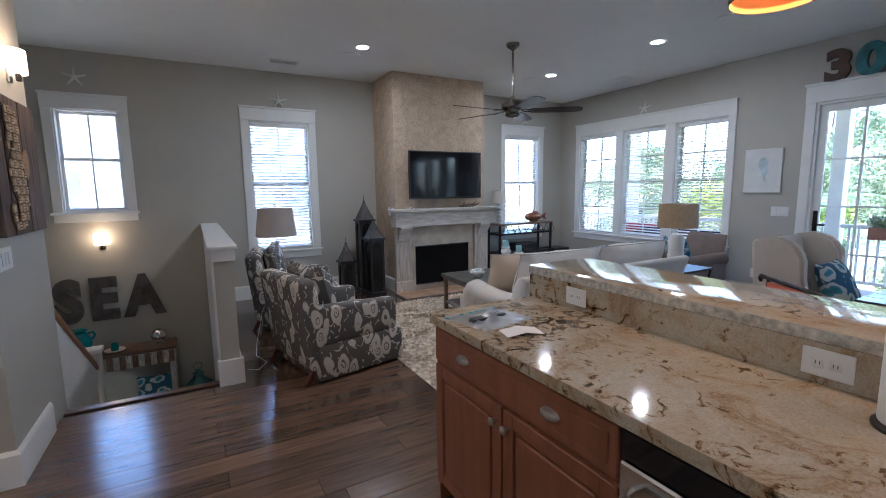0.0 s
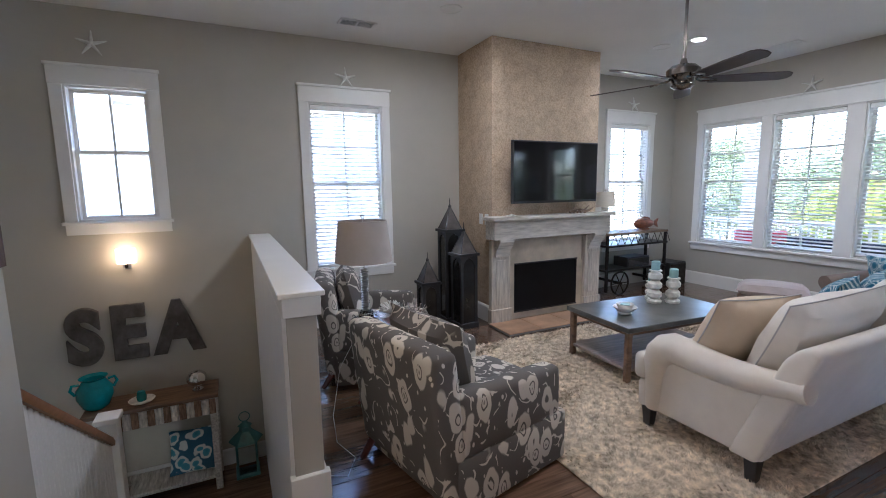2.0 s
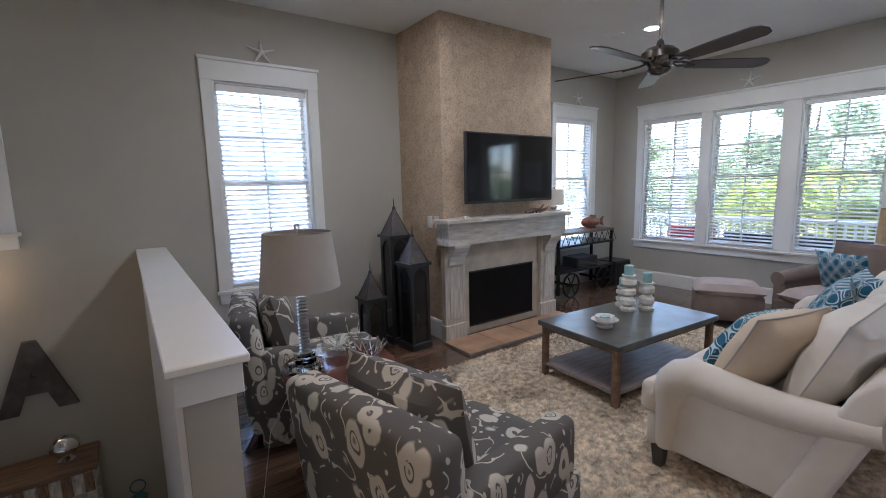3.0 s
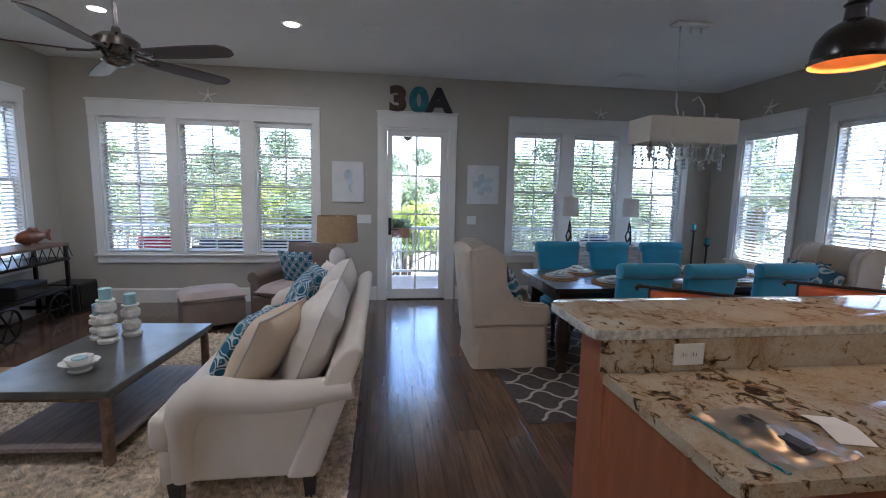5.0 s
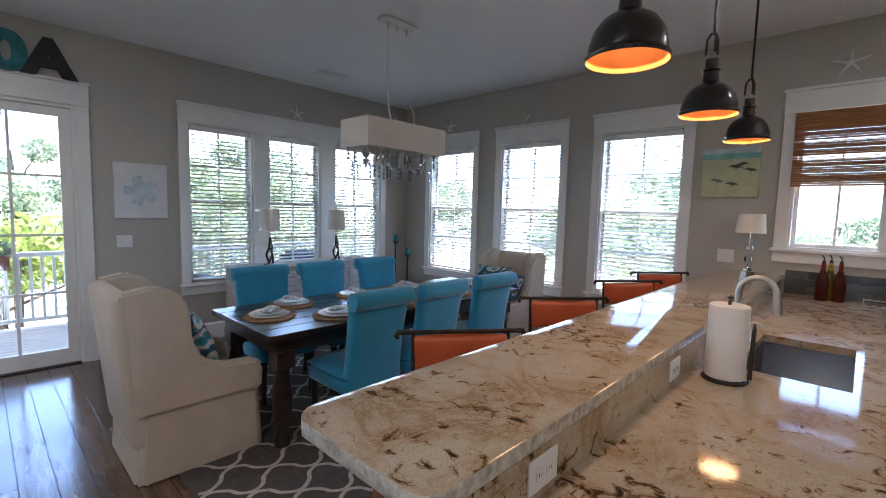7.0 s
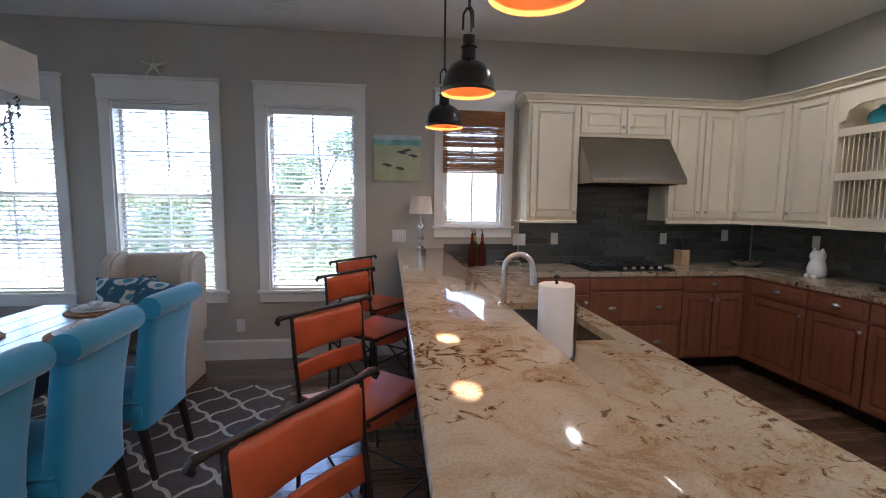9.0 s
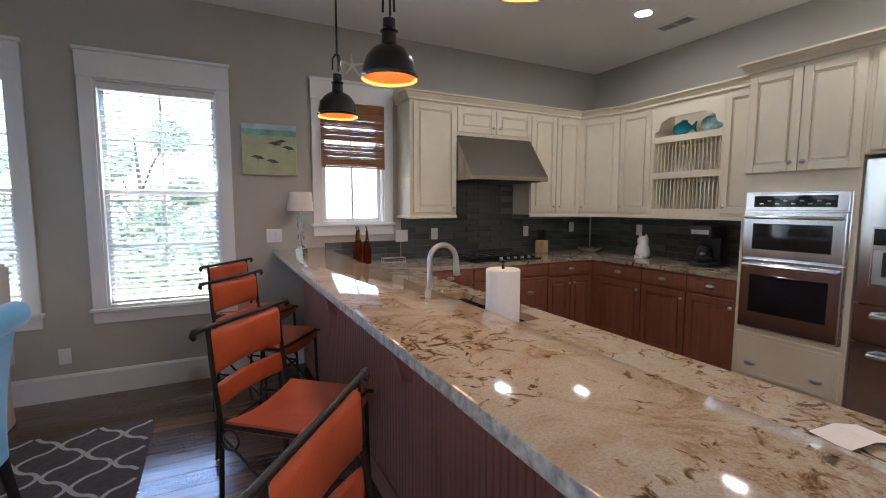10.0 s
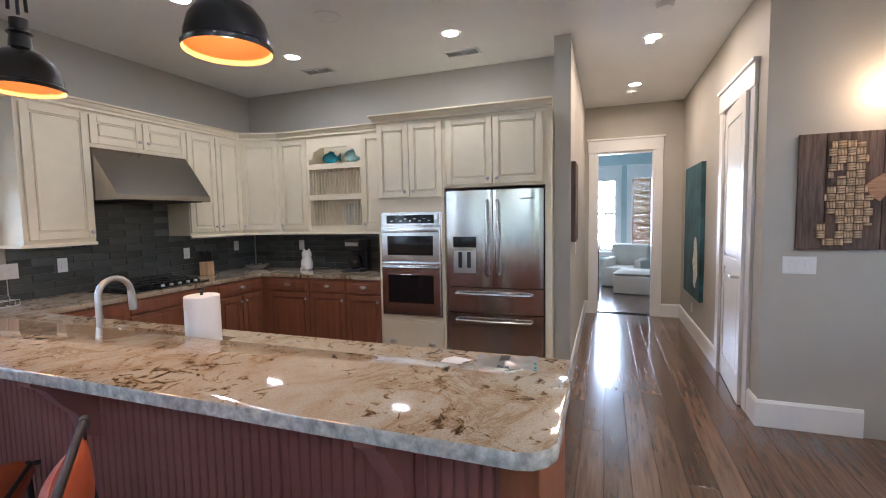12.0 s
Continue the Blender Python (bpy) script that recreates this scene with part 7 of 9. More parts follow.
M_CRYSTAL = glass("smoky_crystal", (0.72, 0.74, 0.76), 0.02, ior=1.55)
for j, y in enumerate((-0.30, -0.10, 0.10, 0.30)):
    bm = bmesh.new()
    lathe(bm, [(0.006, 2.2), (0.006, 2.02), (0.02, 2.0), (0.035, 1.975), (0.03, 1.95), (0.012, 1.93), (0.03, 1.91), (0.012, 1.88), (0.004, 1.84)], 12, centre=(0, y, 0))
    part("stem", bm, M_NICKEL, chd)
    for k in range(4):
        a = k * math.tau / 4 + 0.5 * j
        bm = bmesh.new()
        ca, sa = math.cos(a), math.sin(a)
        sweep(bm, [(0.01 * ca, y + 0.01 * sa, 1.9), (0.06 * ca, y + 0.06 * sa, 1.86), (0.12 * ca, y + 0.12 * sa, 1.875), (0.14 * ca, y + 0.14 * sa, 1.93)], 0.005, n=6)
        part("arm", bm, M_NICKEL, chd)
        bm = bmesh.new()
        for q in range(3):
            lathe(bm, [(0.0, 0), (0.013, 0.014), (0.0, 0.034)], 6, centre=(0.125 * ca, y + 0.125 * sa, 1.775 + q * 0.034), cap=False)
        part("drop", bm, M_CRYSTAL, chd, "hanging crystal drop")
        bm = bmesh.new()
        for q in range(3):
            lathe(bm, [(0.0, 0), (0.015, 0.016), (0.0, 0.036)], 6, centre=(0.16 * ca, y + 0.16 * sa, 1.895 + q * 0.036), cap=False)
        part("drop", bm, M_CRYSTAL, chd)


# bar stools
bs1 = thing("bar_stool", "wrought iron bar stool with orange leather seat and straps", "bar stool", "stools at the bar", pose(2.925, 1.64, 0, 0, 0, 143))
# faces +x
bm = bmesh.new()
for v in [0]:
    n = 10
    g = [[bm.verts.new((-0.2 + 0.42 * i / n, -0.21 + 0.42 * j / n, 0.755 - 0.03 * math.sin(math.pi * j / n) + (0.0 if i < n else -0.02))) for j in range(n + 1)] for i in range(n + 1)]
    for i in range(n):
        for j in range(n):
            bm.faces.new((g[i][j], g[i + 1][j], g[i + 1][j + 1], g[i][j + 1]))
    r = bmesh.ops.extrude_face_region(bm, geom=list(bm.faces))
    bmesh.ops.translate(bm, verts=[e for e in r["geom"] if isinstance(e, bmesh.types.BMVert)], vec=(0, 0, -0.035))
part("seat", bm, M_ORANGE, bs1, "sagging orange leather seat")
for z0, z1, thick in ((0.925, 1.10, 0.058), (0.79, 0.885, 0.045)):
    bm = bmesh.new()
    cushion(bm, z1 - z0, 0.43, thick, m=pose(-0.25, 0, (z0 + z1) / 2, 0, 90, 0), n=12, power=0.3)
    for v in bm.verts:
        v.co.x += 0.03 * (1.05 - v.co.z) - 0.035 * math.cos(math.pi * v.co.y / 0.44)
    part("back_strap", bm, M_ORANGE, bs1, "padded orange leather back strap with laced edges")
for s in (-1, 1):
    bm = bmesh.new()
    sweep(bm, [(-0.27, s * 0.21, 0.008), (-0.235, s * 0.21, 0.4), (-0.22, s * 0.21, 0.74), (-0.25, s * 0.21, 0.95), (-0.262, s * 0.21, 1.12)], 0.010, n=8)
    part("back_leg", bm, M_IRON, bs1)
    bm = bmesh.new()
    sweep(bm, [(0.23, s * 0.21, 0.008), (0.21, s * 0.21, 0.4), (0.2, s * 0.21, 0.745)], 0.010, n=8)
    part("front_leg", bm, M_IRON, bs1)
    bm = bmesh.new()
    tube(bm, (-0.22, s * 0.21, 0.735), (0.24, s * 0.21, 0.735), 0.009, n=8)
    tube(bm, (-0.25, s * 0.21, 0.28), (0.22, s * 0.21, 0.28), 0.008, n=8)
    tube(bm, (-0.23, s * 0.21, 0.70), (0.21, s * 0.21, 0.32), 0.006, n=6)
    part("side_rail", bm, M_IRON, bs1)
    bm = bmesh.new()
    ring = [(-0.17 + 0.04 * math.cos(a * math.tau / 18), s * 0.222, 0.69 + 0.04 * math.sin(a * math.tau / 18)) for a in range(18)]
    sweep(bm, ring, 0.006, n=6, close=True)
    part("ring", bm, M_IRON, bs1)
bm = bmesh.new()
tube(bm, (-0.262, -0.25, 1.115), (-0.262, 0.25, 1.115), 0.010, n=10)
for s in (-1, 1):
    sweep(bm, [(-0.262, s * 0.25, 1.115), (-0.262, s * 0.275, 1.115), (-0.262, s * 0.285, 1.10), (-0.262, s * 0.275, 1.088)], [0.012, 0.013, 0.012, 0.008], n=8)
part("top_rail", bm, M_IRON, bs1)
for z, x in ((0.28, 0.22), (0.20, -0.255), (0.735, 0.21)):
    bm = bmesh.new()
    tube(bm, (x, -0.21, z), (x, 0.21, z), 0.009, n=8)
    part("cross_rail", bm, M_IRON, bs1)
for c in bs1.children:
    c.data.transform(Matrix.Diagonal((0.88, 0.96, 0.925, 1)))
for x, y, a in ((3.01, 0.645, 139), (3.015, -0.38, 141), (3.03, -1.12, 140)):
    copy_thing(bs1, pose(x, y, 0, 0, 0, a))

# pendants over the bar
M_PENDANT = material("black_enamel", (0.012, 0.011, 0.012), 0.25, vary=0.2, coat=0.3)
# inside of the shade: orange lamp glow painted as base colour
M_PENDGLOW = material("amber_lamp_tint", (0.85, 0.42, 0.12), 0.5, vary=0.03)
M_BULB = glow("warm_bulb", (1.0, 0.66, 0.34), 0.5)
for y in (1.39, 0.36, -0.61):
    p = thing("pendant_lamp", "black enamel dome pendant lamp, lit, over the bar", "pendant lamp", "pendants over the bar", pose(2.53, y, 0))
    bm = bmesh.new()
    lathe(bm, [(0.158, 2.035), (0.162, 2.05), (0.152, 2.06), (0.15, 2.09), (0.135, 2.14), (0.105, 2.18), (0.065, 2.205), (0.045, 2.215), (0.04, 2.27), (0.05, 2.28), (0.035, 2.295), (0.035, 2.34)], 36, cap=False)
    part("shade", bm, M_PENDANT, p)
    bm = bmesh.new()
    lathe(bm, [(0.157, 2.036), (0.147, 2.06), (0.145, 2.09), (0.13, 2.138), (0.1, 2.176), (0.06, 2.2), (0.0, 2.205)], 36, cap=False)
    part("inner_shade", bm, M_PENDGLOW, p, "shade inside, coloured with the lamp's amber glow")
    bm = bmesh.new()
    lathe(bm, [(0.0, 2.085), (0.03, 2.095), (0.04, 2.12), (0.03, 2.15), (0.02, 2.19)], 18, cap=False)
    part("bulb", bm, M_BULB, p, "glowing warm bulb")
    bm = bmesh.new()
    for k in range(3):
        a = k * math.tau / 3
        sweep(bm, [(0.03 * math.cos(a), 0.03 * math.sin(a), 2.33), (0.028 * math.cos(a), 0.028 * math.sin(a), 2.40), (0.01 * math.cos(a), 0.01 * math.sin(a), 2.43)], 0.006, n=6)
    part("yoke", bm, M_PENDANT, p)
    bm = bmesh.new()
    tube(bm, (0, 0, 2.42), (0, 0, CEIL - 0.02), 0.007, n=8)
    part("rod", bm, M_PENDANT, p)
    bm = bmesh.new()
    lathe(bm, [(0.06, CEIL - 0.025), (0.065, CEIL - 0.002), (0.065, CEIL)], 20)
    part("canopy", bm, M_PENDANT, p)
    data = bpy.data.lights.new("pendant_light", "AREA")
    data.shape = "DISK"
    data.size = 0.225
    data.energy = 0.25
    data.color = (1.0, 0.56, 0.24)
    o = new("pendant_light", data)
    o.location = (2.53, y, 2.052)
    for c in p.children:
        if c.name.split(".")[0] in ("shade", "inner_shade", "bulb"):
            c.data.transform(Matrix.Translation((0, 0, 2.035)) @ Matrix.Diagonal((0.82, 0.82, 0.88, 1)) @ Matrix.Translation((0, 0, -2.035)))

# ---- ceiling fittings ----
M_CANLENS = glow("can_lens", (1.0, 0.94, 0.84), 8.0)
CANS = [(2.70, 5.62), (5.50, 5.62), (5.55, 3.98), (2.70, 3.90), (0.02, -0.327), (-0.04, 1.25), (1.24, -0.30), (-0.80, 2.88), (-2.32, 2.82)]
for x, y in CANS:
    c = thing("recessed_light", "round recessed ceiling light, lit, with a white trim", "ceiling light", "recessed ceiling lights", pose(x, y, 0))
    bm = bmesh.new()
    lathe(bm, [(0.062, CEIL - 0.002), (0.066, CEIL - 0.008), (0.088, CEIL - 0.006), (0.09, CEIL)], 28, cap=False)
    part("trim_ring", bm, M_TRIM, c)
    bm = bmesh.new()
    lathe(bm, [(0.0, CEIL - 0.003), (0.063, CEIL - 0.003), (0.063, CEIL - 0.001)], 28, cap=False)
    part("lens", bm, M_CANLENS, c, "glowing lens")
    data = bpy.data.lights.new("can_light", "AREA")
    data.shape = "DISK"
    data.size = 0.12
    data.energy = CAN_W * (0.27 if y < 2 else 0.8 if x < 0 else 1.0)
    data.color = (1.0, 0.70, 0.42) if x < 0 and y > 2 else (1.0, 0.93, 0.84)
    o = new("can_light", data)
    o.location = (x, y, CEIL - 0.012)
for x, y, r in ((2.68, 5.95, 0.10), (5.52, 3.22, 0.10), (5.35, 5.95, 0.1), (0.62, 0.48, 0.10)):
    s = thing("ceiling_speaker", "round white ceiling speaker grille", "loudspeaker", "ceiling speakers", pose(x, y, 0))
    bm = bmesh.new()
    lathe(bm, [(0.0, CEIL - 0.006), (r - 0.012, CEIL - 0.006), (r - 0.01, CEIL - 0.009), (r, CEIL - 0.007), (r, CEIL)], 30, cap=False)
    part("grille", bm, M_PLATE, s)
for x, y, rz in ((2.02, 6.60, 0), (6.60, 5.35, 90), (6.56, -0.04, 90), (3.80, -1.32, 0), (-0.41, -0.34, 90), (-0.50, 1.21, 90)):
    v_ = thing("ceiling_vent", "white louvred ceiling air vent", "air vent", "ceiling vents", pose(x, y, CEIL, 0, 0, rz))
    # no duct is cut; a dark sheet gives the shade behind the louvres
    part("backing", B((-0.15, 0.15, -0.06, 0.06, -0.002, -0.0005)), M_DARKMETAL, v_, "dark sheet standing in for the shaded duct", smooth=None)
    part("frame", B((-0.17, 0.17, -0.08, -0.06, -0.01, -0.0005), (-0.17, 0.17, 0.06, 0.08, -0.01, -0.0005), (-0.17, -0.15, -0.06, 0.06, -0.01, -0.0005), (0.15, 0.17, -0.06, 0.06, -0.01, -0.0005), (-0.006, 0.006, -0.06, 0.06, -0.01, -0.002)), M_PLATE, v_, smooth=None)
    for k in range(6):
        bm = bmesh.new()
        cube(bm, -0.15, 0.15, -0.008, 0.008, -0.001, 0.001, m=pose(0, -0.05 + k * 0.02, -0.006, 35, 0, 0))
        part("slat", bm, M_PLATE, v_, smooth=None)
for x, y, r, h in ((-0.14, 2.90, 0.065, 0.04), (-0.9, 2.86, 0.04, 0.03), (-2.6, 2.8, 0.06, 0.035)):
    bm = bmesh.new()
    lathe(bm, [(r, CEIL), (r, CEIL - h * 0.5), (r * 0.8, CEIL - h), (0, CEIL - h)], 24)
    o = part("smoke_detector", bm, M_PLATE, smooth=30)
    o.location = (x, y, 0)
    tagged(o, "round white smoke detector on the ceiling", "smoke detector")
bm = bmesh.new()
cube(bm, -0.025, 0.025, -0.03, 0.03, -0.045, 0.045, bev=0.01)
o = part("motion_sensor", bm, M_PLATE)
o.matrix_world = pose(EAST - 0.045, SOUTH + 0.045, 2.72, 0, 0, 45)
tagged(o, "small white alarm sensor in the wall corner", "sensor")

# wall sconces
M_SCONCE = glow("sconce_glass", (1.0, 0.70, 0.40), 0.9)
for place, rz, watts in (((-0.065, NORTH, 0.93), 0, 0.24), ((0.035, 4.17, 2.22), 90, 0.5)):
    s = thing("wall_sconce", "small wall sconce with a glowing frosted glass shade", "wall lamp", "wall sconces", pose(*place, 0, 0, rz))
    part("backplate", B((-0.03, 0.03, -0.015, 0, -0.11, -0.03), bev=0.004), M_NICKEL, s, smooth=None)
    bm = bmesh.new()
    n = 12
    a_ = [(0.075 * math.cos(math.pi * k / n), -0.025 - 0.065 * math.sin(math.pi * k / n)) for k in range(n + 1)]
    prism(bm, a_, -0.055, 0.075)
    part("shade", bm, M_SCONCE, s, "glowing frosted glass half-round shade")
    part("finial", B((-0.012, 0.012, -0.06, -0.035, -0.10, -0.055), bev=0.004), M_DARKMETAL, s, smooth=None)
    p = Matrix(s.matrix_world) @ Vector((0, -0.16, 0.03))
    lamp("sconce_light", p, watts, (1.0, 0.66, 0.36), 0.05)

# ---- pictures ----
M_CANVAS = material("white_canvas", (0.70, 0.71, 0.70), 0.85, vary=0.03, bump=0.3, bump_scale=250)
M_PALEBLUE = material("pale_blue_wash", (0.52, 0.62, 0.66), 0.85, vary=0.12, scale=9)
for y0, y1, sh in ((3.385, 3.805, 0), (1.505, 1.955, 1)):
    c = thing("picture", "white canvas with a faint pale blue sea motif", "picture", "pale canvases by the porch door", pose(EAST, (y0 + y1) / 2, 1.64, 0, 0, -90))
    w = (y1 - y0) / 2
    part("canvas", B((-w, w, -0.03, 0, -0.27, 0.27), bev=0.003), M_CANVAS, c, smooth=None)
    bm = bmesh.new()
    if sh == 0:
        pts = [(-0.03, 0.15), (0.02, 0.17), (0.07, 0.12), (0.05, 0.06), (0.07, 0.0), (0.04, -0.08), (0.05, -0.15), (0.02, -0.12), (-0.01, -0.02), (-0.04, 0.04), (-0.06, 0.10)]
    else:
        pts = [(0.15 * math.cos(k * math.tau / 20) * (1 if k % 4 else 0.5), 0.15 * math.sin(k * math.tau / 20) * (1 if k % 4 else 0.5)) for k in range(20)]
    prism(bm, pts, 0.0301, 0.0308, m=pose(0, 0, 0, 90, 0, 0))
    part("motif", bm, M_PALEBLUE, c, "pale blue painted shape", smooth=None)
c = thing("picture", "painting of grey shorebirds on pale yellow sand", "picture", m=pose(2.836, SOUTH, 1.93, 0, 0, 180))
M_SAND = material("painted_sand", (0.52, 0.55, 0.34), 0.8, vary=0.08, scale=6)
M_SEAP = material("painted_sea", (0.24, 0.52, 0.47), 0.8, vary=0.15, scale=9)
M_BIRD = material("painted_bird", (0.12, 0.12, 0.11), 0.8, vary=0.25, scale=25)
part("canvas", B((-0.222, 0.222, -0.03, 0, -0.215, 0.215), bev=0.003), M_SAND, c, smooth=None)
part("sea_band", B((-0.221, 0.221, -0.0312, -0.03, 0.12, 0.17)), M_SEAP, c, "turquoise painted sea", smooth=None)
part("sky_band", B((-0.221, 0.221, -0.0311, -0.03, 0.17, 0.214)), M_PALEBLUE, c, "pale painted sky", smooth=None)
for bx, bz, s in ((-0.10, -0.07, 1), (0.02, -0.10, 1), (0.09, 0.07, -1), (0.15, 0.02, 1), (0.04, 0.05, 1)):
    bm = bmesh.new()
    prism(bm, [(bx - s * 0.055, bz + 0.004), (bx - s * 0.03, bz + 0.016), (bx - s * 0.015, bz + 0.022), (bx + s * 0.03, bz + 0.012), (bx + s * 0.055, bz - 0.006), (bx + s * 0.01, bz - 0.012), (bx - s * 0.025, bz + 0.002)], 0.0301, 0.0313, m=pose(0, 0, 0, 90, 0, 0))
    for q in (0, 0.012):
        cube(bm, bx + q, bx + q + 0.002, -0.0313, -0.0301, bz - 0.035, bz - 0.008)
    part("bird", bm, M_BIRD, c, "grey painted shorebird", smooth=None)

# seahorse panel
M_PLANKDARK = material("old_barn_board", (0.12, 0.082, 0.064), 0.75, vary=0.35, scale=4, stretch=(9, 9, 0.8), bump=0.5, bump_scale=25, island=0.15)
M_CORK = material("woven_cork", (0.44, 0.32, 0.20), 0.8, vary=0.25, scale=40, island=0.25, bump=0.3)
sh = thing("wall_art", "woven seahorse on dark barn boards", "wall art", m=pose(0.035, 4.055, 1.625, 0, 0, 90))
for k in range(5):
    part("board", B((-0.365 + k * 0.146, -0.365 + (k + 1) * 0.146 - 0.003, -0.03 - 0.003 * (k % 2), 0, -0.375, 0.375), bev=0.002), M_PLANKDARK, sh, smooth=None)
HORSE = [(-0.126, 0.324), (-0.029, 0.328), (0.064, 0.306), (0.107, 0.249), (0.118, 0.178), (0.088, 0.106), (0.093, 0.035), (0.126, -0.051),
         (0.136, -0.137), (0.114, -0.237), (0.057, -0.301), (-0.029, -0.344), (-0.129, -0.349), (-0.193, -0.301), (-0.205, -0.244), (-0.179, -0.201),
         (-0.126, -0.197), (-0.102, -0.223), (-0.145, -0.240), (-0.145, -0.268), (-0.115, -0.291), (-0.072, -0.280), (-0.052, -0.244), (-0.063, -0.191),
         (-0.115, -0.137), (-0.153, -0.044), (-0.140, 0.006), (-0.093, 0.049), (-0.043, 0.099), (0.0, 0.175), (-0.072, 0.135), (-0.126, 0.085),
         (-0.153, 0.089), (-0.146, 0.120), (-0.107, 0.152), (-0.117, 0.235)]


def within_outline(x, z, poly):
    inside = False
    for (x0, z0), (x1, z1) in zip(poly, poly[1:] + poly[:1]):
        if (z0 > z) != (z1 > z) and x < x0 + (z - z0) * (x1 - x0) / (z1 - z0):
            inside = not inside
    return inside


HORSE = [(x * 0.86 - 0.10, z) for x, z in HORSE]
bm = bmesh.new()
prism(bm, HORSE, 0.033, 0.038, m=pose(0, 0, 0, 90, 0, 0))
part("silhouette", bm, material("cork_backing", (0.12, 0.075, 0.045), 0.85, vary=0.2, scale=30), sh, "dark cut-out behind the cork strips", smooth=None)
bm = bmesh.new()
cube(bm, -0.0215, 0.0215, -0.009, 0.0, -0.0066, 0.0066, bev=0.003)
cork = mesh_of("cork_strip", bm, M_CORK)
for i in range(-5, 4):
    for j in range(-8, 8):
        for k in (-1, 0, 1):
            flat_ = (i + j) % 2
            px, pz = i * 0.048 + (0 if flat_ else k * 0.0158), j * 0.048 + 0.01 + (k * 0.0158 if flat_ else 0)
            if within_outline(px, pz, HORSE):
                o = new("cork_strip", cork)
                o.parent = sh
                o.matrix_local = pose(px, -0.038, pz, 0, 0 if flat_ else 90, 0)
bm = bmesh.new()
prism(bm, [(x * 0.86 - 0.10, z) for x, z in ((0.095, 0.035), (0.13, 0.063), (0.20, 0.106), (0.235, 0.05), (0.222, -0.022), (0.178, -0.072), (0.118, -0.03))], 0.034, 0.046, m=pose(0, 0, 0, 90, 0, 0))
bmesh.ops.bevel(bm, geom=bm.edges[:], offset=0.003, segments=1, affect="EDGES")
part("fin", bm, material("carved_fin", (0.40, 0.23, 0.13), 0.7, vary=0.15, scale=9, stretch=(1, 1, 9), bump=0.3, bump_scale=20), sh, "carved tan wooden fin", smooth=None)

# ---- baseboards and hall ----
def skirting(bm, pts, h=0.19, t=0.018):
    run(bm, pts, [(0.0, 0.0), (t, 0.0), (t, h - 0.02), (t * 0.5, h), (0.0, h)])


bm = bmesh.new()
skirting(bm, [(2.60, SOUTH), (EAST, SOUTH), (EAST, 2.09)])
skirting(bm, [(EAST, 6.0 + 1.15), (EAST, 3.21)][::-1])
skirting(bm, [(EAST, NORTH), (4.87, NORTH)])
skirting(bm, [(3.378, NORTH), (1.18, NORTH)])
skirting(bm, [(3.378, 6.395), (3.378, NORTH)])
skirting(bm, [(0.035, 4.10), (0.035, HALL_N), (-0.16, HALL_N)])
skirting(bm, [(-1.19, HALL_N), (HALL_W, HALL_N), (HALL_W, 3.26)])
skirting(bm, [(HALL_W, 2.26), (HALL_W, HALL_S), (-0.45, HALL_S), (-0.45, 2.065)])
tagged(part("baseboard", bm, M_TRIM, smooth=None), "tall white painted baseboard round the room", "baseboard", kind="structure")

M_DOOR = material("door_paint", (0.78, 0.77, 0.73), 0.35, vary=0.015)
d2 = thing("door_2", "white two-panel closet door, slightly ajar, in the hall", "door", kind="structure")
x0, x1 = -1.08, -0.27
part("side_casing", B((x0 - 0.11, x0, HALL_N - 0.022, HALL_N, 0, 2.40), bev=0.002), M_TRIM, d2, smooth=None)
part("side_casing", B((x1, x1 + 0.11, HALL_N - 0.022, HALL_N, 0, 2.40), bev=0.002), M_TRIM, d2, smooth=None)
part("header", B((x0 - 0.118, x1 + 0.118, HALL_N - 0.028, HALL_N, 2.40, 2.57), bev=0.002), M_TRIM, d2, smooth=None)
part("header_cap", B((x0 - 0.132, x1 + 0.132, HALL_N - 0.046, HALL_N, 2.57, 2.595), bev=0.003), M_TRIM, d2, smooth=None)
leaf = part("leaf", B((x0 + 0.004, x1 - 0.004, HALL_N + 0.012, HALL_N + 0.05, 0.01, 2.396)), M_DOOR, d2, smooth=None)
for z0, z1 in ((0.22, 1.0), (1.14, 2.24)):
    part("panel", B((x0 + 0.13, x1 - 0.13, HALL_N + 0.004, HALL_N + 0.0125, z0, z1), bev=0.006), M_DOOR, leaf, smooth=None)
part("stile", B((x0 + 0.004, x0 + 0.115, HALL_N + 0.002, HALL_N + 0.012, 0.01, 2.396), (x1 - 0.115, x1 - 0.004, HALL_N + 0.002, HALL_N + 0.012, 0.01, 2.396), (x0 + 0.115, x1 - 0.115, HALL_N + 0.002, HALL_N + 0.012, 0.01, 0.2), (x0 + 0.115, x1 - 0.115, HALL_N + 0.002, HALL_N + 0.012, 1.02, 1.12), (x0 + 0.115, x1 - 0.115, HALL_N + 0.002, HALL_N + 0.012, 2.26, 2.396)), M_DOOR, leaf, smooth=None)
bm = bmesh.new()
tube(bm, (x1 - 0.06, HALL_N + 0.004, 1.0), (x1 - 0.06, HALL_N - 0.055, 1.0), 0.011)
tube(bm, (x1 - 0.06, HALL_N - 0.05, 1.0), (x1 - 0.17, HALL_N - 0.05, 1.0), 0.009)
part("door_handle", bm, M_NICKEL, leaf, "satin nickel lever handle")
hinge_at = Matrix.Translation((x0 + 0.004, HALL_N + 0.01, 0))
leaf.matrix_local = hinge_at @ Matrix.Rotation(radians(-3.5), 4, "Z") @ hinge_at.inverted()
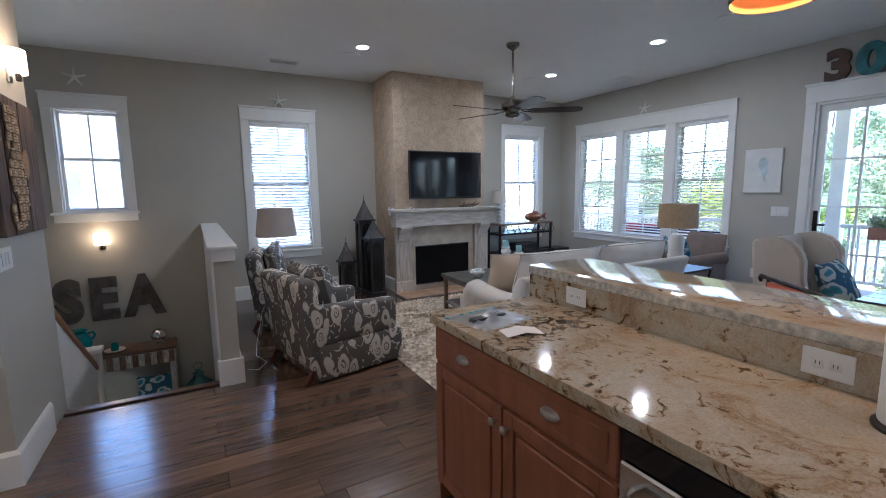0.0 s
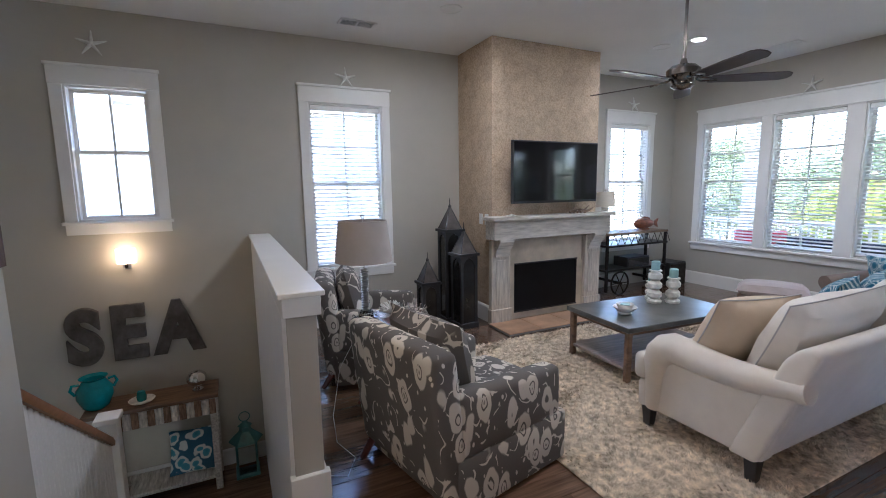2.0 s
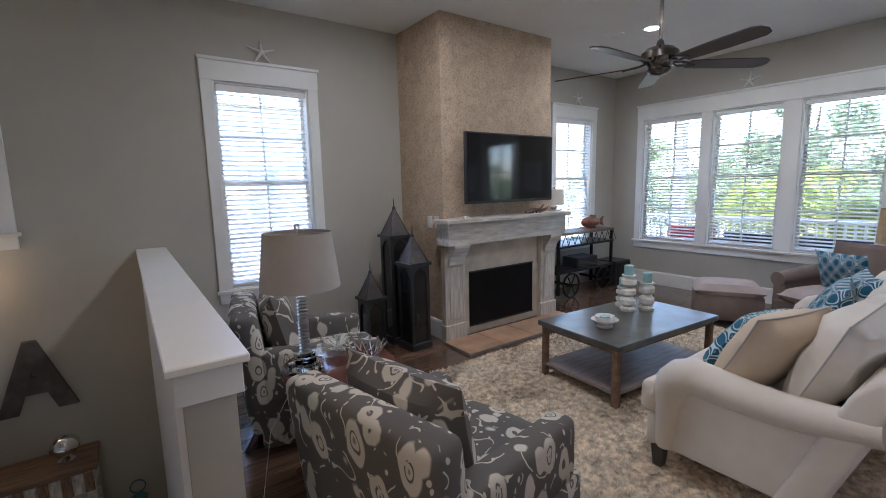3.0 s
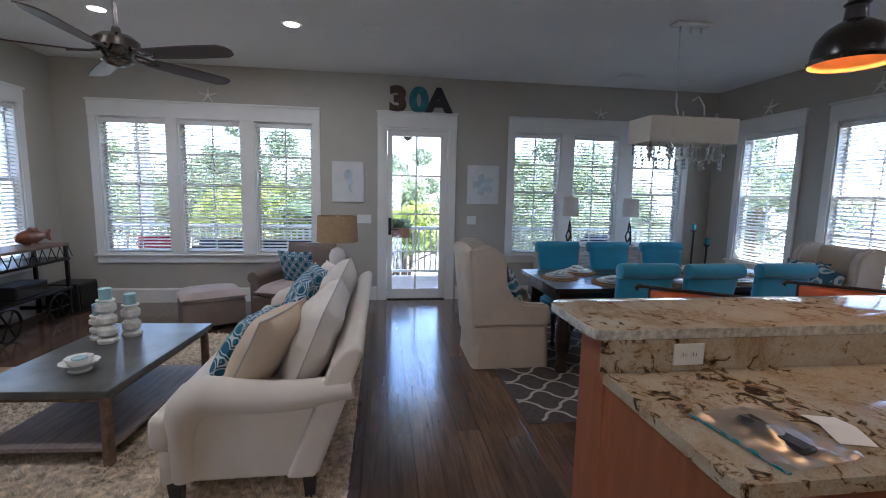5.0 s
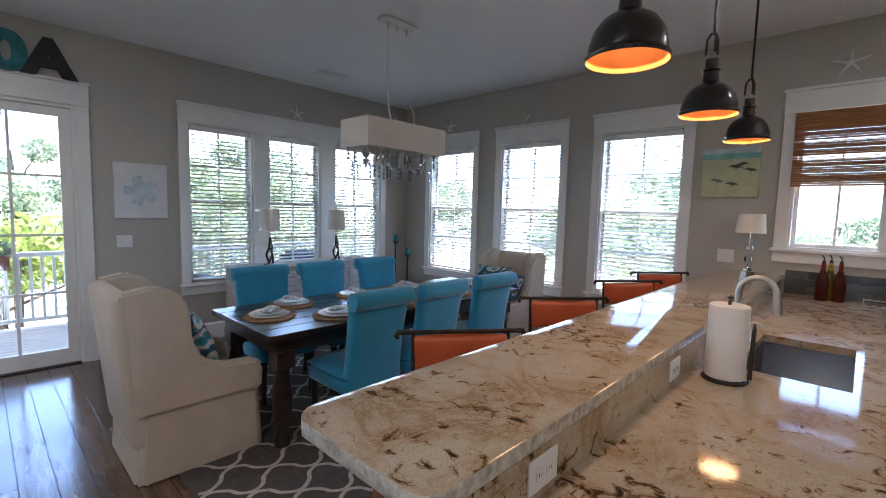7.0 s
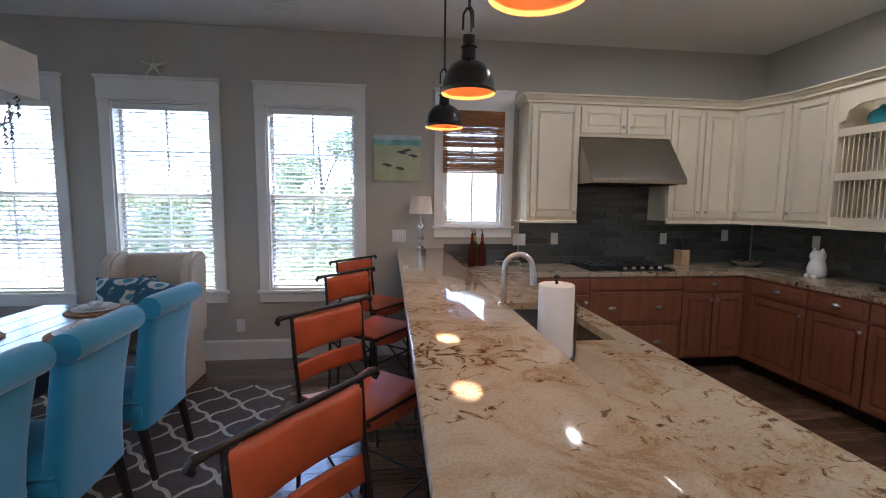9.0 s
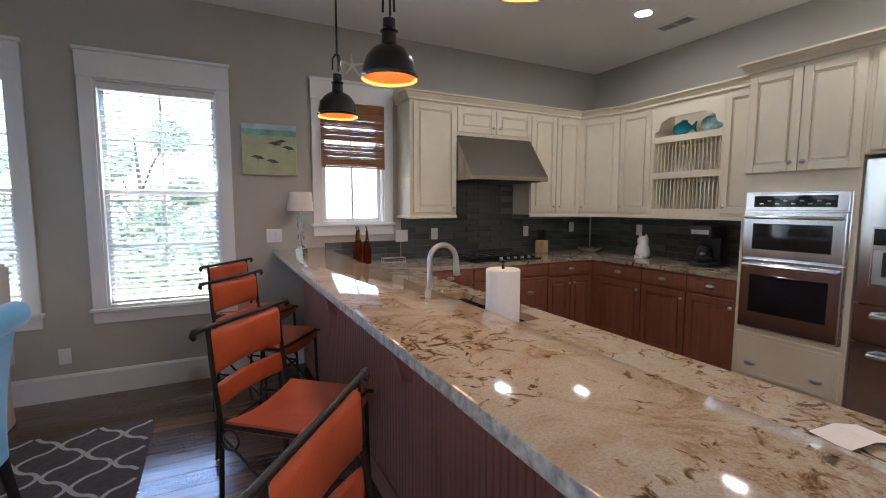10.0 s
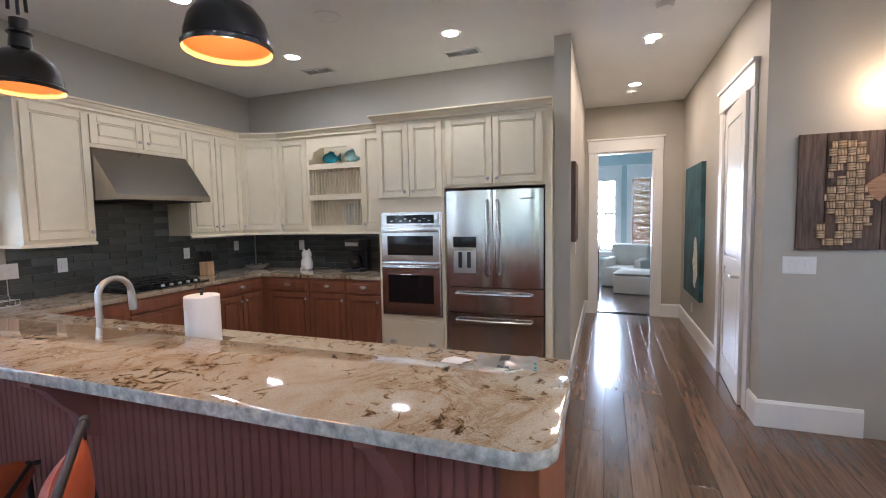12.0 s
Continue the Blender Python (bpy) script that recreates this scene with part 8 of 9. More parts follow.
for z in (0.25, 1.2, 2.15):
    part("hinge", B((x0 - 0.004, x0 + 0.012, HALL_N - 0.008, HALL_N + 0.004, z, z + 0.09)), M_NICKEL, d2, smooth=None)
d3 = thing("door_3", "white cased opening at the end of the hall", "doorway", kind="structure")
y0, y1 = 2.37, 3.15
part("side_casing", B((HALL_W, HALL_W + 0.022, y0 - 0.11, y0, 0, 2.40), bev=0.002), M_TRIM, d3, smooth=None)
part("side_casing", B((HALL_W, HALL_W + 0.022, y1, y1 + 0.11, 0, 2.40), bev=0.002), M_TRIM, d3, smooth=None)
part("header", B((HALL_W, HALL_W + 0.028, y0 - 0.118, y1 + 0.118, 2.40, 2.57), bev=0.002), M_TRIM, d3, smooth=None)
part("header_cap", B((HALL_W, HALL_W + 0.046, y0 - 0.132, y1 + 0.132, 2.57, 2.595), bev=0.003), M_TRIM, d3, smooth=None)
part("jamb", B((HALL_W - 0.14, HALL_W, y0 - 0.001, y0 + 0.025, 0, 2.40), (HALL_W - 0.14, HALL_W, y1 - 0.025, y1 + 0.001, 0, 2.40), (HALL_W - 0.14, HALL_W, y0 + 0.025, y1 - 0.025, 2.375, 2.401)), M_TRIM, d3, smooth=None)
hp = thing("picture", "large dark teal abstract canvas on the hall wall", "picture", m=pose(-2.35, HALL_N, 1.28))
M_DEEPTEAL = material("teal_painting", (0.035, 0.10, 0.12), 0.6, vary=0.35, scale=3)
part("canvas", B((-0.5, 0.5, -0.045, 0, -0.77, 0.77), bev=0.003), M_DEEPTEAL, hp, smooth=None)
bm = bmesh.new()
prism(bm, [(0.25 + 0.13 * math.cos(k * math.tau / 14) * (1 + 0.3 * math.sin(k * 3)), -0.35 + 0.3 * math.sin(k * math.tau / 14)) for k in range(14)], 0.0452, 0.0458, m=pose(0, 0, 0, 90, 0, 0))
part("motif", bm, M_CHALK, hp, "pale brushed shape", smooth=None)
hp2 = thing("wall_art", "dark wood plaque on the hall side of the pillar wall", "wall art", m=pose(-0.72, HALL_S, 1.62, 0, 0, 180))
for k in range(3):
    part("board", B((-0.2 + k * 0.135, -0.2 + (k + 1) * 0.135 - 0.003, -0.04, 0, -0.36, 0.36), bev=0.003), M_PLANKDARK, hp2, smooth=None)
plate((-1.15, HALL_S, 1.16), 180, 0.075, 0.118, "switch", on="hall wall")
plate((-2.5, HALL_N, 0.33), 0, on="hall wall")
plate((1.6, NORTH, 0.35), 0, on="wall")
plate((3.378, 6.62, 1.16), -90, 0.075, 0.118, "switch", on="stone chimney side")
plate((3.378, 6.50, 1.16), -90, 0.075, 0.118, "switch", on="stone chimney side")
plate((EAST, 3.62, 0.33), -90, on="wall")

# bedroom beyond the hall
M_BEDWALL = material("aqua_wall_paint", (0.44, 0.56, 0.56), 0.6, vary=0.02)
wall("wall_bedroom_west", "y", -7.4, -1, 0.6, 5.2, -0.3, CEIL, [(2.25, 2.75, 0.62, 2.30), (3.05, 3.75, 0.62, 2.30)], mat=M_BEDWALL, label="pale aqua painted bedroom wall")
wall("wall_bedroom_south", "x", 0.6, -1, -7.4, HALL_W - 0.14, -0.3, CEIL, mat=M_BEDWALL, label="pale aqua painted bedroom wall")
wall("wall_bedroom_north", "x", 5.2, 1, -7.4, HALL_W - 0.14, -0.3, CEIL, mat=M_BEDWALL, label="pale aqua painted bedroom wall")
wall("wall_bedroom_east", "y", HALL_W - 0.14, -1, 0.6, 5.2, -0.3, CEIL, [(2.37, 3.15, 0.0, 2.40)], thick=0.02, mat=M_BEDWALL, label="pale aqua painted bedroom wall")
SIDES["w"] = lambda u, v, z: (-7.4 - v, u, z)
window("w", [(2.25, 2.75, 0.62, 2.30)], "white double-hung bedroom window", blinds=False)
window("w", [(3.05, 3.75, 0.62, 2.30)], "white bedroom window behind a bamboo shade", blinds=False)
b2 = thing("bamboo_shade", "brown woven bamboo shade lowered over the bedroom window", "window shade")
for k in range(60):
    bm = bmesh.new()
    z = 0.66 + k * 0.0268
    cube(bm, -7.392, -7.385, 3.08, 3.72, z, z + 0.0255)
    part("slat", bm, M_BAMBOO, b2, smooth=None)
for y0, y1 in ((2.28, 2.72),):
    data = bpy.data.lights.new("bedroom_window_sky", "AREA")
    data.shape = "RECTANGLE"
    data.size, data.size_y = 1.6, y1 - y0
    data.energy = 5.0
    data.color = (0.85, 0.94, 1.0)
    o = new("bedroom_window_sky", data)
    o.matrix_world = pose(-7.36, (y0 + y1) / 2, 1.45, 0, -90, 0)
sl = thing("slipper_chair", "white slipcovered chair in the bedroom", "armchair", m=pose(-6.3, 2.9, 0, 0, 0, -20))
part("skirt", B((-0.38, 0.38, -0.38, 0.38, 0.008, 0.40), bev=0.03, seg=2), M_LINEN, sl)
part("backrest", B((-0.42, -0.22, -0.38, 0.38, 0.3, 0.85), bev=0.06, seg=3), M_LINEN, sl)
part("arm", B((-0.3, 0.36, 0.26, 0.40, 0.3, 0.58), bev=0.05, seg=3), M_LINEN, sl)
part("arm", B((-0.3, 0.36, -0.40, -0.26, 0.3, 0.58), bev=0.05, seg=3), M_LINEN, sl)
oo = thing("ottoman", "white slipcovered ottoman in the bedroom", "ottoman", m=pose(-5.45, 3.05, 0, 0, 0, -10))
part("skirt", B((-0.3, 0.3, -0.36, 0.36, 0.008, 0.34), bev=0.02, seg=2), M_LINEN, oo)
bm = bmesh.new()
cushion(bm, 0.62, 0.74, 0.12, m=pose(0, 0, 0.38), n=8, power=0.25)
part("cushion", bm, M_LINEN, oo)
ds_ = thing("dresser", "dark wood dresser inside the bedroom door", "dresser", m=pose(-4.6, 2.18, 0))
part("body", B((-0.5, 0.5, -0.24, 0.22, 0.1, 0.92), bev=0.004), M_BURG, ds_, smooth=None)
part("top", B((-0.53, 0.53, -0.26, 0.25, 0.92, 0.96), bev=0.006), M_CHALK, ds_, smooth=None)
for sx in (-0.44, 0.44):
    part("foot", B((sx - 0.05, sx + 0.05, -0.2, 0.2, 0, 0.1)), M_BURG, ds_, smooth=None)

# ---- stairs and landing ----
M_TREAD = material("stair_tread", (0.09, 0.048, 0.028), 0.32, vary=0.2, scale=5, stretch=(0.6, 7, 7), coat=0.2)
st_ = thing("staircase", "short flight of dark wood stairs going down to the landing", "stairs", kind="structure")
part("nosing", B((0.04, 0.987, 4.33, 4.40, -0.02, 0.002), bev=0.004), M_TREAD, st_, smooth=None)
for k in range(7):
    z = -0.19 * (k + 1)
    y = 4.37 + 0.27 * k
    if k < 6:
        part("tread", B((0.04, 0.987, y - 0.0, y + 0.29, z - 0.03, z), bev=0.004), M_TREAD, st_, smooth=None)
    part("riser", B((0.04, 0.987, y - 0.008, y + 0.004, z, z + 0.165 if k else -0.02)), M_TRIM, st_, smooth=None)
gd = thing("stair_guard", "white beaded stair guard with an oak handrail", "stair guard", kind="structure")
ya, za, yb, zb = 4.47, 0.80, 5.80, -0.15
M_OAK = material("oak_rail", (0.27, 0.125, 0.055), 0.35, vary=0.12, scale=5, stretch=(6, 1, 6))
for k in range(24):
    y = ya + 0.02 + k * 0.054
    zt = za + (zb - za) * (y + 0.025 - ya) / (yb - ya) - 0.05
    part("board", B((-0.05, -0.02, y, y + 0.051, max(LOW, zt - 1.0), zt), bev=0.004), M_TRIM, gd, smooth=None)
bm = bmesh.new()
sec = [(-0.032, -0.03), (0.032, -0.03), (0.036, 0.0), (0.028, 0.028), (-0.028, 0.028), (-0.036, 0.0)]
a = [bm.verts.new((-0.035 + x, ya + 0.005, za + z - 0.03)) for x, z in sec]
b = [bm.verts.new((-0.035 + x, yb, zb + z - 0.02)) for x, z in sec]
for k in range(6):
    bm.faces.new((a[k], a[(k + 1) % 6], b[(k + 1) % 6], b[k]))
bm.faces.new(a[::-1])
bm.faces.new(b)
part("handrail", bm, M_OAK, gd, "reddish oak handrail")
n0 = part("newel_post", B((-0.09, 0.02, yb, yb + 0.11, LOW, -0.04), bev=0.004), M_TRIM, gd, smooth=None)
part("newel_cap", B((-0.11, 0.037, yb - 0.02, yb + 0.13, -0.04, 0.0), bev=0.006), M_TRIM, n0, smooth=None)
bm = bmesh.new()
skirting(bm, [(0.987, NORTH), (-1.2, NORTH)], h=0.17)
bmesh.ops.translate(bm, verts=bm.verts, vec=(0, 0, LOW))
tagged(part("trim", bm, M_TRIM, smooth=None), "white baseboard on the landing", "baseboard", kind="structure")

cn = thing("console_table", "weathered console table with whitewashed strip drawers on the landing", "console table", m=pose(0.115, 6.93, LOW))
H = 0.965
part("top", B((-0.56, 0.48, -0.19, 0.19, H - 0.035, H), bev=0.004), M_OLDWOOD, cn, smooth=None)
part("case", B((-0.46, 0.46, -0.16, 0.17, H - 0.20, H - 0.035)), M_DISTRESS, cn, smooth=None)
M_STRIPA = material("peeling_white_strip", (0.58, 0.54, 0.48), 0.75, vary=0.25, scale=12, stretch=(4, 4, 1), bump=0.3)
M_STRIPB = material("worn_brown_strip", (0.24, 0.15, 0.10), 0.75, vary=0.3, scale=12, stretch=(4, 4, 1), bump=0.3)
for k in range(15):
    x = -0.455 + k * 0.061
    part("strip", B((x, x + 0.056, -0.172, -0.16, H - 0.195, H - 0.045), bev=0.004), M_STRIPA if k % 2 else M_STRIPB, cn, smooth=None)
for sx in (-0.43, 0.43):
    for sy in (-0.14, 0.15):
        part("leg", B((sx - 0.03, sx + 0.03, sy - 0.03, sy + 0.03, 0.0, H - 0.035), bev=0.004), M_DISTRESS, cn, smooth=None)
part("shelf", B((-0.46, 0.46, -0.17, 0.18, 0.12, 0.155), bev=0.003), M_DISTRESS, cn, smooth=None)
tp = LOW + H
bm = bmesh.new()
lathe(bm, [(0.06, 0), (0.10, 0.03), (0.135, 0.12), (0.13, 0.19), (0.09, 0.25), (0.085, 0.27), (0.105, 0.29), (0.1, 0.29), (0.078, 0.268), (0.08, 0.25), (0.0, 0.05)], 30, cap=False)
for s in (-1, 1):
    sweep(bm, [(s * 0.10, 0, 0.245), (s * 0.15, 0, 0.25), (s * 0.165, 0, 0.21), (s * 0.135, 0, 0.16)], 0.012, n=8)
o = part("jug", bm, M_TURQ, smooth=50)
o.matrix_world = pose(-0.36, 6.92, tp, 0, 0, 20)
tagged(o, "round turquoise glazed jug with two handles on the console", "jug")
bm = bmesh.new()
lathe(bm, [(0.05, 0), (0.09, 0.01), (0.105, 0.025), (0.09, 0.02), (0, 0.012)], 20, cap=False)
dsh = thing("candle_dish", "shell-edged dish with a small turquoise candle", "candle holder", m=pose(-0.02, 6.88, tp))
part("dish", bm, M_CHALK, dsh)
bm = bmesh.new()
lathe(bm, [(0.035, 0.012), (0.04, 0.05), (0.03, 0.1), (0, 0.105)], 16)
part("candle", bm, M_TURQ, dsh)
bm = bmesh.new()
bmesh.ops.create_uvsphere(bm, u_segments=24, v_segments=14, radius=0.085)
for v in bm.verts:
    a = math.atan2(v.co.y, v.co.x)
    k = 1 + 0.05 * math.sin(a * 8)
    v.co.x *= k
    v.co.y *= k
    v.co.z = v.co.z * 0.9 + 0.115
lathe(bm, [(0.05, 0), (0.05, 0.01), (0.02, 0.03), (0.02, 0.05)], 16)
o = part("silver_orb", bm, M_CHROME, smooth=50)
o.matrix_world = pose(0.42, 6.93, tp)
tagged(o, "ribbed mercury glass orb on a small foot", "ornament")
pillow((0.34, 6.93, LOW + 0.155 + 0.21), (74, 0, -6), (0.42, 0.42), M_BLUEFLOWER, "white throw pillow with a blue octopus print on the shelf", 0.14)
bm = bmesh.new()
for k in range(6):
    a = k * math.tau / 6
    tube(bm, (0, 0, 0.04), (0.08 * math.cos(a), 0.08 * math.sin(a), 0.03 + 0.07 * (k % 2)), 0.012, 0.006, n=6)
lathe(bm, [(0.05, 0), (0.04, 0.02), (0.02, 0.05)], 10)
o = part("coral_ornament", bm, M_CHALK, smooth=60)
o.matrix_world = pose(-0.25, 6.9, LOW + 0.155)
tagged(o, "white coral piece on the lower console shelf", "ornament")
M_TEALGLASS = material("teal_lantern_paint", (0.03, 0.13, 0.14), 0.4, vary=0.2)
ln = thing("lantern", "teal painted metal lantern on the landing floor", "lantern", m=pose(0.80, 6.92, LOW))
part("base", B((-0.11, 0.11, -0.11, 0.11, 0, 0.04), bev=0.006), M_TEALGLASS, ln, smooth=None)
for sx in (-1, 1):
    for sy in (-1, 1):
        part("post", B((sx * 0.09 - 0.01, sx * 0.09 + 0.01, sy * 0.09 - 0.01, sy * 0.09 + 0.01, 0.04, 0.36)), M_TEALGLASS, ln, smooth=None)
part("pane", B((-0.085, 0.085, -0.085, 0.085, 0.04, 0.36)), M_CLEAR, ln, smooth=None)
bm = bmesh.new()
lathe(bm, [(0.16, 0.36), (0.15, 0.38), (0.06, 0.46), (0.05, 0.50), (0.07, 0.51), (0.0, 0.56)], 6)
part("roof", bm, M_TEALGLASS, ln, smooth=None)
bm = bmesh.new()
sweep(bm, [(0.05 * math.cos(k * math.tau / 16), 0, 0.60 + 0.05 * math.sin(k * math.tau / 16)) for k in range(16)], 0.005, n=6, close=True)
part("ring", bm, M_TEALGLASS, ln)

# ---- rugs ----
M_SHAG = material("cream_shag", (0.60, 0.51, 0.385), 0.95, vary=0.3, scale=24)
RX0, RX1, RY0, RY1 = 2.36, 5.75, 3.30, 5.83
rg = thing("shag_rug", "thick cream shag rug under the sofa and coffee table", "rug")
part("backing", B((RX0, RX1, RY0, RY1, 0.001, 0.012), bev=0.003), M_SHAG, rg, smooth=None)
rng = np.random.default_rng(5)
N_T = 62000
px = rng.uniform(RX0, RX1, N_T)
py = rng.uniform(RY0, RY1, N_T)
ang = rng.uniform(0, math.tau, N_T)
swirl = np.sin(px * 9 + 2 * np.sin(py * 6)) + np.cos(py * 11)
ang = ang * 0.45 + swirl * 1.3
ht = rng.uniform(0.016, 0.034, N_T)
ln_ = rng.uniform(0.012, 0.032, N_T)
wd = 0.0065
dx, dy = np.cos(ang), np.sin(ang)
base_l = np.stack([px - dy * wd, py + dx * wd, np.full(N_T, 0.010)], 1)
base_r = np.stack([px + dy * wd, py - dx * wd, np.full(N_T, 0.010)], 1)
tip = np.stack([px + dx * ln_, py + dy * ln_, ht], 1)
vv = np.stack([base_l, base_r, tip], 1).reshape(-1, 3)
me = bpy.data.meshes.new("pile")
me.vertices.add(len(vv))
me.vertices.foreach_set("co", vv.astype(np.float32).ravel())
me.loops.add(len(vv))
me.loops.foreach_set("vertex_index", np.arange(len(vv), dtype=np.int32))
me.polygons.add(N_T)
me.polygons.foreach_set("loop_start", np.arange(0, len(vv), 3, dtype=np.int32))
me.polygons.foreach_set("loop_total", np.full(N_T, 3, dtype=np.int32))
me.update()
me.materials.append(M_SHAG)
o = new("pile", me)
o.parent = rg
tagged(o, kind="stuff")

M_RUGGREY = material("grey_flatweave", (0.085, 0.075, 0.072), 0.95, vary=0.12, scale=30, bump=0.4, bump_scale=200)
M_RUGLINE = material("ivory_flatweave", (0.50, 0.47, 0.42), 0.95, vary=0.08, scale=30, bump=0.4, bump_scale=200)
r2 = thing("trellis_rug", "dark grey dining rug with an ivory trellis pattern", "rug")
QX0, QX1, QY0, QY1 = 3.69, 6.15, -1.14, 2.16
part("field", B((QX0, QX1, QY0, QY1, 0.001, 0.007), bev=0.002), M_RUGGREY, r2, smooth=None)
bm = bmesh.new()
PX_, PY_, LW = 0.16, 0.36, 0.012


def ogee(f):
    """Half-period of a trellis side, from a lobe to a neck, with a small shoulder."""
    f = f % 1.0
    g = f if f < 0.5 else 1 - f
    s = g / 0.5
    return (s * s * (3 - 2 * s)) * 0.78 + (0.22 if s > 0.62 else (0.0 if s < 0.5 else 0.22 * (s - 0.5) / 0.12))


def ribbon(bm, pts):
    """A flat strip of even width along points in plan, cut where it leaves the rug."""
    prev = None
    for a, p, b in zip([pts[0]] + pts[:-1], pts, pts[1:] + [pts[-1]]):
        d = Vector((b[0] - a[0], b[1] - a[1])).normalized()
        n = Vector((-d.y, d.x)) * LW
        if not (QX0 + 2 * LW < p[0] < QX1 - 2 * LW):
            prev = None
            continue
        cur = (bm.verts.new((p[0] - n.x, p[1] - n.y, 0.0086)), bm.verts.new((p[0] + n.x, p[1] + n.y, 0.0086)))
        if prev:
            bm.faces.new((prev[0], prev[1], cur[1], cur[0]))
        prev = cur


nx = int((QX1 - QX0) / PX_) + 2
steps = int((QY1 - QY0) / 0.0125)
for i in range(0, nx, 2):
    for sgn in (-1, 1):
        pts = []
        for k in range(steps + 1):
            y = QY0 + 0.02 + (QY1 - QY0 - 0.04) * k / steps
            pts.append((QX0 + i * PX_ + sgn * (0.06 + 0.88 * ogee((y - QY0) / PY_)) * PX_, y))
        ribbon(bm, pts)
tagged(part("trellis", bm, M_RUGLINE, r2, "ivory woven trellis lines", smooth=None), kind="stuff")
# ---- outside ----
M_DECK = material("grey_deck_board", (0.42, 0.39, 0.35), 0.7, vary=0.15, scale=5, stretch=(6, 0.6, 6), island=0.15)
M_PORCHWHITE = material("porch_white", (0.75, 0.75, 0.73), 0.5, vary=0.03)
M_NAVY = material("navy_cushion", (0.02, 0.03, 0.085), 0.8, vary=0.15)
M_WICKER = material("dark_wicker", (0.035, 0.03, 0.03), 0.7, vary=0.3, scale=60, bump=0.6, bump_scale=90)
M_REDCH = material("red_plastic", (0.38, 0.02, 0.045), 0.4, vary=0.08)
M_SANDG = material("sandy_ground", (0.37, 0.35, 0.27), 0.95, vary=0.35, scale=0.6)
M_BARK = material("pine_bark", (0.10, 0.07, 0.05), 0.9, vary=0.25, scale=8, bump=0.5)
M_TERRAPOT = material("terracotta_trough", (0.24, 0.085, 0.05), 0.7, vary=0.12)


def leafy(name, c0, c1):
    m = material(name, c0, 0.6, vary=0.2)
    gi = node_of(m, "ShaderNodeNewGeometry")
    m.node_tree.links.new(ramp_of(m, gi.outputs["Random Per Island"], [(0.0, c0), (1.0, c1)]), shader_of(m).inputs["Base Color"])
    shader_of(m).inputs["Specular IOR Level"].default_value = 0.2
    tl, mx = node_of(m, "ShaderNodeBsdfTranslucent"), node_of(m, "ShaderNodeMixShader")
    mx.inputs[0].default_value = 0.4
    src = [l for l in m.node_tree.links if l.to_socket == shader_of(m).inputs["Base Color"]][0].from_socket
    m.node_tree.links.new(src, tl.inputs["Color"])
    m.node_tree.links.new(shader_of(m).outputs[0], mx.inputs[1])
    m.node_tree.links.new(tl.outputs[0], mx.inputs[2])
    m.node_tree.links.new(mx.outputs[0], m.node_tree.nodes["Material Output"].inputs["Surface"])
    return m


M_LEAF = leafy("oak_leaves", (0.11, 0.15, 0.085), (0.23, 0.28, 0.17))
M_LEAF2 = leafy("pale_leaves", (0.19, 0.24, 0.14), (0.34, 0.39, 0.24))
M_LIME = leafy("lime_leaves", (0.17, 0.23, 0.05), (0.34, 0.38, 0.11))
M_PALM = leafy("palm_fronds", (0.07, 0.13, 0.07), (0.17, 0.26, 0.14))

tagged(part("ground", B((-900, 900, -900, 900, -3.6, -3.4)), M_SANDG, smooth=None), "sandy scrub ground round the raised house", "ground", kind="structure")


def leaves_mesh(name, centres, radii, count_, size, mat, rng, flat=0.75):
    """Many small two-triangle leaves gathered in clumps."""
    k = rng.integers(0, len(centres), count_)
    d = rng.normal(size=(count_, 3))
    d /= np.linalg.norm(d, axis=1)[:, None]
    r = rng.uniform(0.35, 1.0, count_) ** 0.6
    p = centres[k] + d * (radii[k] * r)[:, None] * np.array([1, 1, flat])
    a = rng.normal(size=(count_, 3))
    a /= np.linalg.norm(a, axis=1)[:, None]
    b = np.cross(a, rng.normal(size=(count_, 3)))
    b /= np.linalg.norm(b, axis=1)[:, None]
    s = size * rng.uniform(0.6, 1.4, count_)[:, None]
    q = np.stack([p - a * s, p + b * s * 0.45, p + a * s, p - b * s * 0.45], 1).reshape(-1, 3)
    me = bpy.data.meshes.new(name)
    me.vertices.add(len(q))
    me.vertices.foreach_set("co", q.astype(np.float32).ravel())
    me.loops.add(len(q))
    me.loops.foreach_set("vertex_index", np.arange(len(q), dtype=np.int32))
    me.polygons.add(count_)
    me.polygons.foreach_set("loop_start", np.arange(0, len(q), 4, dtype=np.int32))
    me.polygons.foreach_set("loop_total", np.full(count_, 4, dtype=np.int32))
    me.update()
    me.materials.append(mat)
    return me


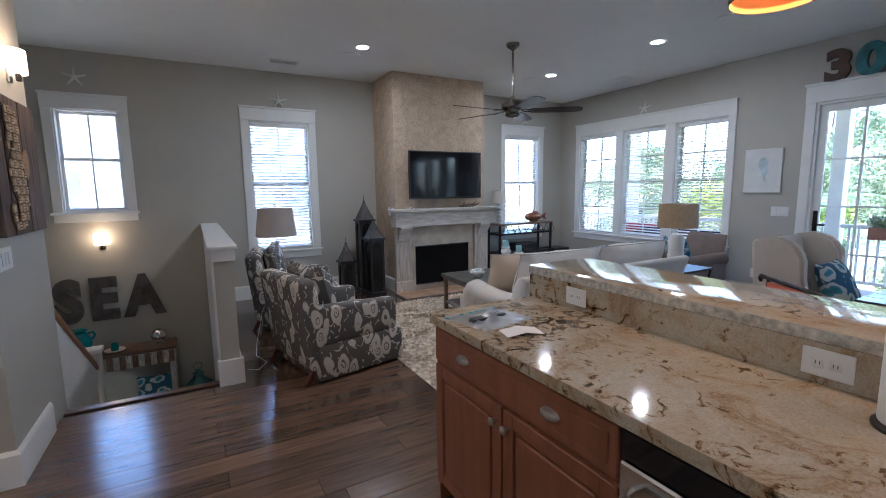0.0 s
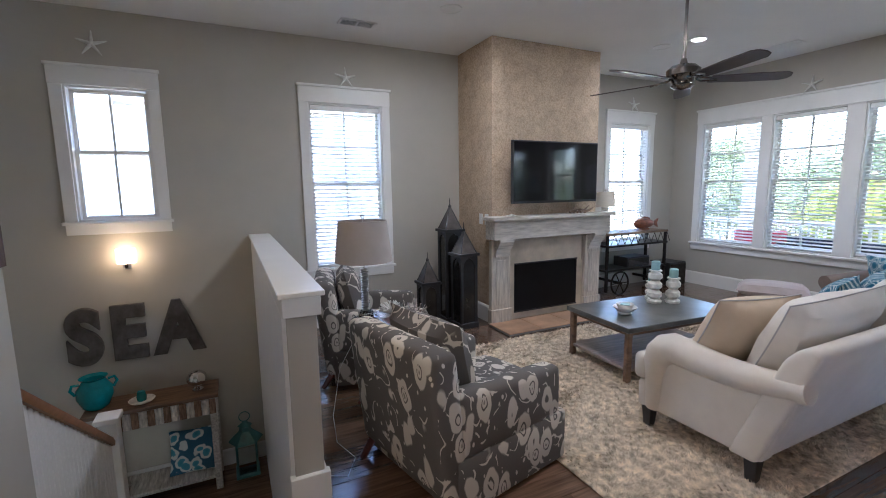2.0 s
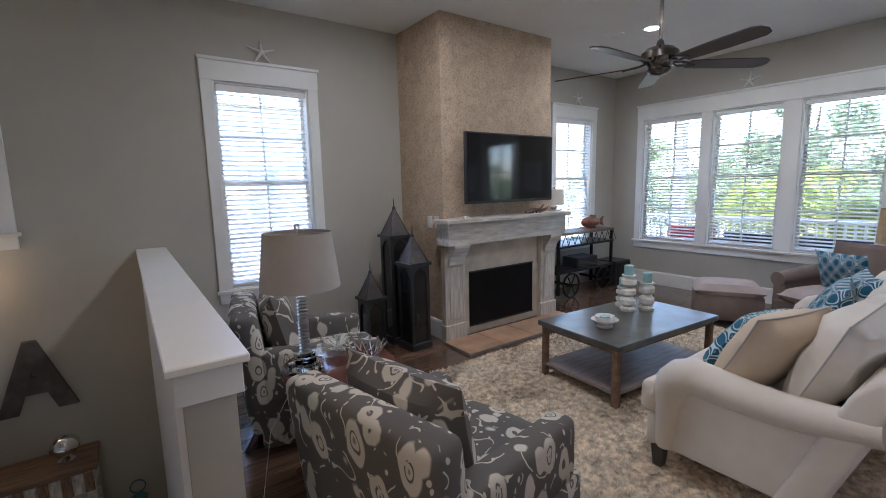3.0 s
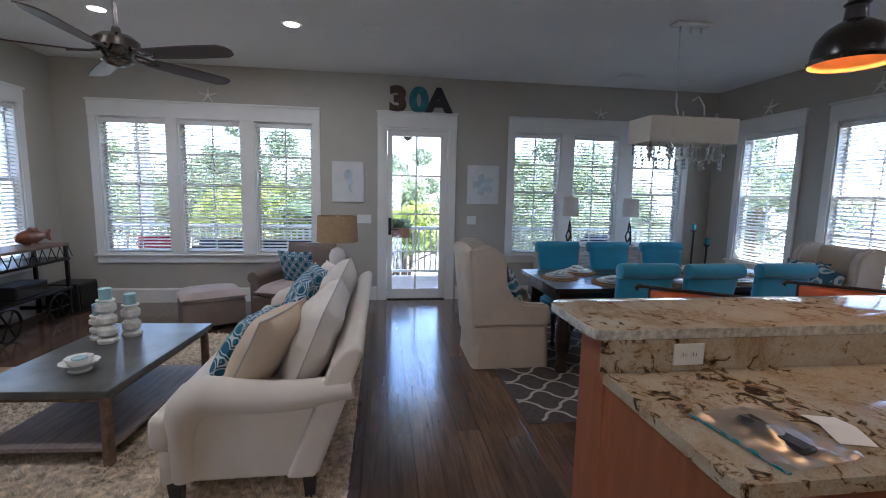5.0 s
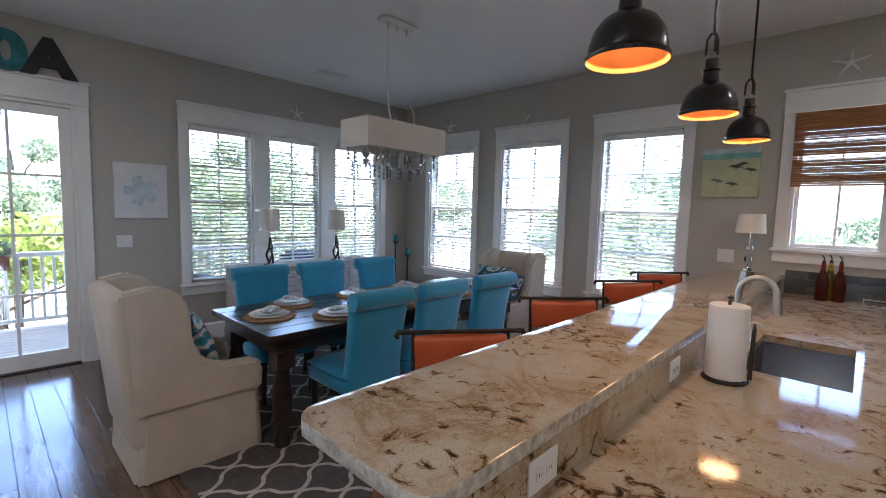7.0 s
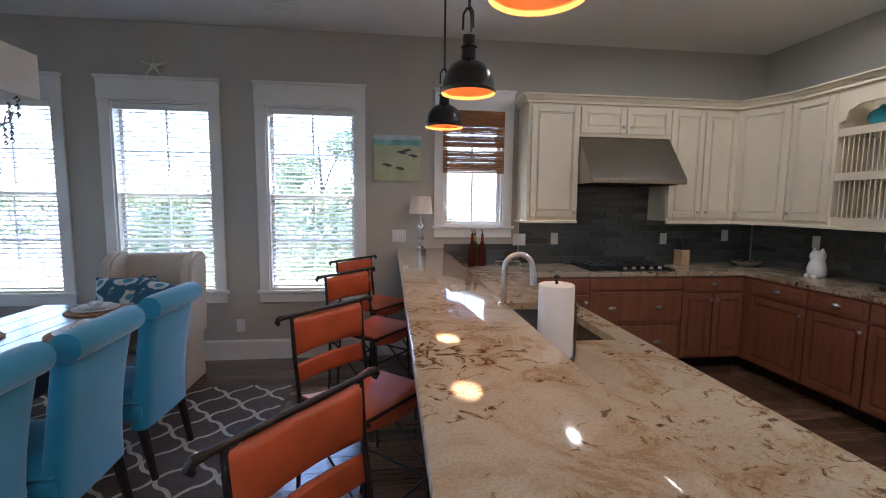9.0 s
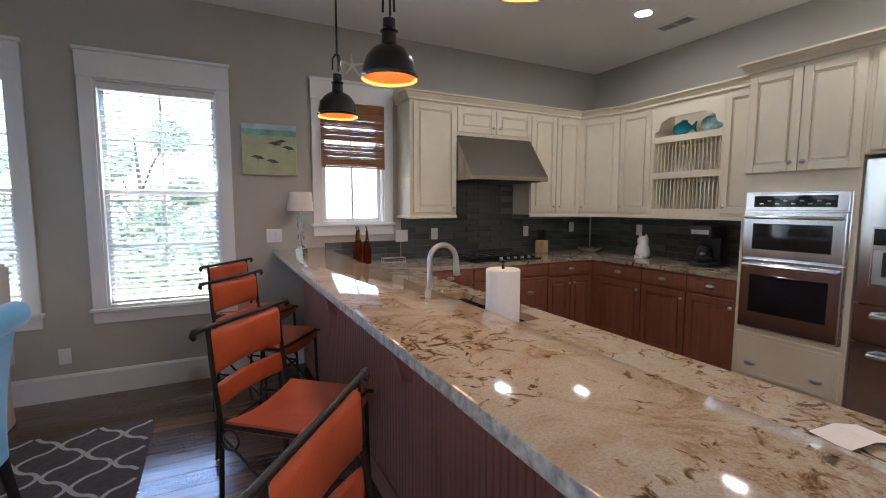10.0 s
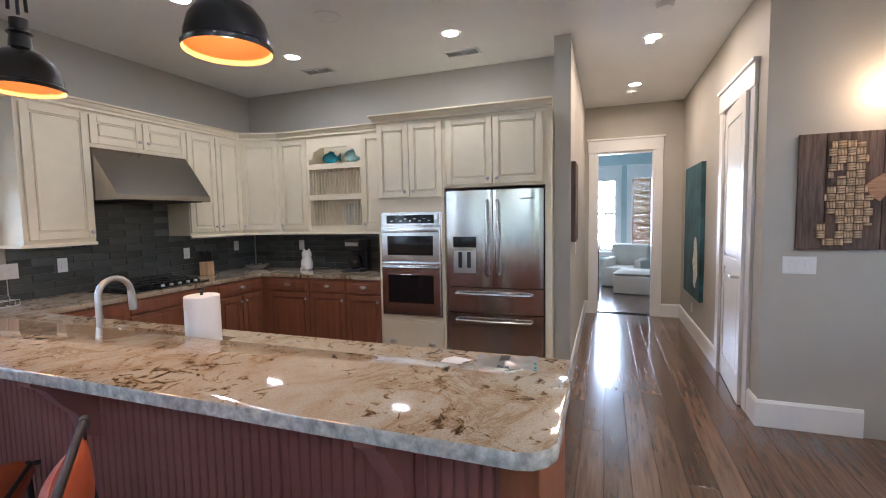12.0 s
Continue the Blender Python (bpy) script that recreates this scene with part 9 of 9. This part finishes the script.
def make_tree(seed, h, spread, mat, label, m):
    rng = np.random.default_rng(seed)
    t = thing("tree", label, "tree", "trees beyond the porch", m)
    bm = bmesh.new()
    sweep(bm, [(0, 0, 0), (0.1, 0.05, h * 0.4), (0.0, 0.15, h * 0.75), (0.1, 0.1, h * 0.95)], [0.16, 0.12, 0.07, 0.03], n=8)
    cs, rs = [], []
    for k in range(13):
        z = h * rng.uniform(0.38, 0.98)
        w = spread * (1.15 - abs(z / h - 0.62) * 1.5)
        a = rng.uniform(0, math.tau)
        c = (w * rng.uniform(0.2, 1) * math.cos(a), w * rng.uniform(0.2, 1) * math.sin(a), z)
        cs.append(c)
        rs.append(spread * rng.uniform(0.28, 0.52))
        sweep(bm, [(0.05, 0.05, z * 0.75), (c[0] * 0.5, c[1] * 0.5, z * 0.9), c], [0.05, 0.035, 0.012], n=6)
    part("trunk", bm, M_BARK, t)
    o = new("crown", leaves_mesh("crown", np.array(cs), np.array(rs), 9000, 0.085, mat, rng))
    o.parent = t
    return t


rt = random.Random(4)
trees = [make_tree(1, 7.0, 2.3, M_LEAF, "green broadleaf tree beyond the porch", pose(19, 5, -3.4)),
         make_tree(2, 6.0, 2.2, M_LEAF2, "pale green scrub oak beyond the porch", pose(17, -1, -3.4)),
         make_tree(3, 8.2, 2.0, M_LEAF, "tall green pine beyond the porch", pose(24, 9, -3.4)),
         make_tree(4, 5.2, 2.0, M_LEAF2, "low pale green tree beyond the porch", pose(15.5, 2.6, -3.4))]
spots = [(18, 8.5), (21, 12), (23, 2), (16, -4.5), (20, -5), (26, 6), (28, -2), (24, -9), (30, 12), (18, 14), (33, 3), (27, 17), (14, -9), (9, -12), (5, -11), (3.5, -15), (8, -16), (12, -15), (19, -13), (6.5, -9.5), (30, -8), (35, 9), (31, 22), (13, 20), (2.3, -9.5), (38, -4), (36, 16)]
for i, (x, y) in enumerate(spots):
    s = rt.uniform(0.82, 1.12) * (0.86 if y < -8 else 1)
    o = copy_thing(trees[i % 4], pose(x, y, -3.4, 0, 0, rt.uniform(0, 360)))
    o.scale = (s, s, s)


def bush(seed, x, y, z, r, mat, label, n=1800, size=0.09):
    rng = np.random.default_rng(seed)
    t = thing("shrub", label, "shrub", "shrubs by the porch", pose(x, y, -3.4))
    cs = np.array([(r * math.cos(a) * 0.6, r * math.sin(a) * 0.6, 3.4 + z + r * 0.5 * math.sin(a * 3)) for a in np.linspace(0, 6, 7)])
    o = new("crown", leaves_mesh("crown", cs, np.full(7, r * 0.7), n, size, mat, rng))
    o.parent = t
    bm = bmesh.new()
    for k in range(5):
        a = k * 1.3
        sweep(bm, [(0.05 * math.cos(a), 0.05 * math.sin(a), 0), (0.2 * math.cos(a), 0.2 * math.sin(a), (3.4 + z) * 0.6), (r * 0.4 * math.cos(a), r * 0.4 * math.sin(a), 3.4 + z)], [0.05, 0.04, 0.015], n=6)
    part("stem", bm, M_BARK, t)
    return t


bush(11, 11.6, 6.2, 0.9, 1.0, M_LIME, "bright yellow-green shrub beyond the porch rail")
bush(12, 12.2, 5.3, 0.4, 0.9, M_LIME, "bright yellow-green shrub beyond the porch rail")
bush(13, 11.8, 0.2, 0.9, 1.0, M_LEAF, "green shrub beyond the porch rail")
bush(14, 12.4, -2.2, 0.7, 1.3, M_LEAF2, "pale green shrub beyond the porch rail")
bush(15, 12.6, 2.6, 0.6, 0.8, M_LIME, "yellow-green shrub beyond the porch rail")
bush(16, 5.2, -5.6, 0.2, 1.3, M_LEAF2, "pale green shrub outside the south windows")
bush(17, 3.0, -6.2, 0.3, 1.4, M_LEAF, "green shrub outside the south windows")


def palm(x, y, z, label, seed):
    rng = random.Random(seed)
    p = thing("palm", label, "palm", "palms by the porch", pose(x, y, -3.4))
    bm = bmesh.new()
    tube(bm, (0, 0, 0), (0.1, 0, 3.4 + z), 0.13, 0.1, 10)
    part("trunk", bm, M_BARK, p)
    for k in range(22):
        a = rng.uniform(0, math.tau)
        up = rng.uniform(0.1, 1.1)
        bm = bmesh.new()
        L = rng.uniform(1.0, 1.5)
        prev = None
        for q in range(9):
            f = q / 8
            r = L * f * math.cos(up * (1 - 0.6 * f))
            zz = L * f * math.sin(up) * (1 - 0.7 * f)
            c = Vector((0.1 + r * math.cos(a), r * math.sin(a), 3.4 + z + zz))
            side = Vector((-math.sin(a), math.cos(a), 0))
            if q:
                for s in (-1, 1):
                    for j in range(2):
                        b0 = c + (prev - c) * j * 0.5
                        tip = b0 + side * s * 0.35 * (1 - abs(f - 0.45)) + Vector((0.12 * math.cos(a), 0.12 * math.sin(a), -0.06))
                        v1, v2, v3 = bm.verts.new(b0), bm.verts.new(b0 + (prev - c) * 0.22), bm.verts.new(tip)
                        bm.faces.new((v1, v2, v3))
            prev = c
        part("frond", bm, M_PALM, p, smooth=None)


palm(11.4, 4.2, 0.3, "green fan palm beyond the porch rail", 1)
palm(11.9, 4.9, 0.9, "green fan palm beyond the porch rail", 2)
palm(12.0, 3.5, 0.1, "green fan palm beyond the porch rail", 3)

# porch
po = thing("porch_deck", "weathered grey board porch deck outside the door", "deck", kind="structure")
part("joist", B((EAST + THICK, 9.75, -4.0, 9.5, -3.4, -0.16)), M_PORCHWHITE, po, smooth=None)
bm = bmesh.new()
cube(bm, 0, 0.132, -4.0, 9.5, -0.16, -0.125, bev=0.004)
bd = mesh_of("deck_board", bm, M_DECK)
k = 0
x = EAST + THICK + 0.004
while x < 9.6:
    o = new("deck_board", bd)
    o.parent = po
    o.location = (x, 0, 0)
    x += 0.138
tagged(part("porch_ceiling", B((EAST + THICK, 9.8, -4.0, 9.5, 2.72, 2.85)), M_PORCHWHITE, smooth=None), "white board porch ceiling", "ceiling", kind="structure")
pr = thing("porch_railing", "white porch railing with square balusters", "railing", kind="structure")
part("top_rail", B((9.50, 9.60, -4.0, 9.5, 0.80, 0.86), bev=0.006), M_PORCHWHITE, pr, smooth=None)
part("bottom_rail", B((9.52, 9.58, -4.0, 9.5, -0.03, 0.02), bev=0.004), M_PORCHWHITE, pr, smooth=None)
bal = mesh_of("baluster", B((-0.016, 0.016, -0.016, 0.016, 0.02, 0.80)), M_PORCHWHITE)
for k in range(118):
    o = new("baluster", bal)
    o.parent = pr
    o.location = (9.55, -3.95 + k * 0.114, 0)
for y in (-3.9, -1.75, 3.65, 7.3, 9.4):
    part("column", B((9.46, 9.64, y - 0.09, y + 0.09, -0.125, 2.72), bev=0.006), M_PORCHWHITE, pr, smooth=None)
tr = thing("flower_trough", "terracotta trough of green plants on the porch rail", "planter")
part("trough", B((9.36, 9.50, 2.62, 3.20, 0.66, 0.84), bev=0.012), M_TERRAPOT, tr)
part("hook", B((9.40, 9.62, 2.75, 2.77, 0.86, 0.865), (9.40, 9.62, 3.05, 3.07, 0.86, 0.865), (9.40, 9.41, 2.75, 2.77, 0.80, 0.865), (9.40, 9.41, 3.05, 3.07, 0.80, 0.865)), M_BLACK, tr, smooth=None)
rng = np.random.default_rng(31)
o = new("foliage", leaves_mesh("foliage", np.array([(9.44, 2.7 + 0.1 * q, 0.92) for q in range(5)]), np.full(5, 0.13), 500, 0.045, M_LEAF2, rng))
o.parent = tr
pl = thing("porch_lantern", "small black porch lantern hanging from the ceiling", "lamp", m=pose(8.6, 2.72, 0))
bm = bmesh.new()
lathe(bm, [(0.05, 2.72), (0.05, 2.70), (0.01, 2.69), (0.01, 2.62), (0.07, 2.58), (0.09, 2.54), (0.07, 2.40), (0.02, 2.37), (0, 2.35)], 8)
part("cage", bm, M_BLACK, pl, smooth=None)


def porch_seat(x, y, rz, w, label, mat=None, name="porch_sofa"):
    s = thing(name, label, "outdoor seat", "porch furniture", pose(x, y, -0.125, 0, 0, rz))
    part("frame", B((-0.4, 0.4, -w / 2, w / 2, 0.05, 0.32), bev=0.02), mat or M_WICKER, s)
    part("back_frame", B((-0.44, -0.34, -w / 2, w / 2, 0.3, 0.84), bev=0.03, seg=2), mat or M_WICKER, s)
    for q in (-1, 1):
        part("arm", B((-0.4, 0.4, q * w / 2 - 0.06, q * w / 2 + 0.06, 0.3, 0.6), bev=0.02), mat or M_WICKER, s)
        for xx in (-0.34, 0.34):
            part("leg", B((xx - 0.03, xx + 0.03, q * (w / 2 - 0.06) - 0.03, q * (w / 2 - 0.06) + 0.03, 0, 0.06)), mat or M_WICKER, s, smooth=None)
    if mat is None:
        n = max(1, round(w / 0.7))
        for k in range(n):
            ww = (w - 0.14) / n
            bm = bmesh.new()
            cushion(bm, 0.64, ww, 0.15, m=pose(0.06, -w / 2 + 0.07 + ww * (k + 0.5), 0.39), n=6, power=0.25)
            part("seat_cushion", bm, M_NAVY, s)
            bm = bmesh.new()
            cushion(bm, 0.5, ww, 0.17, m=pose(-0.26, -w / 2 + 0.07 + ww * (k + 0.5), 0.68, 0, 78, 0), n=6, power=0.3)
            part("back_cushion", bm, M_NAVY, s)
    return s


porch_seat(8.05, 4.85, 0, 1.9, "dark wicker porch sofa with navy cushions")
porch_seat(8.9, 0.95, 200, 0.8, "dark wicker porch chair with navy cushions", name="porch_chair")
porch_seat(8.5, -0.9, 160, 0.9, "dark wicker porch chair with navy cushions", name="porch_chair")
porch_seat(8.7, 6.55, 215, 0.75, "red porch armchair by the railing", M_REDCH, "porch_chair")

# neighbouring house to the north
# pane colour lifted to pale grey in place of a sky reflection
M_SKYPANE = material("sky_paled_glass", (0.30, 0.33, 0.36), 0.1, vary=0.1, scale=2, coat=0.5)
nb = thing("neighbour_house", "white clapboard neighbouring house with dark-framed windows", "house")
bm = bmesh.new()
cube(bm, -9, 9, 15, 24, -3.4, 3.6)
M_CLAP = material("white_clapboard", (0.74, 0.74, 0.72), 0.6, vary=0.03)
part("wall", bm, M_CLAP, nb, smooth=None)
bm = bmesh.new()
for k in range(50):
    cube(bm, -9.0, 9.0, 14.975, 15.0, -3.4 + k * 0.14, -3.4 + k * 0.14 + 0.12)
o = part("clapboard", bm, M_CLAP, nb, smooth=None)
tagged(o, kind="stuff")
bm = bmesh.new()
v = [bm.verts.new(p) for p in ((-9.5, 14.4, 3.5), (9.5, 14.4, 3.5), (9.5, 24.6, 3.5), (-9.5, 24.6, 3.5), (-9.5, 19.5, 4.5), (9.5, 19.5, 4.5))]
for q in ((0, 1, 5, 4), (2, 3, 4, 5), (3, 0, 4), (1, 2, 5), (0, 3, 2, 1)):
    bm.faces.new([v[i] for i in q])
part("roof", bm, material("grey_shingle", (0.22, 0.22, 0.22), 0.9, vary=0.15, scale=20), nb, smooth=None)
for x in (-5.4, -1.9, 1.6, 3.9, 7.4):
    for z in (-2.4, 0.7):
        w = part("window", B((x - 0.45, x + 0.45, 14.94, 14.975, z, z + 1.4)), M_PORCHWHITE, nb, smooth=None)
        for i in range(2):
            for j in range(2):
                part("pane", B((x - 0.38 + i * 0.39, x - 0.01 + i * 0.39, 14.932, 14.941, z + 0.07 + j * 0.65, z + 0.67 + j * 0.65)), M_SKYPANE, w, smooth=None)

# ---- floor boards ----
rb = random.Random(12)
WB = 0.148
lengths = [0.9, 1.3, 1.8, 2.2, 2.7, 3.2]
shapes = {}


def board(x0, x1, y0, y1, parent):
    key = (round(x1 - x0, 3), round(y1 - y0, 3))
    if key not in shapes:
        bm = bmesh.new()
        cube(bm, 0.0008, key[0] - 0.0008, 0.0008, key[1] - 0.0008, -0.018, 0.0, bev=0.0016)
        shapes[key] = mesh_of("plank", bm, M_WOOD)
    o = new("plank", shapes[key])
    o.parent = parent
    o.location = (x0, y0, 0)


y = SOUTH
while y < NORTH - 0.01:
    y1 = min(y + WB, NORTH)
    mid = (y + y1) / 2
    left = -0.95 if mid < 2.05 else (HALL_W - 0.14 if mid < HALL_N else (0.035 if mid < 4.33 else 1.005))
    x = left
    first = True
    while x < EAST - 0.01:
        L = rb.choice(lengths[2:]) if not first else rb.choice(lengths)
        first = False
        x1 = x + L
        if EAST - x1 < 0.6:
            x1 = EAST
        board(x, min(x1, EAST), y, y1, floor)
        x = x1
    y = y1
bedfloor = tagged(part("floor_bedroom", B((-7.4, HALL_W - 0.14, 0.6, 5.2, -0.02, 0.0)), M_WOOD, smooth=None), "dark hardwood bedroom floor", "floor", kind="structure")
